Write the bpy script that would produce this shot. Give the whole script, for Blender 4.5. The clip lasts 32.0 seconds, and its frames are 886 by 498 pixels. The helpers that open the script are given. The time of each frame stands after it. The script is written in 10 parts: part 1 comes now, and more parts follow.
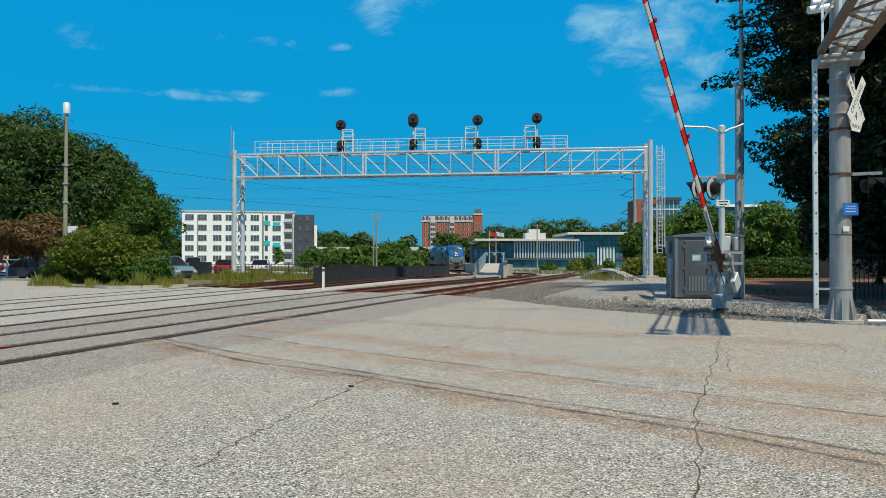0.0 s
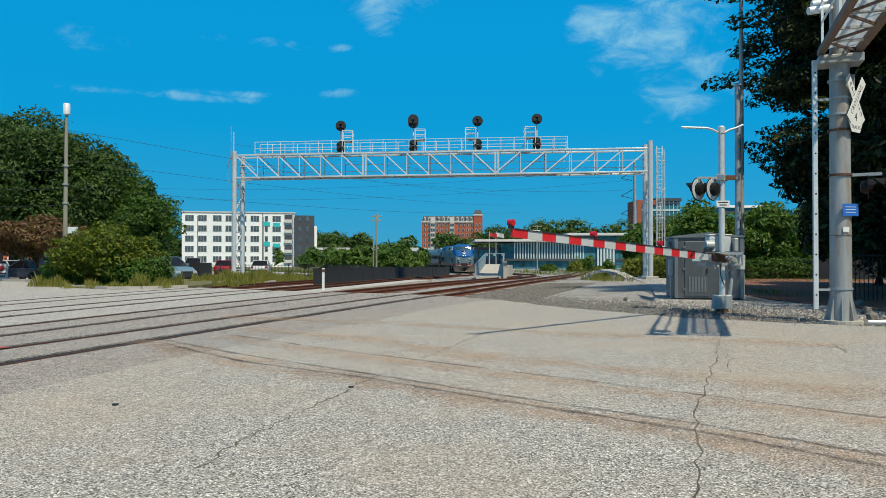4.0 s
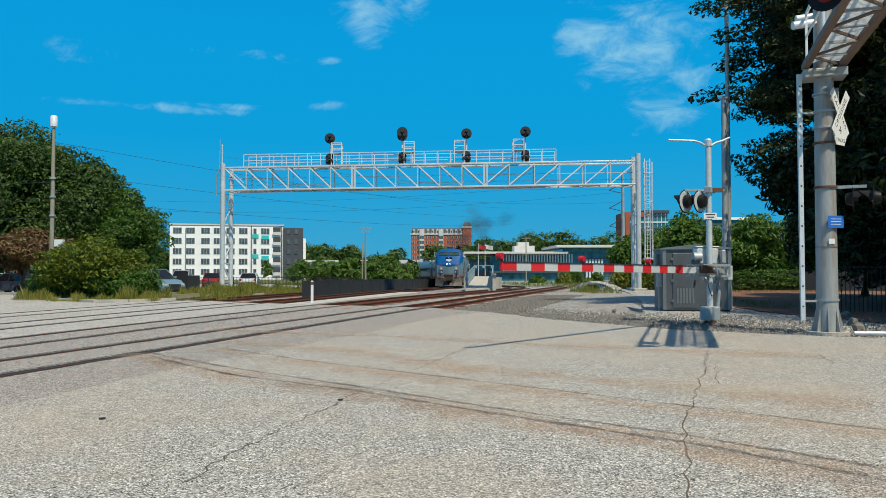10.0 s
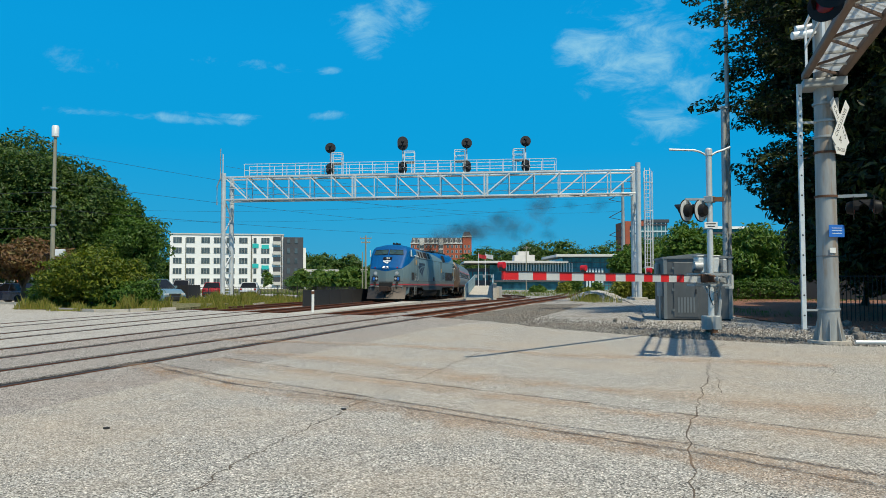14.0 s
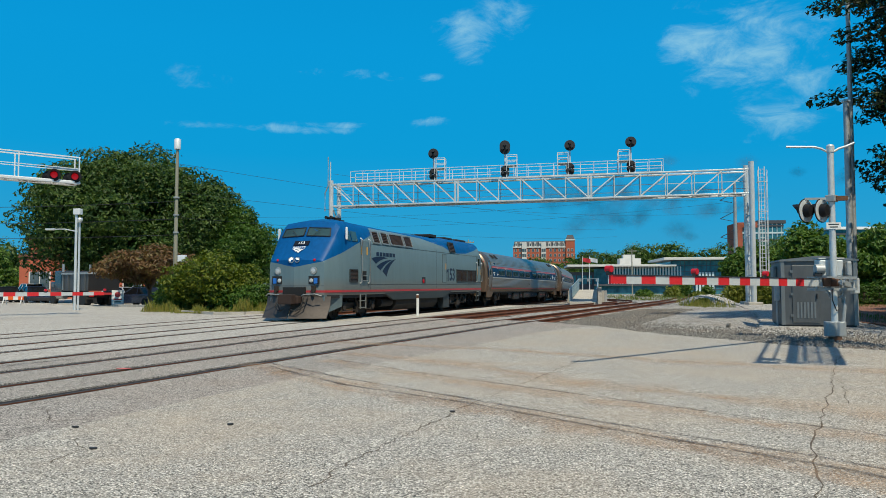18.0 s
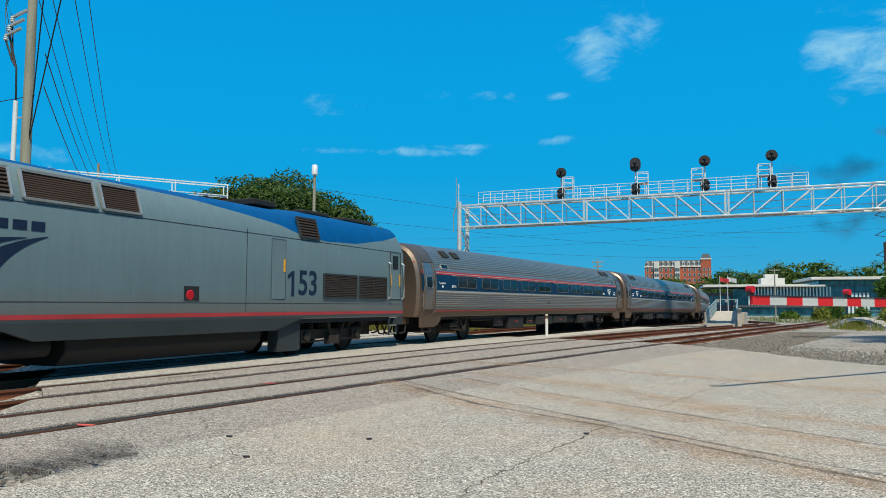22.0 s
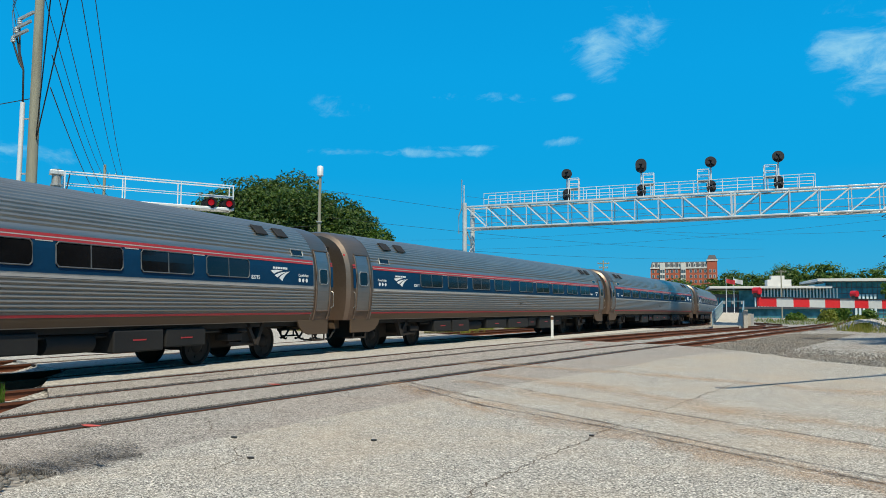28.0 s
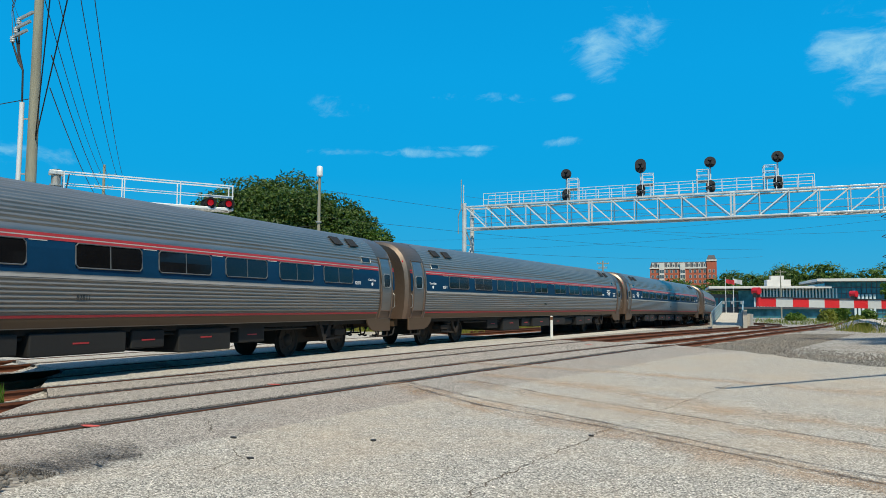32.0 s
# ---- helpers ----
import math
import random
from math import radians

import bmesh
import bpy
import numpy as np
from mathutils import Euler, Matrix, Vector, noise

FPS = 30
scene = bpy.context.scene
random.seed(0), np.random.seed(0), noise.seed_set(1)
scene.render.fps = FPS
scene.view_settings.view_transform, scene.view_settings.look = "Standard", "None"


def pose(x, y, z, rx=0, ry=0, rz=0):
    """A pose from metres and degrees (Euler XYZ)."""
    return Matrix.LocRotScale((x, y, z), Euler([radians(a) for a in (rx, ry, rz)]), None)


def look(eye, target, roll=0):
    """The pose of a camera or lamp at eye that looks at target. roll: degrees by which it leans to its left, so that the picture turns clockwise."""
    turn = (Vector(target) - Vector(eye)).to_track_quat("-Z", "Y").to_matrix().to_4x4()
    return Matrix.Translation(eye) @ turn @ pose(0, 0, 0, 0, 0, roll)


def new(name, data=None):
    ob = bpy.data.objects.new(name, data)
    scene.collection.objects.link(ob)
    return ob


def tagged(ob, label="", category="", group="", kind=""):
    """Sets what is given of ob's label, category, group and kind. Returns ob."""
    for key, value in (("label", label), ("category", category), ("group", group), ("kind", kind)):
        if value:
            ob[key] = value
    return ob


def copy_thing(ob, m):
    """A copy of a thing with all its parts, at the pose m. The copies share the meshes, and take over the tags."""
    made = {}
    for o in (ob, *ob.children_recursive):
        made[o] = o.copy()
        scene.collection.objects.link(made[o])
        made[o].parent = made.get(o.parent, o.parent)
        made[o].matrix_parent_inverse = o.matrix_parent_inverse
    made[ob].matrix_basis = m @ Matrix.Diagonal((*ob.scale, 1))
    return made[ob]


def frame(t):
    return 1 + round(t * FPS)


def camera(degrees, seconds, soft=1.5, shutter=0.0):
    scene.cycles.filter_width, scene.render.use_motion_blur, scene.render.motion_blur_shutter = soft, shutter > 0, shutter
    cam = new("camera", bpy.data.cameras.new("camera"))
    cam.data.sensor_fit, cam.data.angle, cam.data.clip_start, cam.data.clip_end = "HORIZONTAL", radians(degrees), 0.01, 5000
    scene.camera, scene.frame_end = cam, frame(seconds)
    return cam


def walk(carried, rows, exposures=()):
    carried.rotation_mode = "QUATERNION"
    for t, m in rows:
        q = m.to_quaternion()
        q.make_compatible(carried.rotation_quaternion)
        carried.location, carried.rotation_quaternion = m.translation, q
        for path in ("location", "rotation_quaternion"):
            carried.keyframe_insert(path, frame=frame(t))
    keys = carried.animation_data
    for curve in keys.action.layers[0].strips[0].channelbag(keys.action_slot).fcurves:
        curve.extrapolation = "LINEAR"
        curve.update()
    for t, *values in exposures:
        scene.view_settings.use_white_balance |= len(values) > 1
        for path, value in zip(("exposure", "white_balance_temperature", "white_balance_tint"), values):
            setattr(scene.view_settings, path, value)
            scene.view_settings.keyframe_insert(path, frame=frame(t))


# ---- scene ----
cam = camera(61.04, 32.0, 0.85)
PATH = [
    (0.0, pose(0.000, 0.000, 1.40, 90.75, -0.03, 0.00)),
    (3.5, pose(0.000, 0.000, 1.40, 90.77, -0.03, 0.00)),
    (5.5, pose(0.005, 0.002, 1.40, 90.97, -0.03, -0.01)),
    (6.0, pose(-0.003, 0.000, 1.40, 90.97, -0.02, -0.08)),
    (6.5, pose(0.006, -0.001, 1.40, 91.25, 0.04, -0.15)),
    (7.0, pose(0.011, 0.005, 1.40, 91.41, 0.08, -0.42)),
    (7.5, pose(0.011, 0.011, 1.40, 91.40, 0.10, -0.67)),
    (8.0, pose(0.017, 0.009, 1.40, 91.41, 0.11, -0.76)),
    (8.5, pose(0.014, 0.012, 1.40, 91.42, 0.08, -0.78)),
    (9.0, pose(0.008, 0.005, 1.40, 91.45, 0.03, -0.82)),
    (9.5, pose(0.003, -0.007, 1.40, 91.50, 0.03, -0.82)),
    (10.0, pose(-0.002, -0.015, 1.40, 91.74, 0.07, -0.83)),
    (10.5, pose(-0.010, -0.012, 1.40, 91.82, 0.03, -0.86)),
    (11.0, pose(-0.004, -0.008, 1.40, 91.99, 0.07, -0.87)),
    (11.5, pose(-0.011, -0.022, 1.40, 92.21, 0.08, -0.84)),
    (12.0, pose(-0.024, -0.033, 1.40, 92.42, 0.07, -0.84)),
    (12.5, pose(-0.023, -0.040, 1.40, 92.46, 0.09, -0.84)),
    (13.0, pose(-0.024, -0.040, 1.40, 92.46, 0.09, -0.85)),
    (13.5, pose(-0.031, -0.040, 1.40, 92.45, 0.11, -0.85)),
    (15.5, pose(-0.053, -0.046, 1.40, 92.45, 0.03, -0.25)),
    (16.0, pose(-0.053, -0.043, 1.40, 92.44, 0.01, 0.50)),
    (16.5, pose(-0.063, -0.053, 1.40, 92.51, 0.04, 1.87)),
    (17.0, pose(-0.075, -0.066, 1.40, 92.49, 0.04, 3.24)),
    (17.5, pose(-0.083, -0.073, 1.40, 92.61, 0.18, 4.92)),
    (18.0, pose(-0.090, -0.095, 1.40, 92.77, 0.13, 6.95)),
    (18.5, pose(-0.092, -0.124, 1.40, 92.80, 0.10, 8.70)),
    (19.0, pose(-0.099, -0.141, 1.40, 93.08, 0.08, 10.27)),
    (19.5, pose(-0.107, -0.153, 1.40, 93.23, 0.03, 11.71)),
    (20.0, pose(-0.132, -0.161, 1.40, 93.29, -0.13, 12.60)),
    (20.5, pose(-0.137, -0.188, 1.40, 93.29, -0.16, 13.83)),
    (21.0, pose(-0.137, -0.201, 1.40, 93.55, -0.17, 15.22)),
    (21.5, pose(-0.120, -0.205, 1.40, 94.04, -0.12, 16.11)),
    (22.0, pose(-0.119, -0.203, 1.40, 94.30, -0.13, 16.63)),
    (22.5, pose(-0.123, -0.197, 1.40, 94.37, -0.13, 16.76)),
    (23.0, pose(-0.120, -0.180, 1.40, 94.42, -0.19, 17.06)),
    (25.5, pose(-0.120, -0.180, 1.40, 94.41, -0.20, 17.07)),
    (28.5, pose(-0.120, -0.185, 1.40, 94.39, -0.21, 17.03)),
    (32.0, pose(-0.120, -0.185, 1.40, 94.40, -0.20, 17.00)),
]
# the clip's camera opens up a little as it turns to the train
LIGHT = [(0.0, 0.03), (6.0, 0.09), (9.0, 0.11), (13.0, 0.13), (16.0, 0.09), (19.0, 0.05), (21.0, 0.13), (23.0, 0.23), (32.0, 0.23)]
walk(cam, PATH, [(t, stops, 7000, 3) for t, stops in LIGHT])

# ---- world, sun, exposure ----
SUN_FROM = Vector((0.33, -0.55, 1.0)).normalized()      # direction towards the sun
SUN_EL = math.asin(SUN_FROM.z)


def make_world():
    w = bpy.data.worlds.new("sky")
    scene.world = w
    w.use_nodes = True
    nt = w.node_tree
    nt.nodes.clear()
    out = nt.nodes.new("ShaderNodeOutputWorld")
    bg = nt.nodes.new("ShaderNodeBackground")
    bg.inputs[1].default_value = 0.115
    sky = nt.nodes.new("ShaderNodeTexSky")
    sky.sky_type = "NISHITA"
    sky.sun_disc = False
    sky.sun_elevation = SUN_EL
    sky.sun_rotation = math.atan2(SUN_FROM.x, SUN_FROM.y)
    sky.air_density, sky.dust_density, sky.ozone_density = 1.0, 0.4, 3.0
    hs = nt.nodes.new("ShaderNodeHueSaturation")
    hs.inputs["Saturation"].default_value = 1.45
    hs.inputs["Hue"].default_value = 0.485
    hs.inputs["Value"].default_value = 1.0
    nt.links.new(sky.outputs[0], hs.inputs["Color"])
    tc = nt.nodes.new("ShaderNodeTexCoord")
    # clouds: noise on the sky dome, gathered in a few banks
    mp = nt.nodes.new("ShaderNodeMapping")
    mp.inputs["Scale"].default_value = (7.0, 7.0, 14.0)
    nt.links.new(tc.outputs["Generated"], mp.inputs[0])
    nz = nt.nodes.new("ShaderNodeTexNoise")
    nz.inputs["Scale"].default_value = 2.2
    nz.inputs["Detail"].default_value = 11
    nz.inputs["Roughness"].default_value = 0.66
    nz.inputs["Distortion"].default_value = 0.5
    nt.links.new(mp.outputs[0], nz.inputs["Vector"])
    total = None
    for d, size, amp in CLOUDS:
        dn = Vector(d).normalized()
        sub = nt.nodes.new("ShaderNodeVectorMath")
        sub.operation = "SUBTRACT"
        sub.inputs[1].default_value = dn
        nt.links.new(tc.outputs["Generated"], sub.inputs[0])
        mul = nt.nodes.new("ShaderNodeVectorMath")
        mul.operation = "MULTIPLY"
        mul.inputs[1].default_value = (1 / size[0], 1 / size[0], 1 / size[1])
        nt.links.new(sub.outputs[0], mul.inputs[0])
        ln = nt.nodes.new("ShaderNodeVectorMath")
        ln.operation = "LENGTH"
        nt.links.new(mul.outputs[0], ln.inputs[0])
        mr = nt.nodes.new("ShaderNodeMapRange")
        mr.interpolation_type = "SMOOTHSTEP"
        mr.inputs[1].default_value, mr.inputs[2].default_value = 0.15, 1.0
        mr.inputs[3].default_value, mr.inputs[4].default_value = amp, 0.0
        nt.links.new(ln.outputs["Value"], mr.inputs[0])
        if total is None:
            total = mr.outputs[0]
        else:
            mx = nt.nodes.new("ShaderNodeMath")
            mx.operation = "MAXIMUM"
            nt.links.new(total, mx.inputs[0])
            nt.links.new(mr.outputs[0], mx.inputs[1])
            total = mx.outputs[0]
    add = nt.nodes.new("ShaderNodeMath")
    add.operation = "ADD"
    nt.links.new(nz.outputs["Fac"], add.inputs[0])
    nt.links.new(total, add.inputs[1])
    cr = nt.nodes.new("ShaderNodeMapRange")
    cr.interpolation_type = "SMOOTHSTEP"
    cr.inputs[1].default_value, cr.inputs[2].default_value = 0.68, 1.12
    cr.inputs[3].default_value, cr.inputs[4].default_value = 0.0, 0.56
    nt.links.new(add.outputs[0], cr.inputs[0])
    mix = nt.nodes.new("ShaderNodeMix")
    mix.data_type = "RGBA"
    mix.inputs["B"].default_value = (3.8, 6.3, 7.5, 1)
    nt.links.new(cr.outputs[0], mix.inputs["Factor"])
    # clear azure between the horizon and the upper sky
    zsep = nt.nodes.new("ShaderNodeSeparateXYZ")
    nt.links.new(tc.outputs["Generated"], zsep.inputs[0])
    grad = nt.nodes.new("ShaderNodeValToRGB")
    stops = [(0.0, (0.35, 2.9, 5.3)), (0.08, (0.12, 2.8, 5.8)), (0.17, (0.0, 2.72, 6.2)), (0.30, (0.0, 2.62, 6.3)), (0.46, (0.0, 2.25, 5.75)), (0.75, (1.4, 2.5, 5.0)), (1.0, (1.7, 2.5, 4.2))]
    while len(grad.color_ramp.elements) < len(stops):
        grad.color_ramp.elements.new(0.5)
    for e, (p, c) in zip(grad.color_ramp.elements, stops):
        e.position, e.color = p, (*[q / 8 for q in c], 1)
    nt.links.new(zsep.outputs["Z"], grad.inputs[0])
    gain = nt.nodes.new("ShaderNodeVectorMath")
    gain.operation = "SCALE"
    gain.inputs["Scale"].default_value = 8.0
    nt.links.new(grad.outputs[0], gain.inputs[0])
    azure = nt.nodes.new("ShaderNodeMix")
    azure.data_type = "RGBA"
    azure.inputs["Factor"].default_value = 0.985
    nt.links.new(hs.outputs[0], azure.inputs["A"])
    nt.links.new(gain.outputs[0], azure.inputs["B"])
    nt.links.new(azure.outputs["Result"], mix.inputs["A"])
    nt.links.new(mix.outputs["Result"], bg.inputs[0])
    nt.links.new(bg.outputs[0], out.inputs[0])


# direction, (width, height) and strength of each cloud bank
CLOUDS = [
    ((0.195, 0.935, 0.293), (0.075, 0.060), 0.40),
    ((0.262, 0.925, 0.285), (0.150, 0.115), 0.36),
    ((0.305, 0.925, 0.225), (0.130, 0.080), 0.32),
    ((-0.085, 0.945, 0.322), (0.070, 0.055), 0.38),
    ((-0.035, 0.940, 0.345), (0.085, 0.045), 0.32),
    ((-0.335, 0.920, 0.202), (0.200, 0.011), 0.33),
    ((-0.265, 0.941, 0.208), (0.110, 0.009), 0.28),
    ((-0.225, 0.935, 0.272), (0.130, 0.014), 0.27),
    ((-0.136, 0.952, 0.271), (0.030, 0.012), 0.30),
    ((-0.120, 0.969, 0.214), (0.070, 0.012), 0.25),
    ((-0.400, 0.880, 0.256), (0.090, 0.028), 0.25),
    ((-0.363, 0.900, 0.243), (0.035, 0.045), 0.22),
    ((-0.72, 0.66, 0.17), (0.14, 0.03), 0.27),
    ((0.60, 0.80, 0.30), (0.30, 0.16), 0.27),
    ((-0.9, -0.3, 0.5), (0.6, 0.3), 0.27),
]
make_world()

sun = new("sun", bpy.data.lights.new("sun", "SUN"))
sun.data.energy = 4.35
sun.data.angle = radians(0.53)
sun.data.color = (1.0, 0.915, 0.79)
sun.matrix_world = look((0, 0, 40), Vector((0, 0, 40)) - SUN_FROM)


# ---- building tools ----
class Geo:
    """Gathers vertices and faces for one mesh."""

    def __init__(self):
        self.v, self.f = [], []

    def add(self, verts, faces):
        n = len(self.v)
        self.v.extend([tuple(p) for p in verts])
        self.f.extend([tuple(i + n for i in q) for q in faces])
        return self

    def box(self, x0, x1, y0, y1, z0, z1, m=None):
        p = [Vector(c) for c in ((x0, y0, z0), (x1, y0, z0), (x1, y1, z0), (x0, y1, z0),
                                 (x0, y0, z1), (x1, y0, z1), (x1, y1, z1), (x0, y1, z1))]
        if m is not None:
            p = [m @ c for c in p]
        return self.add(p, [(3, 2, 1, 0), (4, 5, 6, 7), (0, 1, 5, 4), (1, 2, 6, 5), (2, 3, 7, 6), (3, 0, 4, 7)])

    def bar(self, a, b, w, h=None, up=(0, 0, 1)):
        """A straight square bar from a to b."""
        a, b = Vector(a), Vector(b)
        h = h or w
        d = (b - a).normalized()
        s = d.cross(Vector(up))
        if s.length < 1e-4:
            s = d.cross(Vector((1, 0, 0)))
        s.normalize()
        t = s.cross(d)
        c = [s * (i * w / 2) + t * (j * h / 2) for i, j in ((-1, -1), (1, -1), (1, 1), (-1, 1))]
        return self.add([a + q for q in c] + [b + q for q in c],
                        [(3, 2, 1, 0), (4, 5, 6, 7), (0, 1, 5, 4), (1, 2, 6, 5), (2, 3, 7, 6), (3, 0, 4, 7)])

    def angle(self, a, b, w, t=0.012, up=(0, 0, 1)):
        """A rolled steel angle from a to b."""
        a, b = Vector(a), Vector(b)
        d = (b - a).normalized()
        s = d.cross(Vector(up))
        if s.length < 1e-4:
            s = d.cross(Vector((1, 0, 0)))
        s.normalize()
        u = s.cross(d)
        prof = [(0, 0), (w, 0), (w, t), (t, t), (t, w), (0, w)]
        va = [a + s * x + u * y for x, y in prof]
        vb = [b + s * x + u * y for x, y in prof]
        n = 6
        return self.add(va + vb, [tuple(range(n))[::-1], tuple(range(n, 2 * n))] +
                        [(i, (i + 1) % n, n + (i + 1) % n, n + i) for i in range(n)])

    def cyl(self, a, b, r0, r1=None, n=12, caps=True):
        a, b = Vector(a), Vector(b)
        r1 = r0 if r1 is None else r1
        d = (b - a).normalized()
        s = d.cross(Vector((0, 0, 1)))
        if s.length < 1e-4:
            s = Vector((1, 0, 0))
        s.normalize()
        t = d.cross(s)
        ring = [s * math.cos(2 * math.pi * i / n) + t * math.sin(2 * math.pi * i / n) for i in range(n)]
        faces = [(i, (i + 1) % n, n + (i + 1) % n, n + i) for i in range(n)]
        if caps:
            faces += [tuple(range(n))[::-1], tuple(range(n, 2 * n))]
        return self.add([a + q * r0 for q in ring] + [b + q * r1 for q in ring], faces)

    def tube(self, pts, r, n=8):
        pts = [Vector(p) for p in pts]
        rings, up = [], Vector((0, 0, 1))
        for i, p in enumerate(pts):
            d = (pts[min(i + 1, len(pts) - 1)] - pts[max(i - 1, 0)]).normalized()
            s = d.cross(up)
            if s.length < 1e-3:
                s = d.cross(Vector((1, 0, 0)))
            s.normalize()
            t = s.cross(d)
            rr = r[i] if isinstance(r, (list, tuple)) else r
            rings.append([p + (s * math.cos(2 * math.pi * k / n) + t * math.sin(2 * math.pi * k / n)) * rr for k in range(n)])
        faces = []
        for i in range(len(pts) - 1):
            for k in range(n):
                faces.append((i * n + k, i * n + (k + 1) % n, (i + 1) * n + (k + 1) % n, (i + 1) * n + k))
        faces += [tuple(range(n))[::-1], tuple((len(pts) - 1) * n + k for k in range(n))]
        return self.add([q for ring in rings for q in ring], faces)

    def prism(self, poly, z0, z1, m=None):
        """A polygon in x and y, raised from z0 to z1."""
        n = len(poly)
        p = [Vector((x, y, z0)) for x, y in poly] + [Vector((x, y, z1)) for x, y in poly]
        if m is not None:
            p = [m @ c for c in p]
        return self.add(p, [tuple(range(n))[::-1], tuple(range(n, 2 * n))] +
                        [(i, (i + 1) % n, n + (i + 1) % n, n + i) for i in range(n)])

    def loft(self, rings, closed=False, cap0=False, cap1=False):
        n = len(rings[0])
        faces = []
        for i in range(len(rings) - 1):
            for k in range(n if closed else n - 1):
                faces.append((i * n + k, i * n + (k + 1) % n, (i + 1) * n + (k + 1) % n, (i + 1) * n + k))
        if cap0:
            faces.append(tuple(range(n))[::-1])
        if cap1:
            faces.append(tuple((len(rings) - 1) * n + k for k in range(n)))
        return self.add([q for ring in rings for q in ring], faces)

    def lathe(self, prof, m, n=16):
        """Turns (radius, height) pairs round the local z axis of m."""
        rings = [[m @ Vector((r * math.cos(2 * math.pi * k / n), r * math.sin(2 * math.pi * k / n), z)) for k in range(n)]
                 for r, z in prof]
        return self.loft(rings, True, True, True)


def shade(me, angle):
    """Smooth shading below an angle in degrees."""
    me.polygons.foreach_set("use_smooth", [True] * len(me.polygons))
    me.set_sharp_from_angle(angle=radians(angle))
    return me


def build(name, geo, material, smooth=None):
    me = bpy.data.meshes.new(name)
    me.from_pydata(geo.v, [], geo.f)
    bm = bmesh.new()
    bm.from_mesh(me)
    bmesh.ops.recalc_face_normals(bm, faces=bm.faces)
    bm.to_mesh(me)
    bm.free()
    if material:
        me.materials.append(material)
    if smooth:
        shade(me, smooth)
    return me


def part(name, geo, material, parent, label="", smooth=None, bevel=0.0, at=None):
    """One mesh object under a thing or under a part."""
    ob = new(name, geo if isinstance(geo, bpy.types.Mesh) else build(name, geo, material, smooth))
    ob.parent = parent
    if at is not None:
        ob.matrix_basis = at
    if label:
        tagged(ob, label)
    if bevel:
        b = ob.modifiers.new("bevel", "BEVEL")
        b.width, b.segments, b.limit_method = bevel, 2, "ANGLE"
    return ob


def thing(name, label, category, at=None, group="", kind=""):
    """An Empty at the base of a thing made of parts."""
    ob = tagged(new(name), label, category, group, kind)
    ob.empty_display_size = 0.2
    if at is not None:
        ob.matrix_basis = at
    return ob


def single(name, geo, material, label, category="", at=None, group="", kind="", smooth=None, bevel=0.0):
    ob = tagged(new(name, build(name, geo, material, smooth)), label, category, group, kind)
    if at is not None:
        ob.matrix_basis = at
    if bevel:
        b = ob.modifiers.new("bevel", "BEVEL")
        b.width, b.segments, b.limit_method = bevel, 2, "ANGLE"
    return ob


def lettering(name, words, size, material, parent, at, depth=0.004, align="CENTER", spacing=1.0, bold=0.0):
    cu = bpy.data.curves.new(name, "FONT")
    cu.body, cu.size, cu.extrude = words, size, depth
    cu.align_x, cu.align_y = align, "CENTER"
    cu.space_character, cu.offset = spacing, bold
    tmp = bpy.data.objects.new(name, cu)
    scene.collection.objects.link(tmp)
    me = bpy.data.meshes.new_from_object(tmp.evaluated_get(bpy.context.evaluated_depsgraph_get()))
    bpy.data.objects.remove(tmp)
    me.materials.clear()
    me.materials.append(material)
    ob = new(name, me)
    ob.parent = parent
    ob.matrix_basis = at
    return ob


# ---- materials ----
def node_mat(name):
    m = bpy.data.materials.new(name)
    m.use_nodes = True
    nt = m.node_tree
    return m, nt, nt.nodes["Principled BSDF"]


def noise_node(nt, scale, detail=4, rough=0.55, vec=None):
    n = nt.nodes.new("ShaderNodeTexNoise")
    n.inputs["Scale"].default_value = scale
    n.inputs["Detail"].default_value = detail
    n.inputs["Roughness"].default_value = rough
    if vec is not None:
        nt.links.new(vec, n.inputs["Vector"])
    return n.outputs["Fac"]


def ramp_node(nt, fac, stops):
    r = nt.nodes.new("ShaderNodeValToRGB")
    el = r.color_ramp.elements
    while len(el) < len(stops):
        el.new(0.5)
    for e, (p, c) in zip(el, stops):
        e.position = p
        e.color = (*c, 1) if len(c) == 3 else c
    nt.links.new(fac, r.inputs[0])
    return r.outputs[0]


def mix_node(nt, fac, a, b, blend="MIX"):
    m = nt.nodes.new("ShaderNodeMix")
    m.data_type, m.blend_type = "RGBA", blend
    for key, val in (("Factor", fac), ("A", a), ("B", b)):
        if isinstance(val, (int, float)):
            m.inputs[key].default_value = val
        elif isinstance(val, tuple):
            m.inputs[key].default_value = (*val, 1)
        else:
            nt.links.new(val, m.inputs[key])
    return m.outputs["Result"]


def coords(nt, kind="Object", scale=None, rot=None):
    t = nt.nodes.new("ShaderNodeTexCoord").outputs[kind]
    if scale or rot:
        mp = nt.nodes.new("ShaderNodeMapping")
        if scale:
            mp.inputs["Scale"].default_value = scale
        if rot:
            mp.inputs["Rotation"].default_value = [radians(a) for a in rot]
        nt.links.new(t, mp.inputs[0])
        return mp.outputs[0]
    return t


def bump_node(nt, height, bsdf, strength=0.3, dist=0.01):
    b = nt.nodes.new("ShaderNodeBump")
    b.inputs["Strength"].default_value = strength
    b.inputs["Distance"].default_value = dist
    nt.links.new(height, b.inputs["Height"])
    nt.links.new(b.outputs[0], bsdf.inputs["Normal"])


def dark(c, k):
    return tuple(min(1.0, x * k) for x in c)


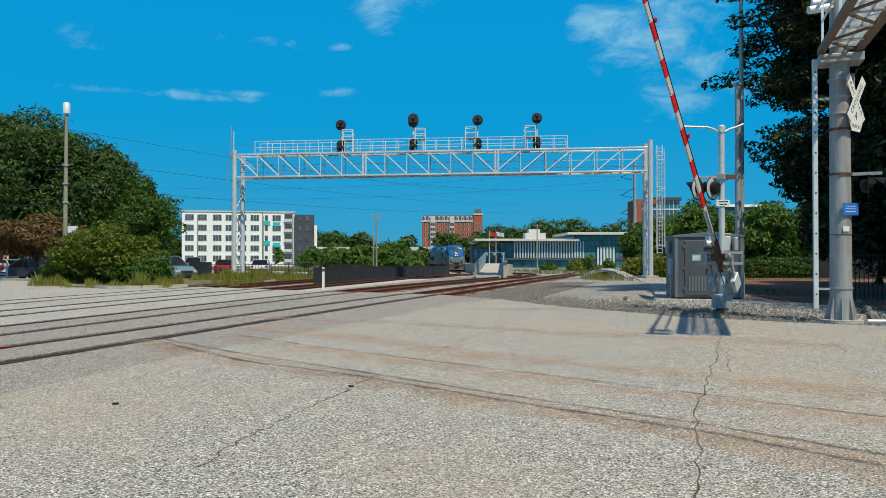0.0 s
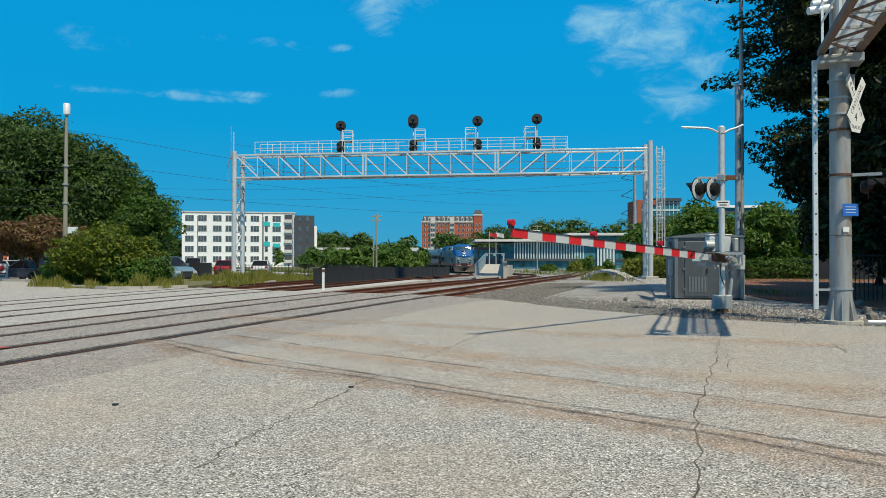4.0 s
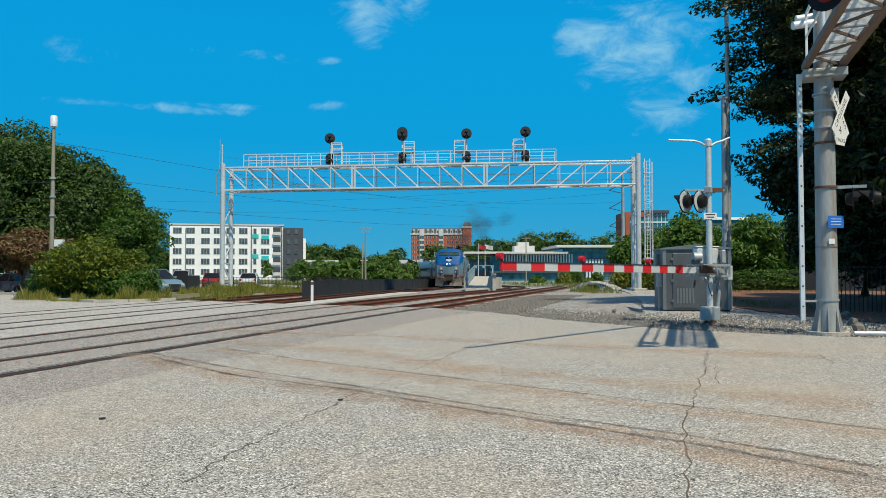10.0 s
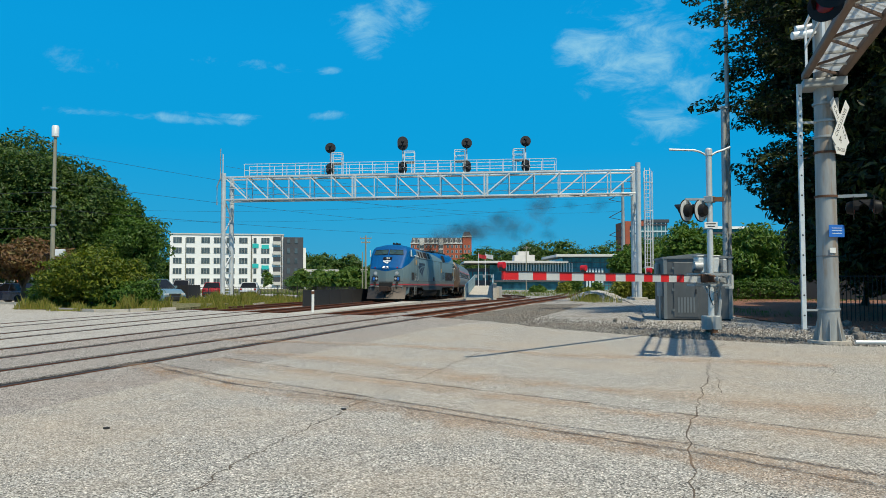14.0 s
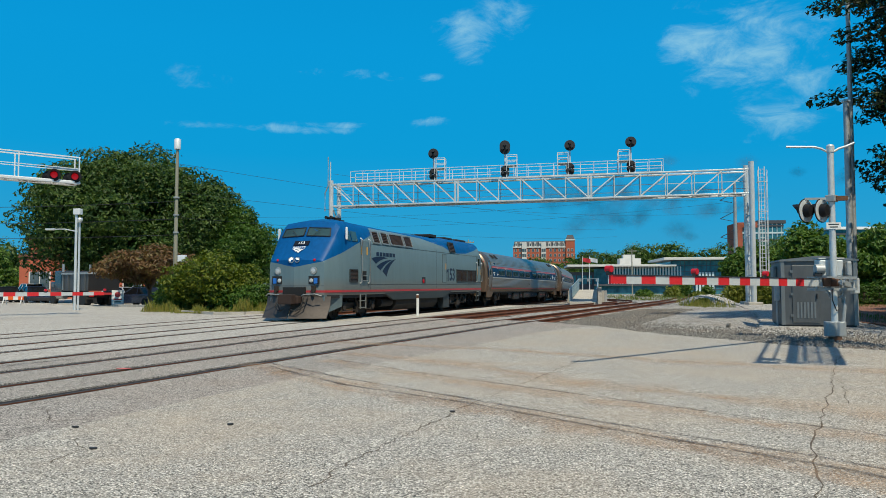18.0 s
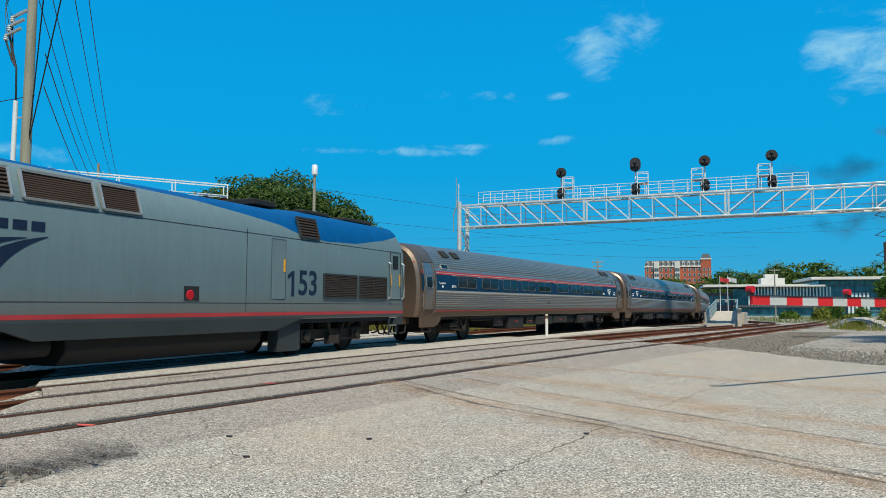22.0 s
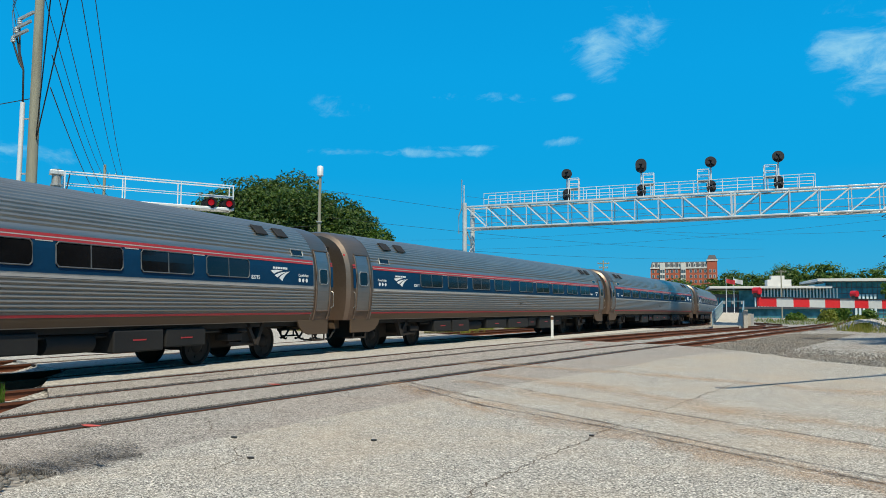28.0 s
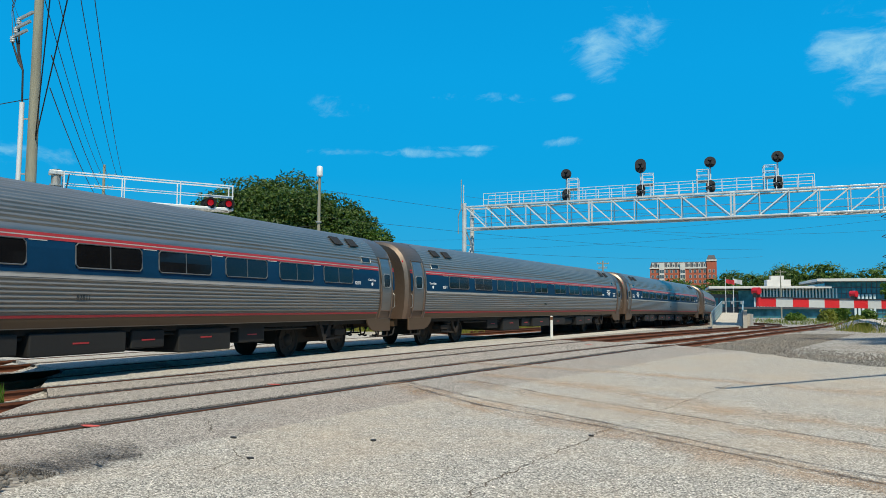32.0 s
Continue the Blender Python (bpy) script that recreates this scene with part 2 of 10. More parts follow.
def paint(name, color, rough=0.5, metal=0.0, grime=0.25, big=0.7, fine=14.0, bump=0.0, spec=0.5, stretch=None):
    """Paint, metal or plastic with stains at two scales."""
    m, nt, b = node_mat(name)
    v = coords(nt, "Object", stretch)
    n1, n2 = noise_node(nt, big, 5, 0.6, v), noise_node(nt, fine, 4, 0.6, v)
    c1 = ramp_node(nt, n1, [(0.3, dark(color, 1 - grime)), (0.7, dark(color, 1 + grime * 0.35))])
    c2 = mix_node(nt, 0.35, c1, ramp_node(nt, n2, [(0.3, dark(color, 1 - grime * 0.7)), (0.7, dark(color, 1 + grime * 0.3))]))
    nt.links.new(c2, b.inputs["Base Color"])
    mr = nt.nodes.new("ShaderNodeMapRange")
    mr.inputs[3].default_value, mr.inputs[4].default_value = max(0.03, rough - 0.12), min(1.0, rough + 0.12)
    nt.links.new(n1, mr.inputs[0])
    nt.links.new(mr.outputs[0], b.inputs["Roughness"])
    b.inputs["Metallic"].default_value = metal
    b.inputs["Specular IOR Level"].default_value = spec
    if bump:
        bump_node(nt, n2, b, bump, 0.01)
    return m


def stone(name, stops, scale=60.0, rough=0.9, bump=0.5, blotch=0.35, blotch_color=(0.3, 0.25, 0.2), vary=False, coarse=0.0):
    """Crushed stone, asphalt or concrete: coloured grains, large blotches and relief."""
    m, nt, b = node_mat(name)
    v = coords(nt)
    vo = nt.nodes.new("ShaderNodeTexVoronoi")
    vo.inputs["Scale"].default_value = scale
    nt.links.new(v, vo.inputs["Vector"])
    sep = nt.nodes.new("ShaderNodeSeparateColor")
    nt.links.new(vo.outputs["Color"], sep.inputs[0])
    col = ramp_node(nt, sep.outputs[0], stops)
    big = noise_node(nt, 0.35, 6, 0.62, v)
    fac = nt.nodes.new("ShaderNodeMapRange")
    fac.inputs[1].default_value, fac.inputs[2].default_value = 0.45, 0.75
    fac.inputs[3].default_value, fac.inputs[4].default_value = 0.0, blotch
    nt.links.new(big, fac.inputs[0])
    col = mix_node(nt, fac.outputs[0], col, blotch_color)
    mid = noise_node(nt, 2.3, 5, 0.6, v)
    col = mix_node(nt, 0.4, col, ramp_node(nt, mid, [(0.25, (0.62, 0.62, 0.62)), (0.75, (1.0, 1.0, 1.0))]), "MULTIPLY")
    if coarse:
        pit = nt.nodes.new("ShaderNodeTexVoronoi")
        pit.inputs["Scale"].default_value = coarse
        nt.links.new(v, pit.inputs["Vector"])
        ps = nt.nodes.new("ShaderNodeSeparateColor")
        nt.links.new(pit.outputs["Color"], ps.inputs[0])
        col = mix_node(nt, 1.0, col, ramp_node(nt, ps.outputs[1], [(0.0, (0.50, 0.49, 0.48)), (0.12, (0.92, 0.92, 0.91)), (0.6, (1.0, 1.0, 1.0)), (1.0, (1.14, 1.13, 1.12))]), "MULTIPLY")
        clump = noise_node(nt, 9.0, 4, 0.7, v)
        col = mix_node(nt, 1.0, col, ramp_node(nt, clump, [(0.30, (0.86, 0.87, 0.88)), (0.55, (1.0, 1.0, 1.0)), (0.75, (1.08, 1.07, 1.05))]), "MULTIPLY")
    if vary:
        info = nt.nodes.new("ShaderNodeObjectInfo")
        col = mix_node(nt, 1.0, col, ramp_node(nt, info.outputs["Random"], [(0.0, (0.75, 0.75, 0.75)), (1.0, (1.0, 1.0, 1.0))]), "MULTIPLY")
    nt.links.new(col, b.inputs["Base Color"])
    b.inputs["Roughness"].default_value = rough
    b.inputs["Specular IOR Level"].default_value = 0.25
    bump_node(nt, vo.outputs["Distance"], b, bump, 0.6 / scale)
    return m


def leaf_mat(name, a, b_col, c):
    """Foliage that varies from leaf to leaf."""
    m, nt, b = node_mat(name)
    g = nt.nodes.new("ShaderNodeNewGeometry")
    col = ramp_node(nt, g.outputs["Random Per Island"], [(0.0, a), (0.55, b_col), (1.0, c)])
    v = coords(nt)
    col = mix_node(nt, 0.6, col, ramp_node(nt, noise_node(nt, 0.5, 3, 0.5, v), [(0.3, (0.6, 0.62, 0.6)), (0.7, (1, 1, 1))]), "MULTIPLY")
    nt.links.new(col, b.inputs["Base Color"])
    b.inputs["Roughness"].default_value = 0.5
    b.inputs["Specular IOR Level"].default_value = 0.35
    tr = nt.nodes.new("ShaderNodeBsdfTranslucent")
    nt.links.new(mix_node(nt, 1.0, col, (1.0, 1.0, 0.55), "MULTIPLY"), tr.inputs["Color"])
    add = nt.nodes.new("ShaderNodeMixShader")
    add.inputs[0].default_value = 0.38
    out = nt.nodes["Material Output"]
    nt.links.new(b.outputs[0], add.inputs[1])
    nt.links.new(tr.outputs[0], add.inputs[2])
    nt.links.new(add.outputs[0], out.inputs["Surface"])
    return m


def glass_mat(name, color, rough=0.08):
    """Dark tinted glazing that mirrors its surroundings."""
    m, nt, b = node_mat(name)
    v = coords(nt)
    col = ramp_node(nt, noise_node(nt, 0.8, 3, 0.5, v), [(0.3, dark(color, 0.6)), (0.7, dark(color, 1.3))])
    nt.links.new(col, b.inputs["Base Color"])
    b.inputs["Roughness"].default_value = rough
    b.inputs["Specular IOR Level"].default_value = 0.45
    return m


def lamp_mat(name, color, power):
    m, nt, b = node_mat(name)
    b.inputs["Base Color"].default_value = (*color, 1)
    b.inputs["Emission Color"].default_value = (*color, 1)
    b.inputs["Emission Strength"].default_value = power
    return m


def smooth_x(points, y):
    """A smooth curve x(y) through (y, x) pairs."""
    ys, xs = [p[0] for p in points], [p[1] for p in points]
    n = len(ys)
    i = max(0, min(n - 2, int(np.searchsorted(ys, y)) - 1))
    h = ys[i + 1] - ys[i]
    def slope(k):
        if k == 0:
            return (xs[1] - xs[0]) / (ys[1] - ys[0])
        if k == n - 1:
            return (xs[-1] - xs[-2]) / (ys[-1] - ys[-2])
        return (xs[k + 1] - xs[k - 1]) / (ys[k + 1] - ys[k - 1])
    if y <= ys[0]:
        return xs[0] + (y - ys[0]) * slope(0)
    if y >= ys[-1]:
        return xs[-1] + (y - ys[-1]) * slope(n - 1)
    t = (y - ys[i]) / h
    m0, m1 = slope(i) * h, slope(i + 1) * h
    return ((2 * t**3 - 3 * t**2 + 1) * xs[i] + (t**3 - 2 * t**2 + t) * m0 + (-2 * t**3 + 3 * t**2) * xs[i + 1] + (t**3 - t**2) * m1)


# ---- surfaces ----
ASPHALT = stone("worn_asphalt", [(0.0, (0.022, 0.021, 0.019)), (0.20, (0.18, 0.169, 0.150)), (0.40, (0.32, 0.299, 0.267)), (0.75, (0.465, 0.432, 0.381)), (1.0, (0.92, 0.86, 0.77))],
                scale=96, bump=0.75, coarse=62, blotch=0.75, blotch_color=(0.45, 0.36, 0.265))
ASPHALT_BAND = stone("track_asphalt", [(0.0, (0.025, 0.022, 0.02)), (0.5, (0.275, 0.250, 0.222)), (1.0, (0.66, 0.60, 0.54))],
                     scale=85, bump=0.6, coarse=55, blotch=0.45, blotch_color=(0.37, 0.29, 0.235))
GROOVE = stone("dark_groove", [(0.0, (0.012, 0.012, 0.013)), (1.0, (0.035, 0.034, 0.034))], scale=40, bump=0.5, blotch=0.2, blotch_color=(0.1, 0.07, 0.05))
BALLAST = stone("grey_ballast", [(0.0, (0.10, 0.092, 0.082)), (0.4, (0.28, 0.265, 0.24)), (0.8, (0.43, 0.41, 0.375)), (1.0, (0.58, 0.55, 0.51))],
                scale=17, bump=1.0, blotch=0.55, blotch_color=(0.22, 0.15, 0.11))
GRAVEL = stone("pale_gravel", [(0.0, (0.06, 0.057, 0.052)), (0.4, (0.29, 0.275, 0.25)), (1.0, (0.70, 0.67, 0.62))],
               scale=19, bump=1.0, blotch=0.6, blotch_color=(0.30, 0.25, 0.20))
MULCH = stone("red_mulch", [(0.0, (0.07, 0.03, 0.02)), (0.5, (0.22, 0.09, 0.05)), (1.0, (0.38, 0.20, 0.13))], scale=30, bump=0.8, blotch=0.4, blotch_color=(0.10, 0.07, 0.05))
EARTH = stone("grassy_earth", [(0.0, (0.06, 0.06, 0.025)), (0.5, (0.15, 0.14, 0.06)), (1.0, (0.28, 0.24, 0.13))], scale=9, bump=0.8, blotch=0.6, blotch_color=(0.08, 0.12, 0.03))
FAR_ROAD = stone("far_asphalt", [(0.0, (0.26, 0.245, 0.22)), (0.5, (0.41, 0.385, 0.345)), (1.0, (0.60, 0.56, 0.51))], scale=45, bump=0.5, coarse=22, blotch=0.4, blotch_color=(0.30, 0.26, 0.22))
CONCRETE = stone("pale_concrete", [(0.0, (0.36, 0.33, 0.29)), (0.5, (0.46, 0.43, 0.38)), (1.0, (0.55, 0.52, 0.47))], scale=80, bump=0.2, blotch=0.35, blotch_color=(0.33, 0.27, 0.2))
RUST = paint("rusty_rail", (0.15, 0.055, 0.03), 0.85, 0.0, 0.5, 1.2, 30, 0.3, 0.2)
RAILTOP = paint("polished_rail", (0.045, 0.038, 0.034), 0.7, 0.2, 0.4, 2.0, 20)
SLEEPER = paint("tarred_sleeper", (0.07, 0.045, 0.035), 0.9, 0.0, 0.4, 2.0, 24, 0.4, 0.2)
CRACK = paint("crack_dirt", (0.12, 0.095, 0.075), 1.0, 0.0, 0.5, 3.0, 30, 0.0, 0.1)

# ---- tracks ----
# centre lines as (y, x); track 3 carries the train
TRACK_1 = [(-30, -17.2), (2, -8.85), (12, -6.15), (22, -3.25), (32, -0.2), (42, 2.9), (52, 6.0), (62, 8.9), (80, 13.5), (107, 19.5), (150, 29.0)]
TRACK_2 = [(-30, -19.2), (2, -11.75), (12, -9.25), (22, -6.95), (32, -4.3), (42, -1.3), (52, 2.1), (62, 5.3), (73, 8.1), (85, 9.6), (97, 9.2), (110, 7.5), (125, 4.5), (150, -2)]
TRACK_3 = [(-40, -16.5), (2, -13.35), (12, -12.43), (22, -10.78), (32, -8.76), (42, -6.47), (52, -4.18), (62, -1.9), (72, 0.07), (82, 1.83),
           (92, 2.87), (104, 3.1), (118, 2.38), (135, 0.11), (160, -5.35), (190, -14.56)]
TRACK_4 = [(-30, -19.5), (2, -17.2), (12, -16.1), (24, -14.1), (34, -12.3), (44, -10.3), (54, -8.2), (70, -5.0), (90, -3.0), (120, -5.0), (150, -12)]
TRACKS = [TRACK_1, TRACK_2, TRACK_3, TRACK_4]


def fall(y):
    """How far rails and ground drop away from the crossing."""
    t = max(0.0, min(1.0, (y - 45) / 75))
    return -0.5 * t * t * (3 - 2 * t)


def track_point(pts, y, off=0.0):
    x = smooth_x(pts, y)
    dx = (smooth_x(pts, y + 0.25) - smooth_x(pts, y - 0.25)) / 0.5
    k = 1 / math.sqrt(1 + dx * dx)
    return x + off * k, y - off * dx * k


def make_track(pts, y0, y1, label):
    t = thing("railway_track", label, "track", kind="structure", group="parallel tracks")
    ys = np.arange(y0, y1 + 0.1, 1.0)
    for off in (-0.7525, 0.7525):
        web, head = [], []
        for y in ys:
            z = fall(y)
            row, top = [], []
            for dx, dz in ((-0.07, -0.172), (-0.07, -0.15), (-0.012, -0.13), (-0.012, -0.05), (-0.036, -0.04), (-0.036, -0.004),
                           (0.036, -0.004), (0.036, -0.04), (0.012, -0.05), (0.012, -0.13), (0.07, -0.15), (0.07, -0.172)):
                x, yy = track_point(pts, y, off + dx)
                row.append((x, yy, z + dz))
            for dx, dz in ((-0.031, -0.003), (-0.026, 0.0), (0.026, 0.0), (0.031, -0.003)):
                x, yy = track_point(pts, y, off + dx)
                top.append((x, yy, z + dz))
            web.append(row)
            head.append(top)
        r = part("rail", Geo().loft(web), RUST, t, "rust-brown steel rail")
        part("running_surface", Geo().loft(head), RAILTOP, r)
    g = Geo()
    y = y0
    while y < y1:
        x, yy = track_point(pts, y)
        dx = (smooth_x(pts, y + 0.25) - smooth_x(pts, y - 0.25)) / 0.5
        m = Matrix.Translation((x, yy, fall(y))) @ Matrix.Rotation(-math.atan(dx) + random.uniform(-0.02, 0.02), 4, "Z")
        g.box(-1.3, 1.3, -0.115, 0.115, -0.3, -0.165 + random.uniform(-0.01, 0.01), m)
        y += 0.53
    o = part("sleepers", g, SLEEPER, t, "weathered dark timber sleepers")
    tagged(o, kind="stuff")
    return t


make_track(TRACK_1, -24, 150, "rust-brown railway track beside the gravel lot")
make_track(TRACK_2, -24, 150, "rust-brown railway track curving off past the platform")
make_track(TRACK_3, -38, 188, "railway track that carries the passenger train")
make_track(TRACK_4, -24, 150, "rust-brown railway track along the black fence")


# ---- ground ----
def make_ground():
    g = Geo()
    xs = sorted(set(list(np.linspace(-60, 60, 41)) + [-2500, -1200, -600, -300, -150, -90, 90, 150, 300, 600, 1200, 2500]))
    ys = sorted(set(list(np.linspace(-40, 160, 51)) + [-2500, -900, -300, -120, 220, 300, 450, 700, 1200, 2500]))
    rows = [[(x, y, -0.42 + fall(y) + 0.05 * noise.noise((x * 0.08, y * 0.08, 0))) for x in xs] for y in ys]
    g.loft(rows)
    single("ground", g, EARTH, "grassy earth reaching to the horizon", "ground", kind="structure")
    # ballast under all four tracks
    g = Geo()
    rows = []
    for y in np.arange(-38, 186, 2.0):
        left, right = smooth_x(TRACK_4, y) - 2.0, smooth_x(TRACK_1, y) + 2.2
        f = fall(y)
        row = [(left - 0.9, y, f - 0.46)]
        for k in range(25):
            x = left + (right - left) * k / 24
            row.append((x, y, f - 0.165 + 0.02 * noise.noise((x * 0.9, y * 0.9, 3))))
        row += [(right + 0.8, y, f - 0.19), (right + 2.4, y, f - 0.15 + 0.03 * noise.noise((y * 0.7, 1, 3))), (right + 4.4, y, f - 0.10 + 0.03 * noise.noise((y * 0.7, 5, 3))), (right + 6.4, y, f * 0.5 - 0.085), (right + 8.6, y, f - 0.5)]
        rows.append(row)
    g.loft(rows)
    single("ballast_bed", g, BALLAST, "grey crushed-stone ballast under the tracks", "ballast", kind="structure", smooth=60)


make_ground()

# ---- road over the crossing ----
FAR_EDGE = [(-13.5, 38.2), (-10.6, 36.6), (-8.3, 34.4), (-4.7, 32.2), (-1.9, 30.6), (-0.1, 29.4), (2.2, 25.4), (3.5, 21.8), (4.7, 20.0), (5.6, 18.3), (6.7, 17.4), (7.6, 16.6), (8.6, 16.0), (12, 14.6), (16, 13.4)]
NEAR_EDGE = [(-22, 17.5), (-16, 15.0), (-12.4, 12.9), (-10.9, 10.4), (-9.7, 9.9), (-8.9, 8.3), (-8.2, 7.0), (-7.4, 5.6), (-6.3, 5.0), (-5.2, 5.1), (-5.0, 4.6), (-4.6, 3.4), (-4.4, 0)]


def edge_y(edge, pts, off):
    """Where a track's offset line meets a road edge."""
    best = None
    for y in np.arange(0, 45, 0.1):
        x, yy = track_point(pts, y, off)
        ey = float(np.interp(x, [p[0] for p in edge], [p[1] for p in edge]))
        if best is None or abs(yy - ey) < best[0]:
            best = (abs(yy - ey), y)
    return best[1]


def line_between(pts, off, step=1.0):
    y0, y1 = edge_y(NEAR_EDGE, pts, off), edge_y(FAR_EDGE, pts, off)
    n = max(2, int((y1 - y0) / step))
    return [track_point(pts, y0 + (y1 - y0) * k / n, off) for k in range(n + 1)]


def ragged(poly, amount, seed, step=0.35):
    """Breaks the long sides of an outline into a worn edge."""
    rnd = random.Random(seed)
    out = []
    for a, b in zip(poly, poly[1:]):
        d = math.hypot(b[0] - a[0], b[1] - a[1])
        n = max(1, int(d / step))
        for k in range(n):
            t = k / n
            j = amount if 0 < k else amount * 0.3
            out.append((a[0] + (b[0] - a[0]) * t + rnd.uniform(-j, j), a[1] + (b[1] - a[1]) * t + rnd.uniform(-j, j)))
    out.append(poly[-1])
    return out


def strip(left, right, z0, z1, g):
    n = max(len(left), len(right))
    def even(line):
        return [(float(np.interp(k / (n - 1), np.linspace(0, 1, len(line)), [p[0] for p in line])),
                 float(np.interp(k / (n - 1), np.linspace(0, 1, len(line)), [p[1] for p in line]))) for k in range(n)]
    l, r = even(left), even(right)
    g.loft([[(a[0], a[1], z0), (a[0], a[1], z1), (b[0], b[1], z1), (b[0], b[1], z0)] for a, b in zip(l, r)], closed=True, cap0=True, cap1=True)


def make_road():
    GAP = 0.155
    road = thing("road", "worn pale-grey asphalt level crossing with rail grooves", "road", kind="structure")
    lines = []
    for pts in (TRACK_4, TRACK_3, TRACK_2, TRACK_1):
        for off in (-0.7525, 0.7525):
            lines.append((pts, off))
    def wobble(line, seed, a=0.02):
        rnd = random.Random(seed)
        return [(x + rnd.uniform(-a, a), y) for x, y in line]
    for i in range(len(lines) - 1):
        a, b = lines[i], lines[i + 1]
        inside = i % 2 == 0
        la = wobble(line_between(a[0], a[1] + (0.23 if inside else GAP), 0.4), i)
        lb = wobble(line_between(b[0], b[1] - (0.23 if inside else GAP), 0.4), i + 20)
        g = Geo()
        strip(la, lb, -0.3, 0.0 if i < 5 else 0.004, g)
        part("asphalt_panel", g, ASPHALT_BAND if i >= 4 else FAR_ROAD, road)
    # each groove is filled almost to the rail top with a dark band
    for pts, off in lines:
        g = Geo()
        strip(line_between(pts, off - 0.27), line_between(pts, off + 0.27), -0.2, -0.018, g)
        part("rail_groove", g, GROOVE, road, "dark flat groove beside the rail")
    # the camera's side: a band along the track, then the wide road
    t1n = line_between(TRACK_1, 0.7525 + GAP, 0.4)
    seam = [(-4.98, 5.0), (-4.9, 5.9), (-4.72, 6.9), (-4.45, 8.0), (-4.1, 9.6), (-3.6, 11.3), (-2.6, 14.2), (-1.3, 18.0), (-0.3, 21.6), (0.9, 24.6), (2.0, 26.0)]
    g = Geo()
    strip(wobble(t1n, 5), [(x + 0.05, y) for x, y in seam], -0.3, 0.0, g)
    part("asphalt_band", g, ASPHALT_BAND, road, "brownish asphalt strip beside the rail")
    right = [(2.2, 25.4), (3.5, 21.8), (4.7, 20.0), (5.6, 18.3), (6.7, 17.4), (7.6, 16.6), (8.6, 16.0), (12, 14.6), (16, 13.4), (30, 7), (60, -12)]
    poly = ragged(seam, 0.02, 3) + ragged(right, 0.10, 4)[0:] + [(60, -60), (10, -60), (-4.4, -14), (-4.4, 0), (-4.6, 3.4), (-5.0, 4.6)]
    g = Geo().prism(poly, -0.3, 0.006)
    part("asphalt_sheet", g, ASPHALT, road, "pale worn asphalt with stains and cracks")
    # beyond the tracks
    t4f = line_between(TRACK_4, -0.7525 - GAP, 1.0)
    poly = t4f + [(-15.2, 34.6), (-21, 41.4), (-24, 46.4), (-29, 48.6), (-40, 58), (-60, 73), (-90, 96), (-110, 75), (-75, 50), (-50, 30), (-33, 20), (-22, 17.0)]
    g = Geo().prism(poly, -0.35, -0.004)
    part("asphalt_sheet", g, FAR_ROAD, road, "pale asphalt street beyond the tracks")
    return road


ROAD = make_road()


def make_shoulder():
    """Dirty stone banked up against the road's near edge, round the rails."""
    g = Geo()
    rows = []
    for x in np.arange(-19.0, -6.2, 0.3):
        y = float(np.interp(x, [p[0] for p in NEAR_EDGE], [p[1] for p in NEAR_EDGE]))
        rows.append([(x + 0.35 * d, y + 0.12 - 0.9 * d, -0.035 - 0.135 * min(1.0, d) ** 0.8 + 0.012 * noise.noise((x * 3, d * 4, 2))) for d in (0.0, 0.25, 0.5, 0.8, 1.1, 1.5)])
    g.loft(rows)
    single("ballast_shoulder", g, BALLAST, "dirty crushed stone banked against the road's edge", "ballast", kind="structure", smooth=60)


make_shoulder()


def ribbon(name, pts, width, z, material, label, parent=None, jitter=0.03, seed=1, sub=6):
    """A thin uneven strip lying on the road."""
    rnd = random.Random(seed)
    line = []
    for a, b in zip(pts, pts[1:]):
        for k in range(sub):
            t = k / sub
            line.append((a[0] + (b[0] - a[0]) * t + rnd.uniform(-jitter, jitter), a[1] + (b[1] - a[1]) * t + rnd.uniform(-jitter, jitter)))
    line.append(pts[-1])
    g = Geo()
    rows = []
    for i, (x, y) in enumerate(line):
        a, b = line[max(0, i - 1)], line[min(len(line) - 1, i + 1)]
        d = Vector((b[0] - a[0], b[1] - a[1])).normalized()
        w = width * rnd.uniform(0.4, 1.4) / 2
        rows.append([(x - d.y * w * q, y + d.x * w * q, z) for q in (1, 0, -1)])
    g.loft(rows)
    ob = part(name, g, material, parent or ROAD, label)
    # how far each point lies from the middle of the strip
    uv = ob.data.uv_layers.new(name="rim")
    for loop in ob.data.loops:
        uv.data[loop.index].uv = ((0.0 if loop.vertex_index % 3 == 1 else 1.0), 0.0)
    return ob


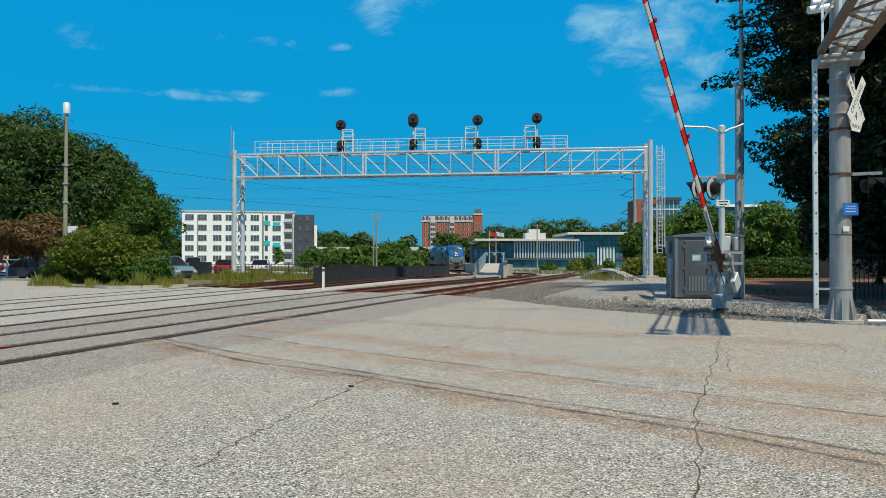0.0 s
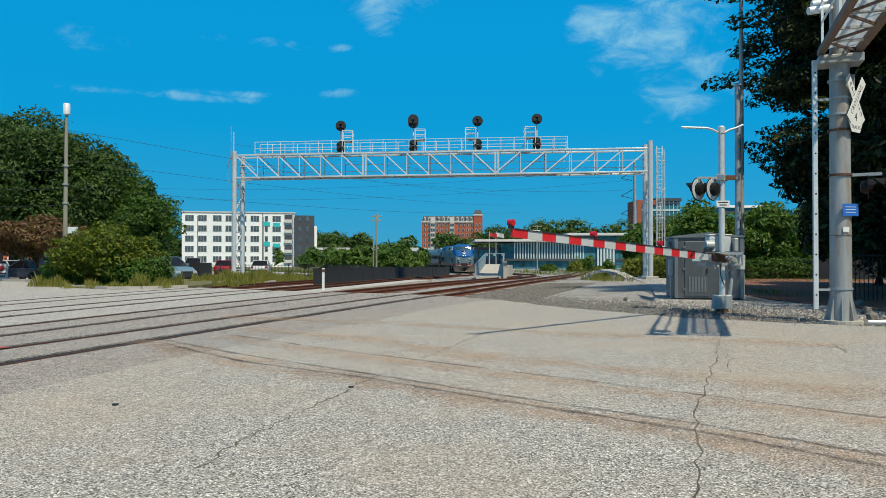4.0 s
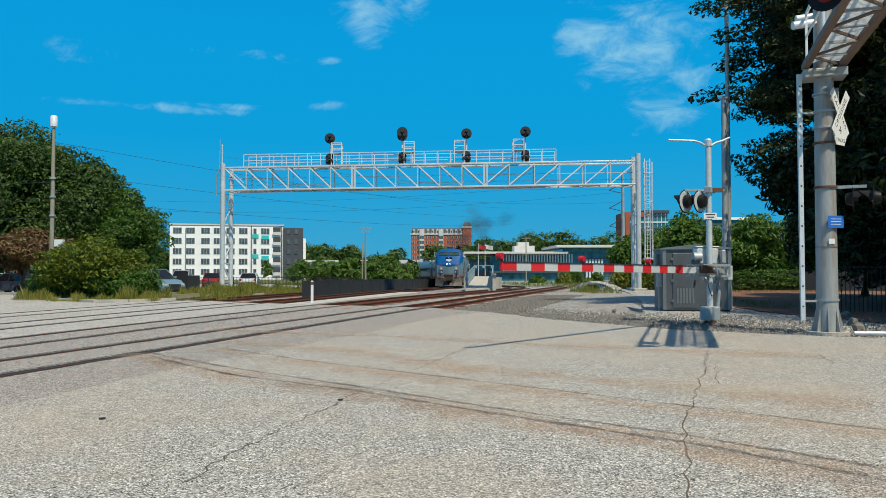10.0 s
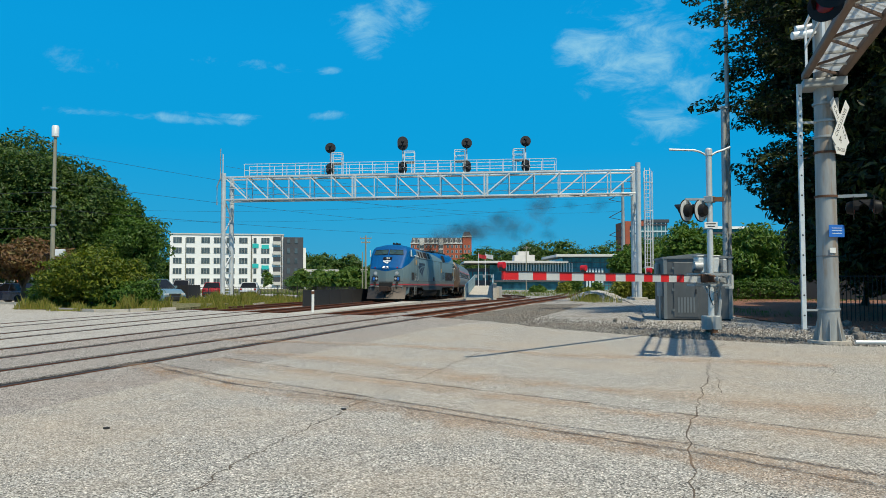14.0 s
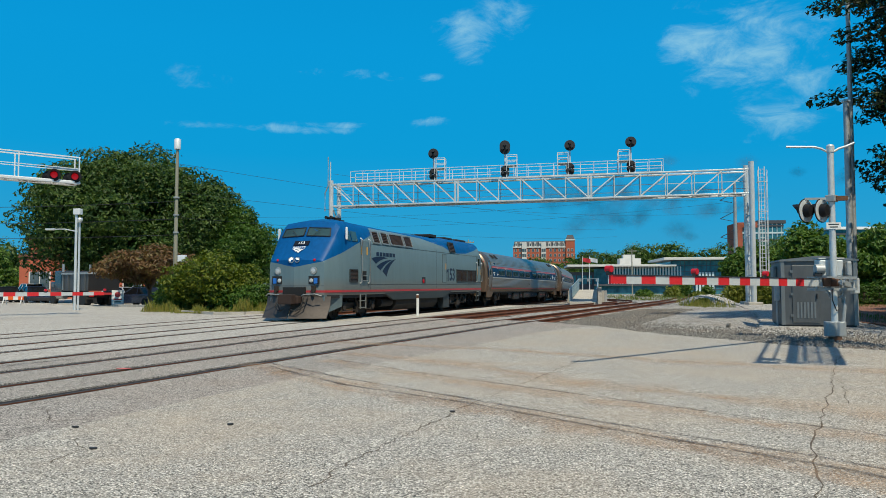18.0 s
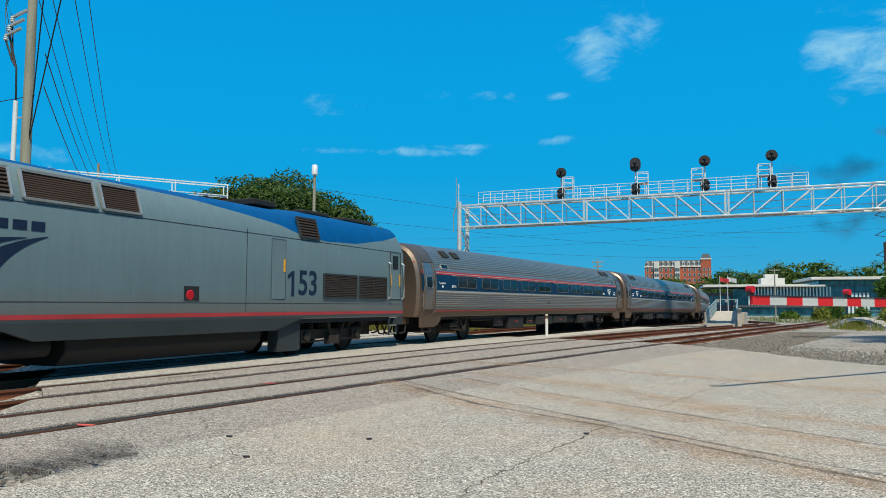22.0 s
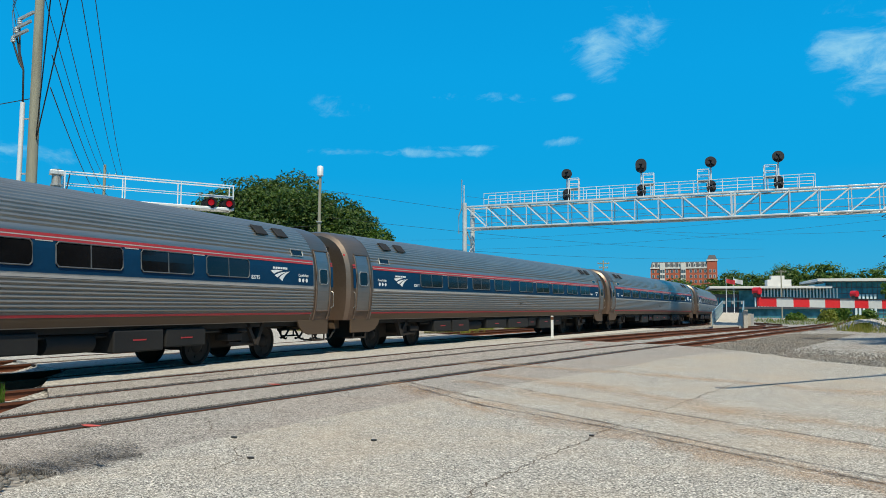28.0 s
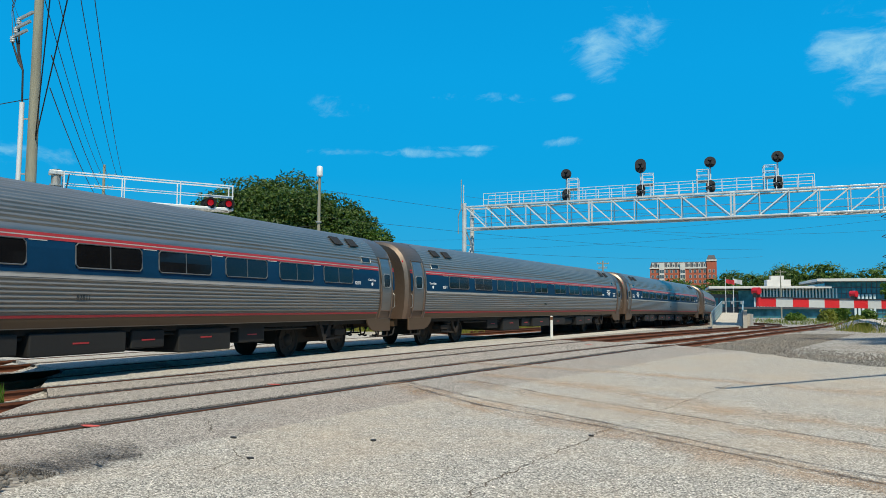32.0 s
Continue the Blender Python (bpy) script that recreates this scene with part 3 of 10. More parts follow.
# ---- train ----
def livery(name, body, blue, top, grime, rough=0.45, metal=0.15):
    """Silver side below, blue above a line that changes along the length."""
    m, nt, b = node_mat(name)
    v = coords(nt)
    sep = nt.nodes.new("ShaderNodeSeparateXYZ")
    nt.links.new(v, sep.inputs[0])
    along = nt.nodes.new("ShaderNodeMapRange")
    along.inputs[1].default_value, along.inputs[2].default_value = -10.6, 10.4
    nt.links.new(sep.outputs["Y"], along.inputs[0])
    line = ramp_node(nt, along.outputs[0], [((y + 10.6) / 21.0, ((z - 2) / 3,) * 3) for y, z in top])
    hgt = nt.nodes.new("ShaderNodeMapRange")
    hgt.inputs[1].default_value, hgt.inputs[2].default_value = 2.0, 5.0
    nt.links.new(sep.outputs["Z"], hgt.inputs[0])
    gt = nt.nodes.new("ShaderNodeMath")
    gt.operation = "GREATER_THAN"
    nt.links.new(hgt.outputs[0], gt.inputs[0])
    nt.links.new(line, gt.inputs[1])
    vs = coords(nt, "Object", (3.0, 3.0, 0.35))
    streak = noise_node(nt, 2.0, 6, 0.65, vs)
    big = noise_node(nt, 0.6, 4, 0.55, v)
    sil = mix_node(nt, 0.6, ramp_node(nt, big, [(0.3, dark(body, 0.86)), (0.7, body)]), ramp_node(nt, streak, [(0.35, dark(body, 0.88)), (0.6, body)]))
    low = nt.nodes.new("ShaderNodeMapRange")
    low.inputs[1].default_value, low.inputs[2].default_value = 1.15, 1.75
    low.inputs[3].default_value, low.inputs[4].default_value = grime, 0.0
    nt.links.new(sep.outputs["Z"], low.inputs[0])
    sil = mix_node(nt, low.outputs[0], sil, (0.20, 0.14, 0.10))
    blu = ramp_node(nt, streak, [(0.3, dark(blue, 0.75)), (0.7, blue)])
    nt.links.new(mix_node(nt, gt.outputs[0], sil, blu), b.inputs["Base Color"])
    b.inputs["Roughness"].default_value = rough
    b.inputs["Specular IOR Level"].default_value = 0.15
    met = nt.nodes.new("ShaderNodeMapRange")
    met.inputs[3].default_value, met.inputs[4].default_value = metal, 0.0
    nt.links.new(gt.outputs[0], met.inputs[0])
    nt.links.new(met.outputs[0], b.inputs["Metallic"])
    return m


def steel_mat(name, color, rough=0.32, grime=(0.16, 0.105, 0.07)):
    """Stainless sheet with brown road dirt that thickens towards the frame."""
    m, nt, b = node_mat(name)
    v = coords(nt)
    vs = coords(nt, "Object", (1.0, 0.5, 1.6))
    n1, n2 = noise_node(nt, 1.1, 6, 0.65, vs), noise_node(nt, 18, 4, 0.6, coords(nt, "Object", (1, 0.05, 1)))
    col = mix_node(nt, 0.5, ramp_node(nt, n1, [(0.3, dark(color, 0.7)), (0.7, color)]), ramp_node(nt, n2, [(0.3, dark(color, 0.75)), (0.7, color)]))
    sep = nt.nodes.new("ShaderNodeSeparateXYZ")
    nt.links.new(v, sep.inputs[0])
    low = nt.nodes.new("ShaderNodeMapRange")
    low.inputs[1].default_value, low.inputs[2].default_value = 0.8, 2.6
    low.inputs[3].default_value, low.inputs[4].default_value = 0.75, 0.05
    nt.links.new(sep.outputs["Z"], low.inputs[0])
    mul = nt.nodes.new("ShaderNodeMath")
    mul.operation = "MULTIPLY"
    nt.links.new(low.outputs[0], mul.inputs[0])
    nt.links.new(ramp_node(nt, n1, [(0.2, (0.5, 0.5, 0.5)), (0.7, (1, 1, 1))]), mul.inputs[1])
    col = mix_node(nt, mul.outputs[0], col, grime)
    nt.links.new(col, b.inputs["Base Color"])
    inv = nt.nodes.new("ShaderNodeMapRange")
    inv.inputs[3].default_value, inv.inputs[4].default_value = 0.85, 0.25
    nt.links.new(mul.outputs[0], inv.inputs[0])
    nt.links.new(inv.outputs[0], b.inputs["Metallic"])
    rg = nt.nodes.new("ShaderNodeMapRange")
    rg.inputs[3].default_value, rg.inputs[4].default_value = rough, 0.7
    nt.links.new(mul.outputs[0], rg.inputs[0])
    nt.links.new(rg.outputs[0], b.inputs["Roughness"])
    return m


BLUE = (0.000, 0.085, 0.27)
LOCO_PAINT = livery("silver_and_blue_paint", (0.148, 0.222, 0.246), BLUE,
                    [(-10.6, 3.82), (-9.4, 3.57), (-7.5, 3.31), (-5.8, 3.25), (-4.7, 3.31), (-3.7, 3.54), (-2.4, 3.68), (-0.6, 3.84), (2.0, 3.93), (5.55, 3.95), (5.75, 3.60), (7.09, 3.21), (8.48, 2.76), (9.33, 2.46), (9.60, 2.36), (9.80, 2.10)], 0.55)
STAINLESS = steel_mat("fluted_stainless", (0.37, 0.365, 0.335), 0.38)
END_STEEL = steel_mat("dirty_end_steel", (0.17, 0.120, 0.080), 0.5, (0.13, 0.08, 0.048))
VEST_STEEL = steel_mat("vestibule_steel", (0.24, 0.19, 0.15), 0.42, (0.13, 0.060, 0.032))
ROOF_STEEL = steel_mat("sooty_roof_steel", (0.33, 0.33, 0.32), 0.32)
CAR_BLUE = paint("coach_blue", (0.001, 0.036, 0.090), 0.55, 0.0, 0.3, spec=0.2)
STRIPE_RED = paint("red_stripe", (0.42, 0.035, 0.04), 0.5, 0.0, 0.35)
STRIPE_WHITE = paint("white_stripe", (0.40, 0.38, 0.36), 0.5, 0.0, 0.25)
SKIRT = paint("grey_skirt", (0.032, 0.040, 0.042), 0.6, 0.1, 0.35)
UNDER = paint("black_underframe", (0.012, 0.011, 0.010), 0.75, 0.0, 0.5, 1.2, 16, 0.2)
TRUCK = paint("brown_dusty_truck", (0.036, 0.027, 0.021), 0.8, 0.2, 0.5, 1.2, 16, 0.2)
WHEEL = paint("dark_wheel_steel", (0.022, 0.018, 0.015), 0.7, 0.2, 0.4)
# greenish base colour includes the reflected sky and the cab interior
CAB_GLASS = glass_mat("sky_tinted_cab_glass", (0.035, 0.075, 0.080), 0.08)
DARK_GLASS = glass_mat("dark_train_glass", (0.008, 0.008, 0.009), 0.10)
GRILLE = paint("brown_grille", (0.045, 0.026, 0.018), 0.7, 0.2, 0.4)
BRIGHT = paint("bright_handrail", (0.44, 0.44, 0.42), 0.35, 0.6, 0.2)
HAND_RAIL = paint("polished_rail_bar", (0.66, 0.67, 0.66), 0.35, 0.5, 0.2)
WIN_FRAME = paint("dull_window_frame", (0.16, 0.16, 0.155), 0.45, 0.5, 0.3)
NAVY = paint("navy_lettering", (0.003, 0.014, 0.045), 0.5, 0.0, 0.2)
WHITE_VINYL = paint("white_vinyl", (0.78, 0.80, 0.80), 0.5, 0.0, 0.1)
YELLOW = paint("yellow_reflector", (0.75, 0.36, 0.02), 0.5, 0.0, 0.15)
HEADLAMP = lamp_mat("lit_headlamp", (0.90, 0.86, 0.80), 2.2)
REDLENS = paint("red_lens", (0.45, 0.01, 0.02), 0.2, 0.0, 0.1)
LENS = paint("clear_lens", (0.55, 0.57, 0.57), 0.15, 0.2, 0.15)
HOSE = paint("black_rubber", (0.012, 0.012, 0.012), 0.7, 0.0, 0.3)
CAB_BLUE = paint("cab_blue", BLUE, 0.5, 0.0, 0.2, spec=0.15)
BLUE_PLUG = paint("blue_plug_plastic", (0.02, 0.16, 0.55), 0.4)
SILVER_DOOR = paint("silver_door", (0.148, 0.215, 0.236), 0.45, 0.1, 0.25, stretch=(2, 2, 0.4))
RUSTY_COUPLER = paint("rusty_coupler", (0.040, 0.022, 0.016), 0.8, 0.1, 0.5, 2.0, 14, 0.3)
FRONT_SKIRT = paint("pale_skirt", (0.11, 0.15, 0.16), 0.55, 0.1, 0.4)
PLOW = paint("scraped_plow", (0.085, 0.07, 0.06), 0.6, 0.4, 0.6, 1.5, 10, 0.2)


def mirror_ring(half, y):
    """A closed cross-section from one half, given from the bottom up to the middle of the roof."""
    left = [(-x, y, z) for x, z in half]
    right = [(x, y, z) for x, z in half[::-1] if x > 1e-6]
    return left + right


def both(fn):
    for s in (-1, 1):
        fn(s)


def wheelset(parent, y, r, gauge_out, outside):
    """Two wheels on an axle, turning as one."""
    ws = part("wheelset", Geo().cyl((-0.72, 0, 0), (0.72, 0, 0), 0.09, n=12), UNDER, parent, at=pose(0, y, r))
    for s in (-1, 1):
        m = pose(s * 0.7175, 0, 0, 0, s * 90, 0)
        g = Geo().lathe([(0.10, -0.07), (r * 0.86, -0.05), (r * 0.9, -0.066), (r + 0.025, -0.066), (r + 0.02, -0.03), (r, -0.02), (r - 0.004, 0.066),
                         (r * 0.88, 0.066), (r * 0.84, 0.03), (r * 0.4, 0.02), (r * 0.32, 0.075), (0.10, 0.09), (0.07, 0.11)], m, 28)
        for k in range(6):
            a = k * math.pi / 3
            g.cyl(m @ Vector((r * 0.58 * math.cos(a), r * 0.58 * math.sin(a), 0.02)), m @ Vector((r * 0.58 * math.cos(a), r * 0.58 * math.sin(a), 0.04)), 0.05, n=8)
        me = build("wheel", g, WHEEL, 40)
        ob = new("wheel", me)
        ob.parent = ws
    return ws


WHEELSETS = []


def louvre(parent, name, x, y0, y1, z0, z1, n, material=GRILLE, lean=0.0, frame=True, depth=0.03):
    """A recessed louvred grille on a side wall; lean shifts its top inwards."""
    s = 1 if x > 0 else -1
    g = Geo()
    def px(z):
        return x - s * lean * (z - z0) / (z1 - z0)
    g.add([(px(z0) - s * 0.01, y0, z0), (px(z0) - s * 0.01, y1, z0), (px(z1) - s * 0.01, y1, z1), (px(z1) - s * 0.01, y0, z1)], [(0, 1, 2, 3)])
    base = part(name, g, UNDER, parent, "dark brown louvred grille")
    gl = Geo()
    for k in range(n):
        z = z0 + (k + 0.15) * (z1 - z0) / n
        zt = z + 0.6 * (z1 - z0) / n
        gl.add([(px(z) + s * depth, y0, z), (px(z) + s * depth, y1, z), (px(zt), y1, zt), (px(zt), y0, zt),
                (px(z) + s * depth, y0, z - 0.012), (px(z) + s * depth, y1, z - 0.012)], [(0, 1, 2, 3), (4, 5, 1, 0)])
    part("louvres", gl, material, base)
    if frame:
        gf = Geo()
        for a, b in (((y0, z0), (y1, z0)), ((y1, z0), (y1, z1)), ((y1, z1), (y0, z1)), ((y0, z1), (y0, z0))):
            gf.bar((px(a[1]) + s * 0.012, a[0], a[1]), (px(b[1]) + s * 0.012, b[0], b[1]), 0.05, 0.05)
        part("grille_frame", gf, BRIGHT if frame == "bright" else SKIRT, base)
    return base


EMBLEM = [
    (((-0.50, 0.40), (-0.18, 0.60), (0.15, 0.455)), ((-0.32, 0.13), (-0.12, 0.42), (0.15, 0.445))),
    (((-0.30, 0.0), (-0.02, 0.36), (0.34, 0.39)), ((-0.14, -0.19), (0.06, 0.22), (0.34, 0.375))),
    (((-0.06, -0.22), (0.16, 0.30), (0.50, 0.445)), ((0.11, -0.50), (0.20, 0.10), (0.50, 0.43))),
]


def emblem_bands():
    """Three tapering bands, as rows of upper and lower edge points."""
    out = []
    for hi, lo in EMBLEM:
        rows = []
        for i in range(9):
            t = i / 8
            rows.append([tuple((1 - t) ** 2 * c[0][k] + 2 * t * (1 - t) * c[1][k] + t * t * c[2][k] for k in (0, 1)) for c in (hi, lo)])
        out.append(rows)
    return out


def emblem(parent, s, x, y, z, w, h, material):
    """Three tapering bands in a row, as plain shapes on a side wall."""
    flip = 1 if s < 0 else -1              # reading direction along y seen from outside
    top = None
    for rows in emblem_bands():
        g = Geo().loft([[(s * (x + 0.004), y - flip * a[0] * w, z + a[1] * h), (s * (x + 0.004), y - flip * b[0] * w, z + b[1] * h)] for a, b in rows])
        if top is None:
            top = part("emblem", g, material, parent, "plain emblem of three sweeping bands")
        else:
            part("band", g, material, top)
    return top


def bars(parent, s, x, y, z, w, h, n, material, name="wordmark"):
    """A row of plain blocks where writing stands."""
    g = Geo()
    for k in range(n):
        y0 = y - w / 2 + k * w / n
        g.box(s * x, s * (x + 0.005), y0 + 0.12 * w / n, y0 + 0.88 * w / n, z - h / 2, z + h / 2)
    return part(name, g, material, parent, "row of plain blocks")


def side_text(parent, words, s, x, y, z, size, material, spacing=1.0, name="number", bold=0.0):
    at = Matrix.Translation((s * x, y, z)) @ Matrix(((0, 0, s, 0), (s, 0, 0, 0), (0, 1, 0, 0), (0, 0, 0, 1)))
    return lettering(name, words, size, material, parent, at, 0.003, spacing=spacing, bold=bold)


def make_locomotive():
    t = thing("locomotive", "silver and blue diesel passenger locomotive on the rails", "locomotive")
    A = [(1.50, 1.02), (1.53, 1.14), (1.53, 2.3), (1.53, 3.2), (1.40, 3.58), (1.26, 3.87), (1.06, 4.04), (0.55, 4.16), (0, 4.19)]
    M = [(1.50, 1.02), (1.53, 1.14), (1.53, 2.3), (1.53, 3.2), (1.40, 3.56), (1.25, 3.82), (1.05, 3.97), (0.55, 4.08), (0, 4.11)]
    R = [(1.46, 1.02), (1.49, 1.14), (1.49, 2.3), (1.48, 3.15), (1.34, 3.54), (1.18, 3.80), (0.98, 3.94), (0.5, 4.03), (0, 4.06)]
    B = [(1.50, 1.02), (1.53, 1.14), (1.53, 2.3), (1.51, 3.18), (1.395, 3.58), (1.25, 3.90), (1.05, 4.08), (0.54, 4.18), (0, 4.21)]
    C = [(1.50, 1.02), (1.53, 1.14), (1.53, 2.3), (1.50, 3.15), (1.41, 3.50), (1.30, 3.80), (1.12, 3.97), (0.50, 4.05), (0, 4.07)]
    S = [(1.49, 1.02), (1.52, 1.14), (1.515, 2.3), (1.47, 3.02), (1.40, 3.36), (1.32, 3.60), (1.14, 3.74), (0.50, 3.80), (0, 3.81)]
    D = [(1.44, 1.02), (1.47, 1.14), (1.46, 2.2), (1.41, 2.88), (1.355, 3.14), (1.28, 3.27), (1.12, 3.33), (0.50, 3.37), (0, 3.38)]
    F = [(1.21, 1.02), (1.235, 1.14), (1.235, 1.7), (1.23, 2.18), (1.21, 2.32), (1.14, 2.375), (0.95, 2.40), (0.40, 2.42), (0, 2.43)]
    def bulged(half, y, out):
        """A cross-section whose middle stands forward of its corners."""
        return [(x, yy + out * max(0.0, 1 - abs(x) / 1.3), z) for x, yy, z in mirror_ring(half, y)]
    rings = [mirror_ring(R, -10.62), mirror_ring(A, -10.35), mirror_ring(A, -5.6), mirror_ring(M, -4.0), mirror_ring(M, 2.0), mirror_ring(A, 6.6), mirror_ring(B, 7.60), bulged(C, 8.40, 0.03), bulged(S, 8.63, 0.05), bulged(D, 8.87, 0.08), bulged(F, 9.58, 0.20)]
    shell = Geo().loft(rings, True, True, False)
    face = [(x, z) for x, z in F if x > 0.3]
    for (x0, z0), (x1, z1) in zip(face, face[1:]):
        for s in (-1, 1):
            def fy(x):
                return 9.58 + 0.20 * (1 - x / 1.3)
            shell.add([(0, 9.78, z0), (s * x0, fy(x0), z0), (s * x1, fy(x1), z1), (0, 9.78, z1)], [(0, 1, 2, 3)])
    shell.add([(-0.40, 9.72, 2.42), (0.40, 9.72, 2.42), (0, 9.78, 2.43), (0, 9.78, 2.42)], [(0, 3, 2), (3, 1, 2)])
    body = part("body", shell, LOCO_PAINT, t, smooth=28)
    # lower front face and bottom plate
    part("underplate", Geo().box(-1.45, 1.45, -10.5, 9.4, 0.9, 1.02), UNDER, t)
    # added dark box, standing for the shade and gear under the frame
    part("centre_sill", Geo().box(-0.55, 0.55, -9.9, 9.2, 0.42, 0.9), UNDER, t)
    # red stripe round the frame
    def stripe(s):
        g = Geo()
        pts = [(1.50, -10.60), (1.537, -10.3), (1.537, 7.60), (1.537, 8.40), (1.527, 8.63), (1.477, 8.87), (1.240, 9.585)]
        g.loft([[(s * x, y, 1.13), (s * x, y, 1.215), (s * (x + 0.004), y, 1.215), (s * (x + 0.004), y, 1.13)] for x, y in pts], True, True, True)
        part("red_stripe", g, STRIPE_RED, t)
    both(stripe)
    for s in (-1, 1):
        part("red_stripe", Geo().add([(0, 9.786, 1.13), (s * 1.242, 9.592, 1.13), (s * 1.242, 9.592, 1.215), (0, 9.786, 1.215)], [(0, 1, 2, 3)]), STRIPE_RED, t)
    # windscreens
    def screen(s):
        p = [(0.07, 8.685, 3.765), (1.03, 8.66, 3.72), (1.10, 8.85, 3.375), (0.07, 8.925, 3.42)]
        n = Vector((0.08 * s, 0.86, 0.48))
        g = Geo().add([Vector((s * x, y, z)) + n * 0.022 for x, y, z in p] + [Vector((s * x, y, z)) - n * 0.03 for x, y, z in p],
                      [(0, 1, 2, 3), (0, 1, 5, 4), (1, 2, 6, 5), (2, 3, 7, 6), (3, 0, 4, 7)])
        w = part("windscreen", g, CAB_GLASS, t, "greenish raked windscreen")
        gf = Geo()
        for i in range(4):
            a, b = p[i], p[(i + 1) % 4]
            gf.bar(Vector((s * a[0], a[1], a[2])) + n * 0.024, Vector((s * b[0], b[1], b[2])) + n * 0.024, 0.04, 0.03)
        part("window_frame", gf, HOSE, w)
        part("wiper", Geo().bar(Vector((s * 0.30, 8.95, 3.36)) + n * 0.05, Vector((s * 0.62, 8.78, 3.62)) + n * 0.05, 0.015), HOSE, w)
        # cab side windows
        for y0, y1 in ((7.82, 8.14), (7.20, 7.72)):
            k = 0.0 if y0 < 7.5 else 0.015
            g2 = Geo().add([(s * 1.525, y0, 3.25), (s * (1.52 - k), y1, 3.25), (s * (1.392 - k), y1, 3.66), (s * 1.395, y0, 3.67)], [(0, 1, 2, 3)])
            part("cab_window", g2, CAB_GLASS, t, "dark greenish cab side window")
        # mirror
        part("mirror", Geo().box(s * 1.55, s * 1.60, 8.27, 8.42, 3.27, 3.78), WHITE_VINYL, t, "white folded wing mirror", bevel=0.02)
    both(screen)
    # lamps on the nose
    hl = part("headlight_housing", Geo().box(-0.31, 0.31, 9.50, 9.735, 2.31, 2.52), CAB_BLUE, t, bevel=0.05)
    for x, r in ((0.135, 0.098), (-0.125, 0.085)):
        part("headlight_ring", Geo().lathe([(r, -0.02), (r, 0.055), (r + 0.022, 0.055), (r + 0.028, -0.02)], pose(x, 9.735, 2.415, -90, 0, 0), 20), BRIGHT, hl)
        part("headlight", Geo().lathe([(0.005, 0.012), (r * 0.6, 0.008), (r, 0.0), (r, -0.02)], pose(x, 9.745, 2.415, -90, 0, 0), 20), HEADLAMP, hl, "lit round headlight")
    def lamps(s):
        fy = 9.66
        part("marker_light", Geo().lathe([(0.005, 0.05), (0.045, 0.04), (0.06, 0.0), (0.062, -0.06)], pose(s * 0.83, 9.63, 2.41, -90 + 30, 0, 0), 16), REDLENS, t, "red marker light")
        r = part("lamp_ring", Geo().lathe([(0.12, 0.025), (0.145, 0.02), (0.15, 0.0), (0.15, -0.05)], pose(s * 0.80, fy, 1.99, -90, 0, 0), 20), BRIGHT, t)
        part("lamp_lens", Geo().lathe([(0.005, 0.035), (0.08, 0.03), (0.12, 0.012), (0.12, -0.03)], pose(s * 0.80, fy, 1.99, -90, 0, 0), 20), LENS, r)
        part("ditch_light_recess", Geo().box(s * 0.60, s * 1.05, fy - 0.08, fy + 0.035, 1.46, 1.78), HOSE, t)
        part("ditch_light", Geo().lathe([(0.005, 0.03), (0.07, 0.02), (0.085, 0.0), (0.085, -0.06)], pose(s * 0.72, fy + 0.04, 1.60, -90, 0, 0), 16), LENS, t, "clear ditch light")
        part("blue_plug", Geo().box(s * 0.85, s * 1.0, fy + 0.03, fy + 0.075, 1.48, 1.70), BLUE_PLUG, t, bevel=0.01)
        part("corner_rail", Geo().tube([(s * 0.35, 9.89, 0.95), (s * 0.55, 10.02, 1.05), (s * 1.05, 10.0, 1.08), (s * 1.25, 9.82, 1.0)], 0.02), BRIGHT, t)
        part("hose_bracket", Geo().box(s * 0.76, s * 0.92, 9.66, 9.78, 1.16, 1.40).box(s * 0.80, s * 0.90, 9.72, 9.82, 0.98, 1.2), TRUCK, t, "rusty jumper-cable socket", bevel=0.02)
        part("face_seam", Geo().add([(0, 9.785, 1.385), (s * 1.236, 9.592, 1.385), (s * 1.236, 9.592, 1.40), (0, 9.785, 1.40)], [(0, 1, 2, 3)]), SKIRT, t)
    both(lamps)
    # number board and emblem on the nose
    slope = Matrix.Translation((0, 9.335, 2.95)) @ Matrix.Rotation(radians(180), 4, "Z") @ Matrix.Rotation(radians(48.5), 4, "X")
    board = part("number_board", Geo().box(-0.34, 0.34, -0.12, 0.12, 0, 0.02), DARK_GLASS, t, at=slope @ Matrix.Translation((0, 0.20, 0.0)))
    lettering("number", "153", 0.21, WHITE_VINYL, board, pose(0, 0, 0.022))
    em = None
    for rows in emblem_bands():
        g = Geo().loft([[(a[0] * 0.60, a[1] * 0.26, 0.003), (b[0] * 0.60, b[1] * 0.26, 0.003)] for a, b in rows])
        if em is None:
            em = part("emblem", g, WHITE_VINYL, t, "plain white emblem of three sweeping bands", at=slope @ Matrix.Translation((0, -0.22, 0.02)))
        else:
            part("band", g, WHITE_VINYL, em)
    wm = Geo()
    for k in range(6):
        wm.box(-0.30 + k * 0.10, -0.225 + k * 0.10, 0.17, 0.22, 0, 0.003)
    part("wordmark", wm, WHITE_VINYL, em, "row of plain blocks")
    # front coupler, hoses and plow
    cp = part("coupler", Geo().box(-0.16, 0.16, 9.5, 10.38, 0.72, 1.02).box(-0.30, 0.30, 10.12, 10.47, 0.68, 1.06).box(-0.42, -0.2, 9.85, 10.22, 0.7, 1.0), RUSTY_COUPLER, t, "rusty front coupler", bevel=0.03)
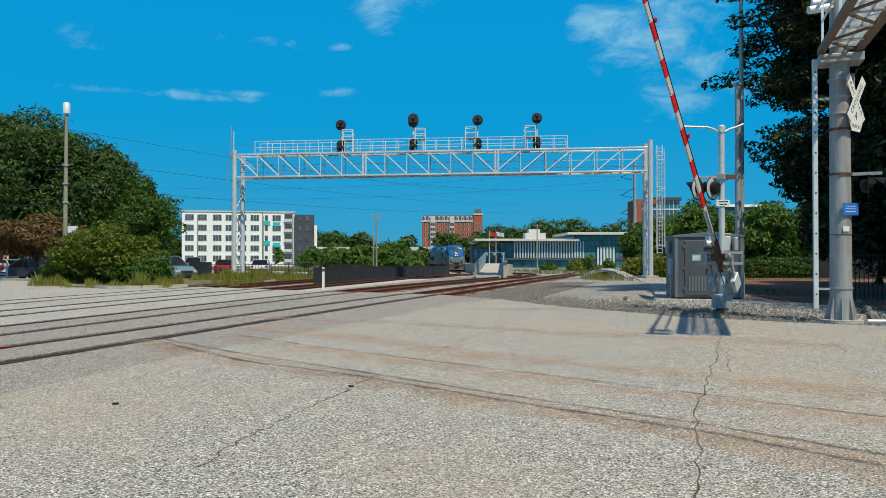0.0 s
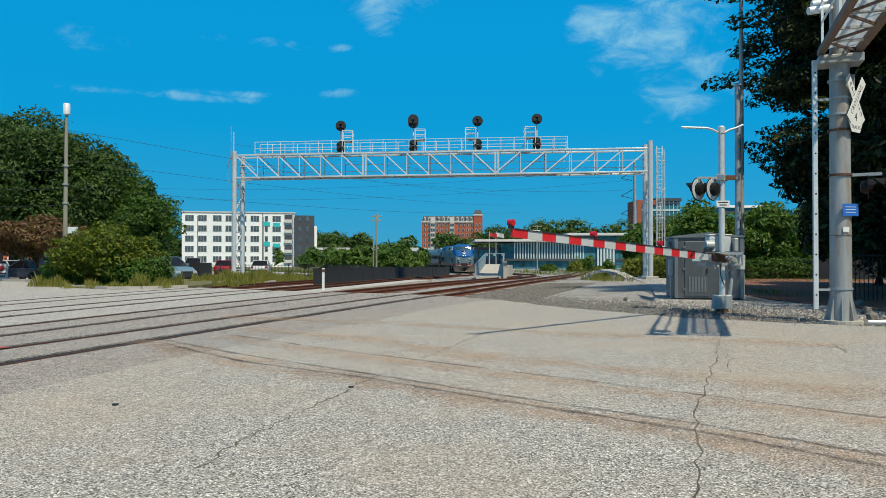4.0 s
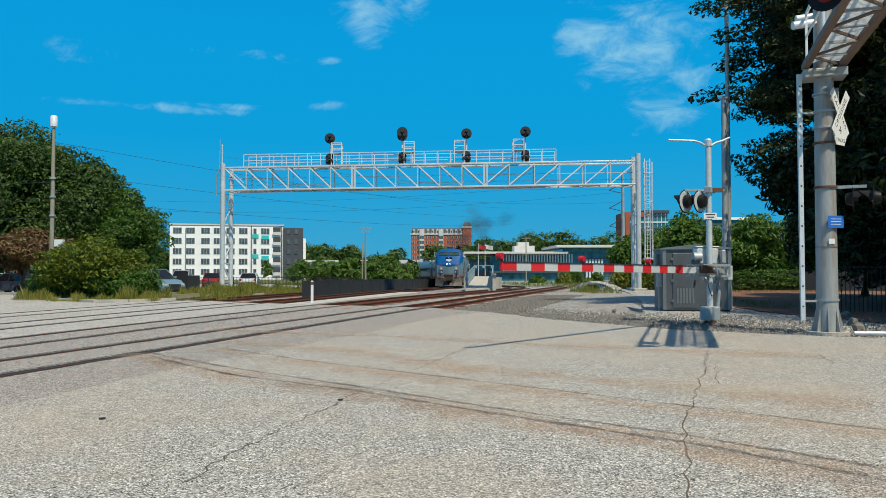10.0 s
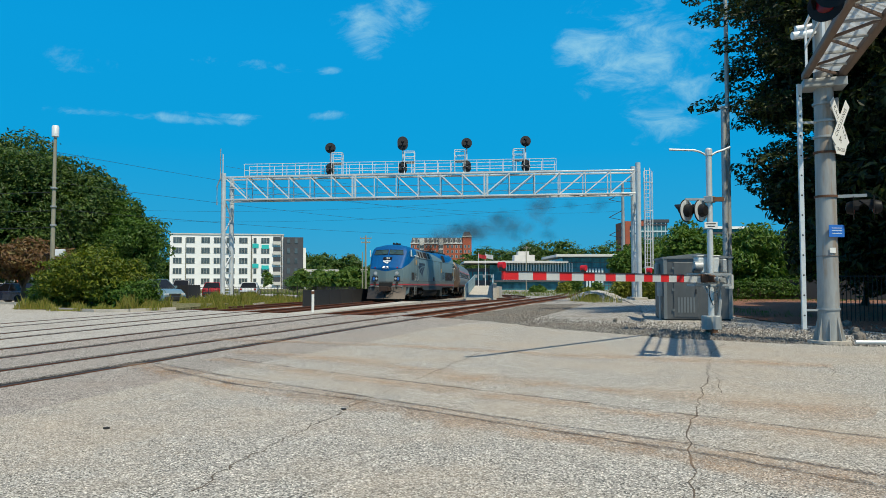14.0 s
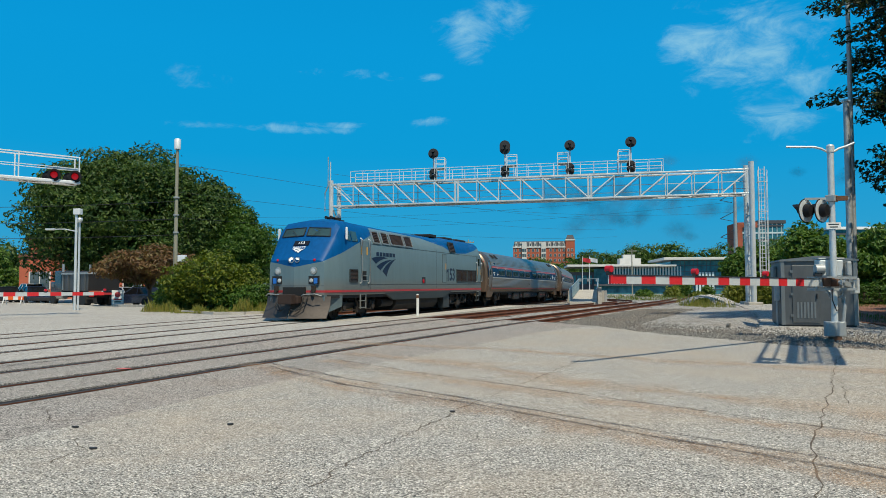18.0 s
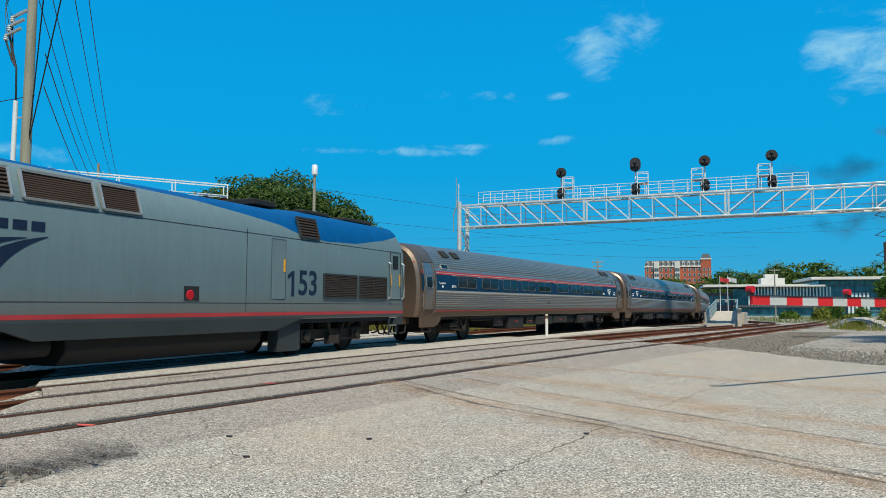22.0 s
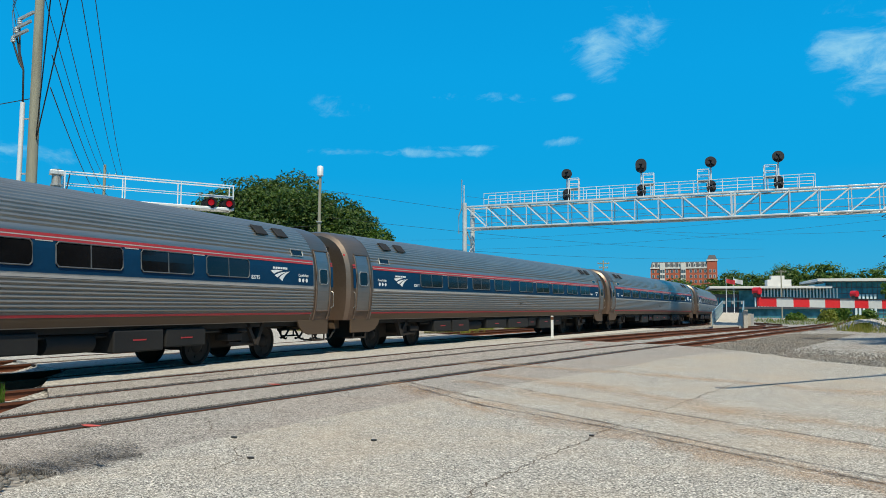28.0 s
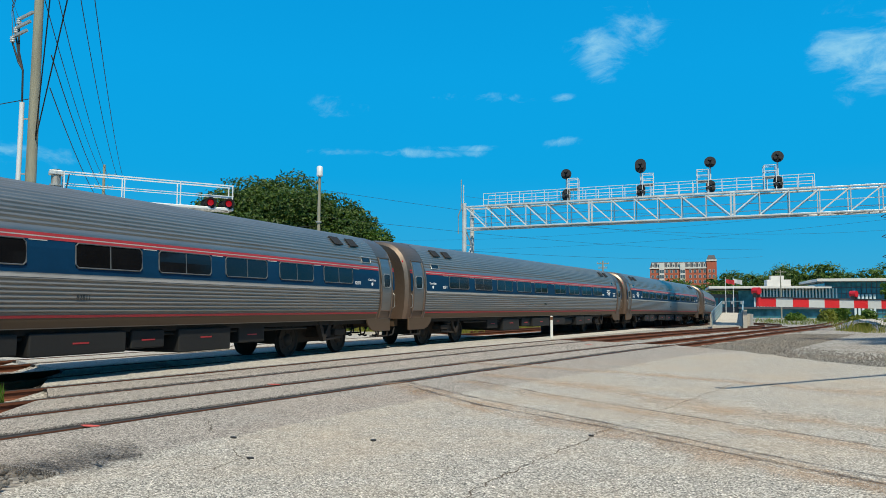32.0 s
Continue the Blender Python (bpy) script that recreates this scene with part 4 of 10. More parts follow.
    part("coupler_pocket", Geo().box(-0.50, 0.50, 9.3, 9.80, 0.62, 1.34), UNDER, t)
    for s in (-1, 1):
        for k in range(2):
            part("air_hose", Geo().tube([(s * (0.45 + 0.18 * k), 9.79, 0.95), (s * (0.5 + 0.15 * k), 10.12, 0.6), (s * (0.3 + 0.1 * k), 10.3, 0.42), (s * 0.1, 10.34, 0.5)], 0.025, 6), HOSE, cp)
    def plow(s):
        rows = []
        for i in range(7):
            u = i / 6
            x = 0.02 + 1.42 * u
            yf = 10.20 - 0.50 * u ** 1.5
            rows.append([(s * x, yf - 0.30, 0.98), (s * x, yf - 0.22, 0.62), (s * x, yf - 0.05, 0.34), (s * x, yf + 0.10, 0.13),
                         (s * x, yf + 0.06, 0.12), (s * x, yf - 0.10, 0.34), (s * x, yf - 0.26, 0.62), (s * x, yf - 0.34, 0.98)])
        part("plow_blade", Geo().loft(rows, True, True, True), PLOW, t, "scraped grey steel pilot plow", smooth=40)
        # side skirts
        part("front_skirt", Geo().loft([[(s * 1.36, 8.52, 0.56), (s * 1.48, 8.52, 0.56), (s * 1.50, 8.52, 1.04), (s * 1.38, 8.52, 1.04)], [(s * 1.12, 9.56, 0.26), (s * 1.22, 9.56, 0.26), (s * 1.225, 9.56, 1.04), (s * 1.12, 9.56, 1.04)]], True, True, True), FRONT_SKIRT, t, "grey skirt panel below the cab", bevel=0.02)
        g = Geo()
        g.prism([(-4.72, 1.06), (-3.45, 0.74), (3.45, 0.74), (4.45, 1.06)], 0, 0.12, Matrix(((0, 0, s, s * 1.40), (1, 0, 0, 0), (0, 1, 0, 0), (0, 0, 0, 1))))
        part("centre_skirt", g, SKIRT, t, "dark grey skirt over the fuel tank")
        part("battery_box", Geo().box(s * 1.05, s * 1.40, -4.70, -3.72, 0.16, 1.02), SKIRT, t, bevel=0.02)
        part("rear_skirt", Geo().box(s * 1.38, s * 1.49, -10.58, -9.95, 0.75, 1.02), SKIRT, t)
    both(plow)
    part("fuel_tank", Geo().prism([(-1.25, 0.5), (-1.0, 0.22), (1.0, 0.22), (1.25, 0.5), (1.25, 0.95), (-1.25, 0.95)], -3.2, 2.6, Matrix(((1, 0, 0, 0), (0, 0, 1, 0), (0, 1, 0, 0), (0, 0, 0, 1)))), UNDER, t, "black fuel tank", bevel=0.03)
    for x in (-1.05, 1.05):
        part("air_reservoir", Geo().cyl((x, 2.9, 0.62), (x, 4.2, 0.62), 0.2, n=16), UNDER, t, smooth=40)
    # doors, rails, ladders and panels on both sides
    def side(s):
        d = part("cab_door", Geo().box(s * 1.50, s * 1.536, 6.30, 6.98, 1.42, 3.32), SILVER_DOOR, t, "silver cab door", bevel=0.01)
        for y in (6.88, 6.33):
            part("reflector", Geo().box(s * 1.536, s * 1.552, y, y + 0.07, 2.72, 3.05), YELLOW, d)
        part("step_recess", Geo().box(s * 1.536, s * 1.545, 6.42, 6.86, 1.62, 2.02), UNDER, d)
        for z in (1.60, 1.80):
            part("recess_step", Geo().box(s * 1.536, s * 1.62, 6.42, 6.86, z, z + 0.03), BRIGHT, d)
        for y in (6.26, 7.04):
            part("grab_rail", Geo().tube([(s * 1.55, y, 1.50), (s * 1.64, y, 1.56), (s * 1.64, y, 3.34), (s * 1.55, y, 3.40)], 0.036), HAND_RAIL, t, "bright vertical grab rail", smooth=40)
        lad = part("cab_ladder", Geo().bar((s * 1.50, 6.40, 0.42), (s * 1.50, 6.40, 1.05), 0.03, 0.05), BRIGHT, t, "steel boarding ladder")
        part("ladder_rail", Geo().bar((s * 1.50, 6.92, 0.42), (s * 1.50, 6.92, 1.05), 0.03, 0.05), BRIGHT, lad)
        for z in (0.45, 0.74, 1.02):
            part("rung", Geo().box(s * 1.42, s * 1.53, 6.40, 6.92, z, z + 0.03), BRIGHT, lad)
        louvre(t, "nose_grille", s * 1.535, 7.28, 7.98, 1.56, 2.06, 9)
        # raked vents behind the cab
        for y0, y1, kind in ((5.0, 5.68, "louvre"), (4.02, 4.72, "louvre"), (2.25, 3.78, "mesh"), (1.15, 2.08, "mesh"), (-5.38, -4.48, "louvre")):
            louvre(t, "roof_vent", s * 1.528, y0, y1, 3.28, 3.80 if y0 > 0 else 3.84, 7 if kind == "louvre" else 12, lean=0.175, frame="bright" if y0 > 0 else "dark", depth=0.035 if kind == "louvre" else 0.015)
        # radiator grilles low at the rear
        louvre(t, "radiator_grille", s * 1.535, -7.42, -5.62, 1.62, 2.30, 13, frame="dark")
        louvre(t, "radiator_grille", s * 1.535, -9.30, -7.58, 1.62, 2.30, 13, frame="dark")
        for y in (-6.5, -8.4):
            part("grille_bar", Geo().box(s * 1.55, s * 1.575, y - 0.015, y + 0.015, 1.62, 2.30), GRILLE, t)
        rd = part("rear_door", Geo().box(s * 1.50, s * 1.538, -10.30, -9.58, 1.60, 3.20), SILVER_DOOR, t, "silver rear door with dark window", bevel=0.01)
        part("door_window", Geo().box(s * 1.538, s * 1.548, -10.14, -9.76, 2.62, 3.08), DARK_GLASS, rd, bevel=0.01)
        part("door_seam", Geo().tube([(s * 1.538, y, z) for y, z in ((-10.30, 1.60), (-9.58, 1.60), (-9.58, 3.20), (-10.30, 3.20), (-10.30, 1.60))], 0.014, 5), UNDER, rd)
        for y in (-9.68, -10.28):
            part("reflector", Geo().box(s * 1.538, s * 1.552, y, y + 0.06, 2.05, 2.45), YELLOW, rd)
        for y in (-9.48, -10.42):
            part("grab_rail", Geo().tube([(s * 1.54, y, 1.62), (s * 1.62, y, 1.68), (s * 1.62, y, 2.78), (s * 1.54, y, 2.84)], 0.034), HAND_RAIL, t, smooth=40)
        lad = part("rear_ladder", Geo().bar((s * 1.48, -9.62, 0.42), (s * 1.48, -9.62, 1.02), 0.03, 0.05), SKIRT, t, "steel boarding ladder")
        part("ladder_rail", Geo().bar((s * 1.48, -10.1, 0.42), (s * 1.48, -10.1, 1.02), 0.03, 0.05), SKIRT, lad)
        for z in (0.45, 0.72, 0.98):
            part("rung", Geo().box(s * 1.40, s * 1.51, -10.1, -9.62, z, z + 0.03), BRIGHT, lad)
        dd = part("side_door", Geo().box(s * 1.52, s * 1.534, -3.82, -3.22, 1.56, 3.14), SILVER_DOOR, t, "flush silver equipment door")
        part("door_seam", Geo().tube([(s * 1.534, y, z) for y, z in ((-3.82, 1.56), (-3.22, 1.56), (-3.22, 3.14), (-3.82, 3.14), (-3.82, 1.56))], 0.009, 5), SKIRT, dd)
        part("reflector", Geo().box(s * 1.534, s * 1.545, -3.80, -3.73, 2.28, 2.62), YELLOW, dd)
        for y0, y1, z0, z1 in ((-2.25, -2.23, 1.24, 3.3), (5.96, 5.98, 1.24, 3.3), (-10.3, 5.9, 3.195, 3.21), (-10.3, 6.2, 1.44, 1.455)):
            part("seam", Geo().box(s * 1.528, s * 1.534, y0, y1, z0, z1), SKIRT, t)
        part("fuel_filler", Geo().box(s * 1.53, s * 1.545, -0.60, -0.14, 1.50, 1.82), HOSE, t, "small fuel filler recess with red valve")
        part("filler_valve", Geo().lathe([(0.01, 0.02), (0.10, 0.015), (0.12, 0)], pose(s * 1.545, -0.32, 1.62, 0, s * 90, 0), 12), REDLENS, t)
        flip = 1 if s < 0 else -1
        one = [(0.17, 0.0), (0.295, 0.0), (0.295, 0.69), (0.20, 0.69), (0.0, 0.565), (0.0, 0.45), (0.17, 0.555)]
        fig = part("number", Geo().prism([(-flip * (u - 0.74) - 4.66, v + 1.635) for u, v in one], 0, 0.006, Matrix(((0, 0, s, s * 1.531), (1, 0, 0, 0), (0, 1, 0, 0), (0, 0, 0, 1)))), NAVY, t, "tall navy road number")
        side_text(fig, "53", s, 1.534, -4.66 - flip * 0.20, 1.98, 0.95, NAVY, 1.0, "figures", 0.016)
        emblem(t, s, 1.532, 4.59, 2.24, 2.64, 0.88, NAVY)
        bars(t, s, 1.534, 4.37, 2.80, 2.14, 0.17, 6, NAVY)
        # jumper cables and springs at the rear
        for k in range(3):
            part("jumper_cable", Geo().tube([(s * (0.5 + 0.25 * k), -10.3, 0.9), (s * (0.55 + 0.25 * k), -10.6, 0.42), (s * (0.5 + 0.25 * k), -11.0, 0.38), (s * (0.5 + 0.25 * k), -11.3, 0.85)], 0.03, 6), HOSE, t)
    both(side)
    part("rear_coupler", Geo().box(-0.14, 0.14, -11.2, -10.3, 0.72, 0.98).box(-0.28, 0.28, -11.3, -11.0, 0.70, 1.02), RUSTY_COUPLER, t, "rusty rear coupler", bevel=0.02)
    # roof gear
    part("roof_hatch", Geo().box(-0.75, 0.75, -4.38, -3.40, 4.10, 4.27), UNDER, t, "black roof exhaust housing", bevel=0.03)
    part("roof_fan", Geo().box(-0.8, 0.8, -7.0, -5.6, 4.08, 4.23), UNDER, t, "black radiator fan housing", bevel=0.05)
    part("roof_fan", Geo().box(-0.8, 0.8, -9.6, -7.8, 4.08, 4.23), UNDER, t, "black radiator fan housing", bevel=0.05)
    part("horn", Geo().cyl((-0.12, 6.5, 4.34), (-0.12, 7.0, 4.34), 0.02, 0.07).cyl((0.12, 6.5, 4.34), (0.12, 7.0, 4.34), 0.02, 0.07).box(-0.3, 0.3, 6.4, 6.6, 4.20, 4.36), UNDER, t, "air horn cluster")
    part("antenna", Geo().box(-0.06, 0.06, 5.6, 5.9, 4.20, 4.32), HOSE, t, bevel=0.02)
    # trucks
    for yc in (6.58, -6.58):
        tr = part("truck", Geo().box(-0.95, 0.95, yc - 0.35, yc + 0.35, 0.45, 0.85), TRUCK, t, "dusty brown two-axle truck")
        def frame_side(s, tr=tr, yc=yc):
            g = Geo().prism([(-1.95, 0.62), (-1.75, 0.82), (-0.7, 0.70), (0.7, 0.70), (1.75, 0.82), (1.95, 0.62), (1.0, 0.42), (-1.0, 0.42)], 0, 0.16,
                            Matrix(((0, 0, s, s * 0.95), (1, 0, 0, yc), (0, 1, 0, 0), (0, 0, 0, 1))))
            part("side_frame", g, TRUCK, tr, bevel=0.02)
            for dy in (-1.37, 1.37):
                part("axle_box", Geo().box(s * 0.95, s * 1.24, yc + dy - 0.24, yc + dy + 0.24, 0.34, 0.72).cyl((s * 1.2, yc + dy, 0.52), (s * 1.30, yc + dy, 0.52), 0.15, n=12), TRUCK, tr, bevel=0.02)
                for q in (-0.36, 0.36):
                    coil = []
                    for k in range(6):
                        coil += [(0.10, 0.045 * k), (0.125, 0.02 + 0.045 * k), (0.10, 0.04 + 0.045 * k)]
                    gs = Geo().lathe(coil, pose(s * 1.10, yc + dy + q, 0.66), 10)
                    part("coil_spring", gs, UNDER, tr)
            part("damper", Geo().cyl((s * 1.26, yc + 0.1, 0.45), (s * 1.26, yc + 0.35, 1.0), 0.05), TRUCK, tr)
            part("damper", Geo().cyl((s * 1.26, yc - 0.6, 0.95), (s * 1.26, yc - 0.35, 0.6), 0.05), TRUCK, tr)
            part("brake_rod", Geo().bar((s * 1.2, yc - 1.1, 0.40), (s * 1.2, yc + 1.1, 0.36), 0.05).box(s * 1.1, s * 1.3, yc - 0.25, yc + 0.25, 0.26, 0.52), TRUCK, tr)
        both(frame_side)
        for dy in (-1.37, 1.37):
            WHEELSETS.append((wheelset(tr, yc + dy, 0.508, 0.7, False), yc + dy, 0.508))
    return t


LOCO = make_locomotive()


def coach_profile():
    """Half of a coach's cross-section from the sill up to the roof, with its flutes."""
    key = [(1.46, 0.98), (1.50, 1.10), (1.57, 1.40), (1.60, 1.75), (1.605, 2.05), (1.59, 2.40), (1.545, 2.72), (1.455, 3.00), (1.31, 3.26), (1.11, 3.47), (0.85, 3.62), (0.5, 3.725), (0.0, 3.77)]
    dense = []
    for (x0, z0), (x1, z1) in zip(key, key[1:]):
        n = max(2, int(math.hypot(x1 - x0, z1 - z0) / 0.012))
        dense += [(x0 + (x1 - x0) * k / n, z0 + (z1 - z0) * k / n) for k in range(n)]
    dense.append(key[-1])
    out, dist = [], 0.0
    for i, (x, z) in enumerate(dense):
        if i:
            dist += math.hypot(x - dense[i - 1][0], z - dense[i - 1][1])
        flute = 0.0
        if 1.26 < z < 1.95:
            flute = 0.012 * math.cos(dist * 2 * math.pi / 0.082)
        elif z > 2.78:
            flute = 0.010 * math.cos(dist * 2 * math.pi / 0.095)
        if not flute and i % 6 and 1.0 < z:
            continue
        a, b = dense[max(0, i - 1)], dense[min(len(dense) - 1, i + 1)]
        d = Vector((b[0] - a[0], b[1] - a[1])).normalized()
        out.append((max(0.0, x + d.y * flute), z - d.x * flute))
    out[-1] = (0.0, out[-1][1])
    return out


def coach_x(z):
    return float(np.interp(z, [0.98, 1.10, 1.40, 1.75, 2.05, 2.40, 2.72, 3.00, 3.26], [1.46, 1.50, 1.57, 1.60, 1.605, 1.59, 1.545, 1.455, 1.31]))


WINDOWS = [(8.6, 7.05), (6.62, 5.08), (4.6, 3.06), (2.58, 1.02), (0.02, -1.56), (-2.02, -3.6), (-4.1, -5.66), (-6.18, -7.72), (-8.26, -9.84)]


def side_panel(s, y0, y1, z0, z1, lift, n=6):
    """A sheet that follows the curve of the coach side."""
    g = Geo()
    rows = []
    for k in range(n + 1):
        z = z0 + (z1 - z0) * k / n
        x = s * (coach_x(z) + lift)
        rows.append([(x, y0, z), (x, y1, z)])
    g.loft(rows)
    # edges back to the wall
    return g


def make_coach(number):
    t = thing("coach", "fluted stainless passenger coach with a blue window band", "railway coach", group="coaches of the train")
    prof = coach_profile()
    body = part("body", Geo().loft([mirror_ring(prof, y) for y in (-11.55, -4, 4, 11.55)], True), STAINLESS, t, smooth=25)
    plain = [(1.46, 0.98), (1.50, 1.10), (1.565, 1.40), (1.595, 1.75), (1.60, 2.05), (1.585, 2.40), (1.54, 2.72), (1.45, 3.00), (1.305, 3.26), (1.105, 3.465), (0.845, 3.615), (0.5, 3.72), (0.0, 3.765)]
    def shrink(k, dz):
        return [(x * k, 0.98 + (z - 0.98) * dz) for x, z in plain]
    for e in (-1, 1):
        end = part("vestibule_end", Geo().loft([mirror_ring(plain, e * 11.53), mirror_ring(plain, e * 12.45), mirror_ring(shrink(0.97, 0.985), e * 12.62), mirror_ring(shrink(0.90, 0.95), e * 12.70)], True, False, True),
                   VEST_STEEL, t, "dirt-browned stainless car end", smooth=30)
        part("diaphragm", Geo().box(-0.75, 0.75, e * 12.70, e * 13.04, 0.95, 3.25), HOSE, end, "black rubber gangway bellows", bevel=0.03)
        part("buffer_beam", Geo().box(-0.95, 0.95, e * 12.4, e * 12.66, 0.72, 1.0), END_STEEL, end)
        part("coupler", Geo().box(-0.14, 0.14, e * 12.4, e * 12.96, 0.70, 0.98), TRUCK, end, bevel=0.02)
        for k in range(4):
            x = -0.9 + 0.6 * k
            part("jumper_cable", Geo().tube([(x, e * 12.5, 0.75), (x + 0.05, e * 12.7, 0.45), (x + 0.02, e * 12.92, 0.40), (x, e * 12.98, 0.42)], 0.03, 6), HOSE, end)
        for s in (-1, 1):
            part("marker_light", Geo().lathe([(0.005, 0.06), (0.05, 0.05), (0.07, 0.02), (0.07, 0)], pose(s * 1.28, e * 12.63, 2.95, -90 * e, 0, 0), 14), REDLENS, end, "red marker light")
            # the low apron round the doorway
            part("apron", Geo().prism([(e * 12.5, 0.60), (e * 11.5, 0.60), (e * 11.22, 0.68), (e * 11.02, 0.84), (e * 10.94, 1.02), (e * 12.5, 1.02)], 0, 0.06, Matrix(((0, 0, s, s * 1.42), (1, 0, 0, 0), (0, 1, 0, 0), (0, 0, 0, 1)))), END_STEEL, end, "dirt-browned apron below the door", bevel=0.015)
            part("step", Geo().box(s * 1.15, s * 1.46, e * 11.7, e * 12.35, 0.42, 0.46).box(s * 1.44, s * 1.47, e * 11.7, e * 11.74, 0.42, 0.9).box(s * 1.44, s * 1.47, e * 12.31, e * 12.35, 0.42, 0.9), TRUCK, end)
            # door, with pillar frames and a lower trap panel
            ya, yb = sorted((e * 11.70, e * 12.36))
            d = part("door", side_panel(s, ya, yb, 1.28, 2.97, 0.006), ROOF_STEEL, end, "grey steel door with dark window")
            ym = (ya + yb) / 2
            part("door_window", side_panel(s, ym - 0.21, ym + 0.21, 2.04, 2.46, 0.012, 3), DARK_GLASS, d)
            part("window_rim", Geo().tube([(s * (coach_x(z) + 0.014), y, z) for y, z in ((ym - 0.16, 2.035), (ym + 0.16, 2.035), (ym + 0.215, 2.09), (ym + 0.215, 2.41), (ym + 0.16, 2.465), (ym - 0.16, 2.465), (ym - 0.215, 2.41), (ym - 0.215, 2.09), (ym - 0.16, 2.035))], 0.014, 6), BRIGHT, d)
            gf = Geo()
            for y in (ya - 0.03, yb + 0.03):
                gf.tube([(s * (coach_x(z) + 0.012), y, z) for z in (1.02, 1.4, 1.9, 2.4, 2.8, 2.97)], 0.03, 6)
            gf.tube([(s * (coach_x(3.0) + 0.008), y, 3.0) for y in (ya - 0.03, ym, yb + 0.03)], 0.03, 6)
            gf.tube([(s * (coach_x(1.27) + 0.012), y, 1.27) for y in (ya - 0.03, ym, yb + 0.03)], 0.025, 6)
            part("door_frame", gf, VEST_STEEL, d)
            part("end_flag", side_panel(s, *sorted((e * 12.42, e * 12.56)), 1.955, 2.55, 0.006), CAR_BLUE, end)
            part("end_flag_red", side_panel(s, *sorted((e * 12.42, e * 12.56)), 2.565, 2.61, 0.006), STRIPE_RED, end)
            part("end_flag_red", side_panel(s, *sorted((e * 12.42, e * 12.56)), 2.635, 2.685, 0.006), STRIPE_RED, end)
            part("handrail", Geo().tube([(s * 1.56, e * 12.5, 1.35), (s * 1.64, e * 12.52, 1.4), (s * 1.64, e * 12.52, 1.8), (s * 1.57, e * 12.5, 1.85)], 0.012, 6), BRIGHT, end)
            # roof vents and a small window high beside the door
            for y in (e * 10.35, e * 9.45):
                m = Matrix.Translation((s * 1.225, y, 3.375)) @ Matrix.Rotation(s * radians(45), 4, "Y")
                part("roof_vent", Geo().box(-0.17, 0.17, -0.24, 0.24, 0, 0.03), UNDER, t, "dark roof vent", at=m, bevel=0.01)
            part("small_window", side_panel(s, *sorted((e * 11.0, e * 10.55)), 2.80, 2.93, 0.02, 2), DARK_GLASS, t)
            g = Geo()
            g.tube([(s * (coach_x(z) + 0.012), y, z) for y, z in ((e * 11.05, 2.78), (e * 10.5, 2.78), (e * 10.5, 2.95), (e * 11.05, 2.95), (e * 11.05, 2.78))], 0.02, 5)
            part("small_window_frame", g, BRIGHT, t)
    def side(s):
        # flat band with stripes above and below
        part("blue_band", side_panel(s, -11.5, 11.5, 1.955, 2.58, 0.004, 8), CAR_BLUE, t, "deep blue window band")
        part("pale_stripe", side_panel(s, -11.5, 11.5, 1.89, 1.952, 0.010, 2), STRIPE_WHITE, t)
        part("red_stripe", side_panel(s, -11.5, 11.5, 2.635, 2.688, 0.010, 2), STRIPE_RED, t)
        part("white_stripe", side_panel(s, -11.5, 11.5, 2.612, 2.633, 0.010, 2), STRIPE_WHITE, t)
        part("red_stripe", side_panel(s, -11.5, 11.5, 2.563, 2.610, 0.010, 2), STRIPE_RED, t)
        part("sill_stripe", side_panel(s, -11.5, 11.5, 1.175, 1.225, 0.008, 2), STRIPE_RED, t)
        part("sill", side_panel(s, -11.5, 11.5, 1.0, 1.17, 0.004, 3), END_STEEL, t)
        for y1, y0 in WINDOWS:
            w = part("window", side_panel(s, y0, y1, 2.10, 2.545, 0.014, 4), DARK_GLASS, t, "dark double window")
            g = Geo()
            r = 0.06
            pts = [(y0 + r, 2.095), (y1 - r, 2.095), (y1, 2.095 + r), (y1, 2.55 - r), (y1 - r, 2.55), (y0 + r, 2.55), (y0, 2.55 - r), (y0, 2.095 + r), (y0 + r, 2.095)]
            g.tube([(s * (coach_x(z) + 0.016), y, z) for y, z in pts], 0.015, 6)
            ym = (y0 + y1) / 2
            g.bar((s * (coach_x(2.1) + 0.016), ym, 2.1), (s * (coach_x(2.545) + 0.016), ym, 2.545), 0.028, 0.015)
            part("window_frame", g, WIN_FRAME, w)
            part("window_tick", side_panel(s, y0 - 0.42, y0 - 0.05, 2.540, 2.560, 0.011, 1), STRIPE_WHITE, t)
        emblem(t, s, coach_x(2.2) + 0.008, 9.9, 2.20, 0.86, 0.29, WHITE_VINYL)
        bars(t, s, coach_x(2.4) + 0.008, 9.9, 2.40, 0.66, 0.055, 6, WHITE_VINYL)
        side_text(t, number, s, coach_x(2.12) + 0.006, 8.86, 2.12, 0.14, WHITE_VINYL, 1.0, "car_number")
        side_text(t, "Coachclass", s, coach_x(2.24) + 0.006, 11.0, 2.24, 0.11, WHITE_VINYL, 1.0, "class_name")
        side_text(t, "Coachclass", s, coach_x(2.24) + 0.006, -11.05, 2.24, 0.11, WHITE_VINYL, 1.0, "class_name")
        side_text(t, number, s, coach_x(2.12) + 0.006, -10.16, 2.12, 0.14, WHITE_VINYL, 1.0, "car_number")
        part("pictogram", Geo().cyl((s * (coach_x(2.15) + 0.002), -11.05, 2.11), (s * (coach_x(2.15) + 0.008), -11.05, 2.11), 0.055, n=14), WHITE_VINYL, t)
